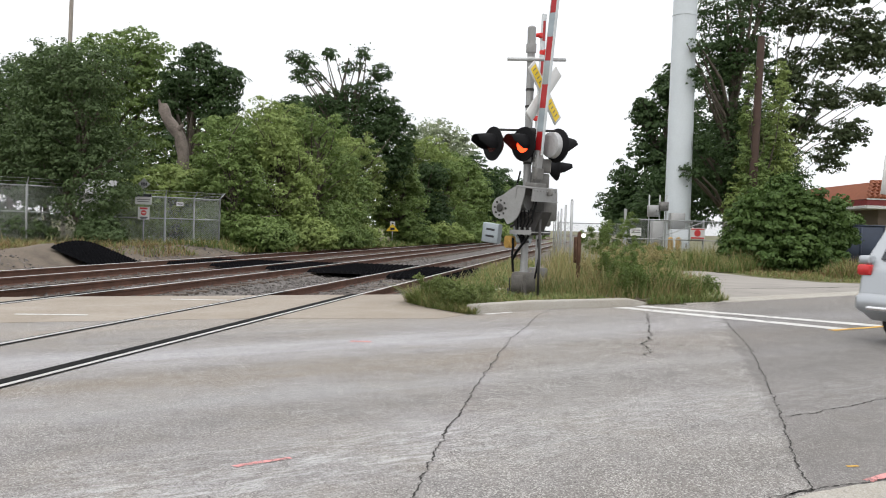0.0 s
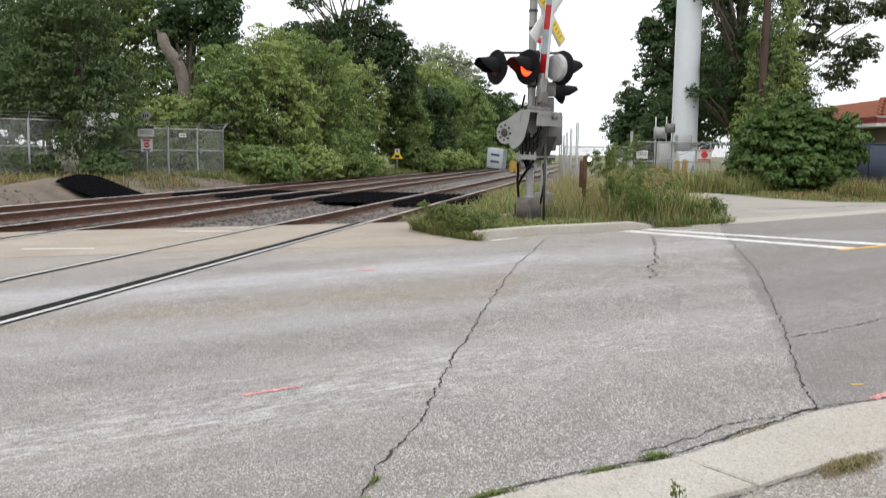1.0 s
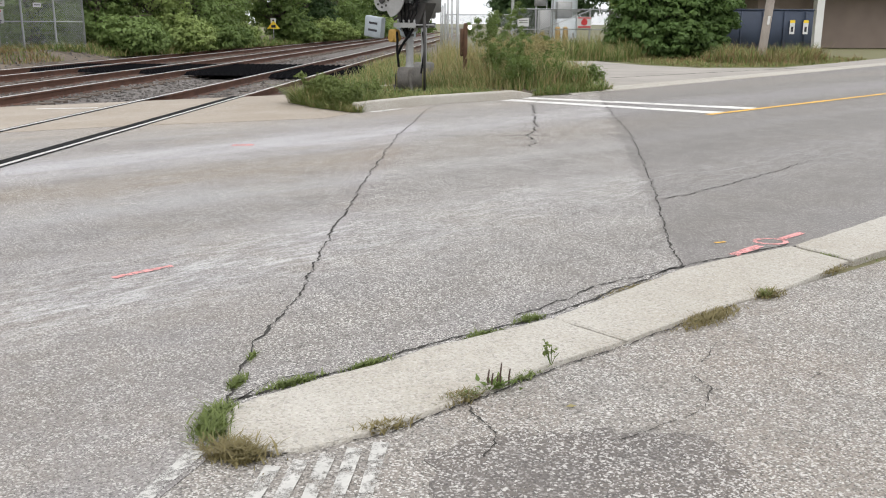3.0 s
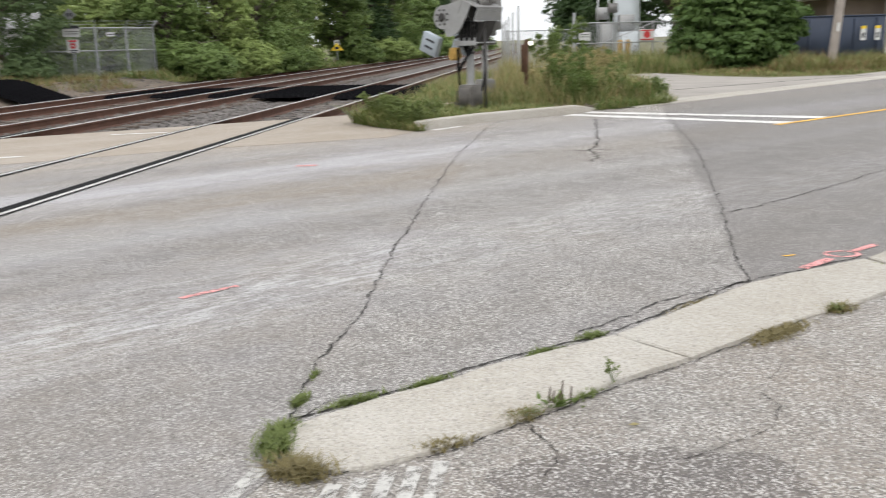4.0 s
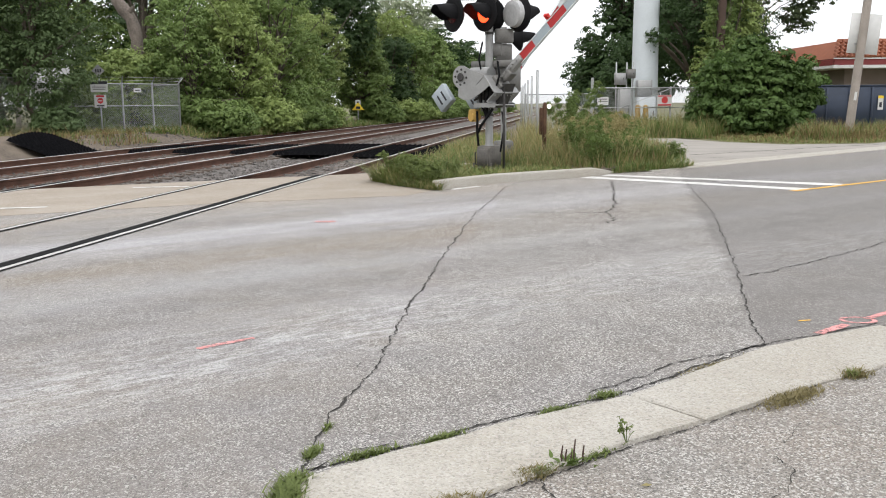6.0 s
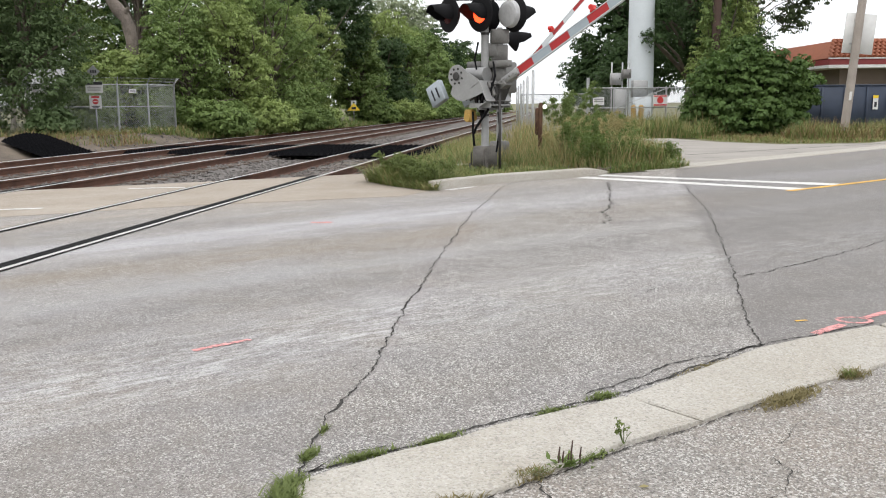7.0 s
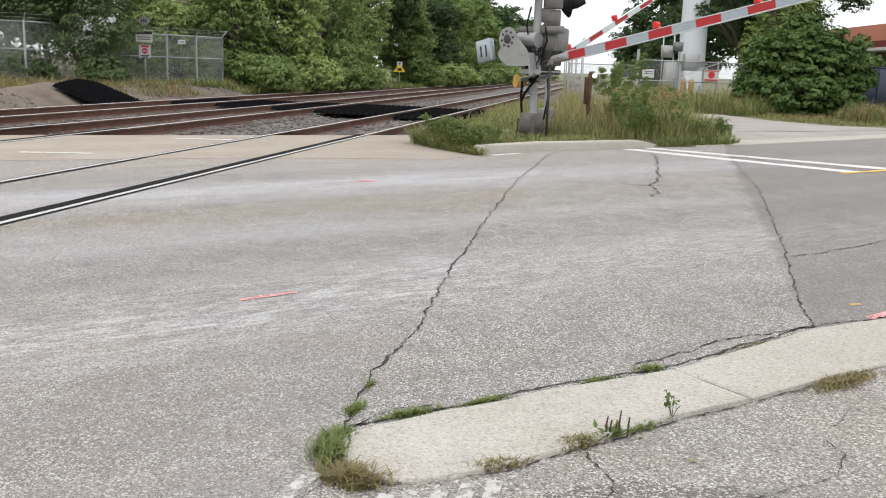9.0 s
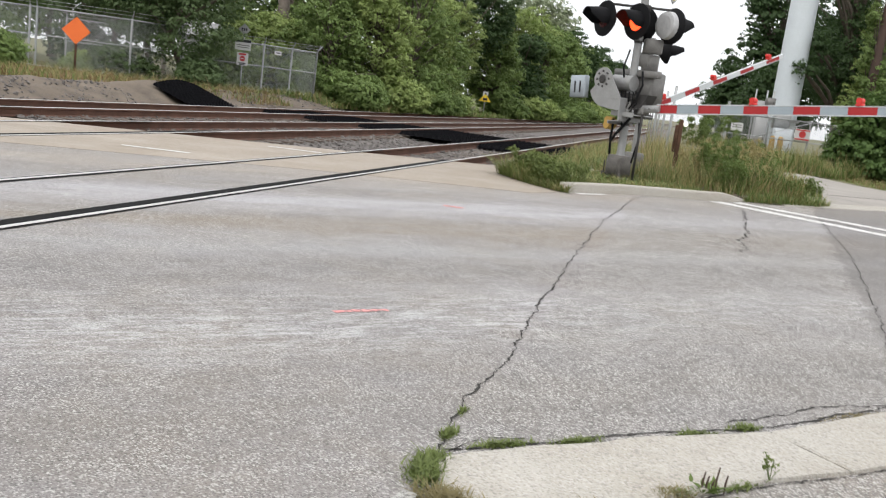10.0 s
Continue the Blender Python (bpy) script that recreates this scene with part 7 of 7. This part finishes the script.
def plantain(x, y):
    th = thing("plantain", "low dark green plantain with upright seed stalks", "plant", pose(x, y, 0.0))
    leaves = Shape()
    r = np.random.default_rng(77)
    for i in range(26):
        a, L = r.random() * 6.28, 0.025 + 0.025 * r.random()
        d, sd = Vector((math.cos(a), math.sin(a), 0)), Vector((-math.sin(a), math.cos(a), 0))
        k = len(leaves.v)
        p = d * 0.01 + Vector((0.03 * r.normal(), 0.015 * r.normal(), 0))
        leaves.v += [tuple(p), tuple(p + d * L * 0.5 + sd * L * 0.28 + Vector((0, 0, 0.022))), tuple(p + d * L + Vector((0, 0, 0.02 + 0.02 * r.random()))), tuple(p + d * L * 0.5 - sd * L * 0.28 + Vector((0, 0, 0.022)))]
        leaves.f.append((k, k + 1, k + 2, k + 3))
    part("leaves", leaves, GRASS_G, th)
    for i, (dx, h) in enumerate(((-0.035, 0.075), (-0.02, 0.06), (0.012, 0.10), (0.045, 0.075), (0.0, 0.05))):
        part("seed_stalk", Shape().tube([(dx, 0, 0), (dx, 0.002, h * 0.5), (dx + 0.004, 0, h)], [0.0016, 0.004, 0.0025], 6), BROWNPOLE, th, "dark brown seed stalk")


plantain(0.49, 3.30)


def sprig(x, y):
    th = thing("weed_sprig", "thin upright green weed at the gutter edge", "plant", pose(x, y, 0.0))
    stems = Shape()
    r = np.random.default_rng(78)
    pts = []
    for i in range(7):
        a, h = r.random() * 6.28, 0.08 + 0.10 * r.random()
        h *= 0.6
        e = Vector((math.cos(a) * 0.03, math.sin(a) * 0.03, h))
        stems.tube([(0, 0, 0), e * 0.5 + Vector((0, 0, 0.01)), e], 0.0016, 5)
        pts += [tuple(e * t + Vector((0.008 * r.normal(), 0.008 * r.normal(), 0))) for t in np.linspace(0.25, 1, 9)]
    tagged(part("stem_work", stems, GRASS_G, th), kind="stuff")
    me = leaf_cloud("leaves", [(p[0], p[1], p[2], 0.008, 0.008, 0.008) for p in pts], 70, 3, 0.010, 0.007, TUFT_G, 79)
    part("leaves", me, GRASS_G, th)


sprig(0.74, 3.50)
lf = Shape().add([(-0.02, 0, 0.004), (0, 0.012, 0.008), (0.022, 0.004, 0.004), (0, -0.012, 0.006)], [(0, 1, 2, 3)])
solo("fallen_leaf", lf, GRASS_Y, "small yellow fallen leaf on the lot", "leaf", m=pose(0.73, 3.10, 0.0))


# ---- what moves ----
MAIN = [(0, 84.4), (2.7, 84.4), (3.1, 82), (3.5, 76.5), (4.0, 69), (4.5, 62), (5.0, 54.5), (5.5, 47), (6.2, 37.5), (7.0, 28), (7.5, 22.5), (8.0, 19), (8.5, 15.5), (9.0, 12), (9.5, 8.5), (10.0, 5)]
SIDE = [(0, 88), (2.7, 88), (3.1, 87), (3.8, 79), (4.5, 68), (5.5, 54), (6.3, 46), (7.0, 40), (7.5, 36), (8.0, 33), (8.5, 30), (9.0, 27), (9.5, 24.5), (10.0, 22)]


def motions():
    walk(main_arm, [(t, pose(-0.25, -0.05, 1.73, 0, -a, 0)) for t, a in MAIN])
    walk(main_weight, [(t, pose(-0.40, 0.0, 1.62, 0, -(a - 0), 0)) for t, a in MAIN])
    walk(side_arm, [(t, pose(-0.32, -0.12, 1.22, 0, -a, 0)) for t, a in SIDE])
    start = Vector((5.64, 11.48))
    speed = 8.5
    rows = []
    for t in (0, 2, 4, 6, 8, 10):
        p = start + RD * speed * t
        rows.append((t, pose(p.x, p.y, 0, 0, 0, 36.9)))
    walk(car, rows)
    for wheel in [o for o in car.children if o.name.startswith("wheel")]:
        base = wheel.matrix_basis.copy()
        walk(wheel, [(i * 0.05, base @ Matrix.Rotation(speed * i * 0.05 / 0.36, 4, "Y")) for i in range(201)])


motions()
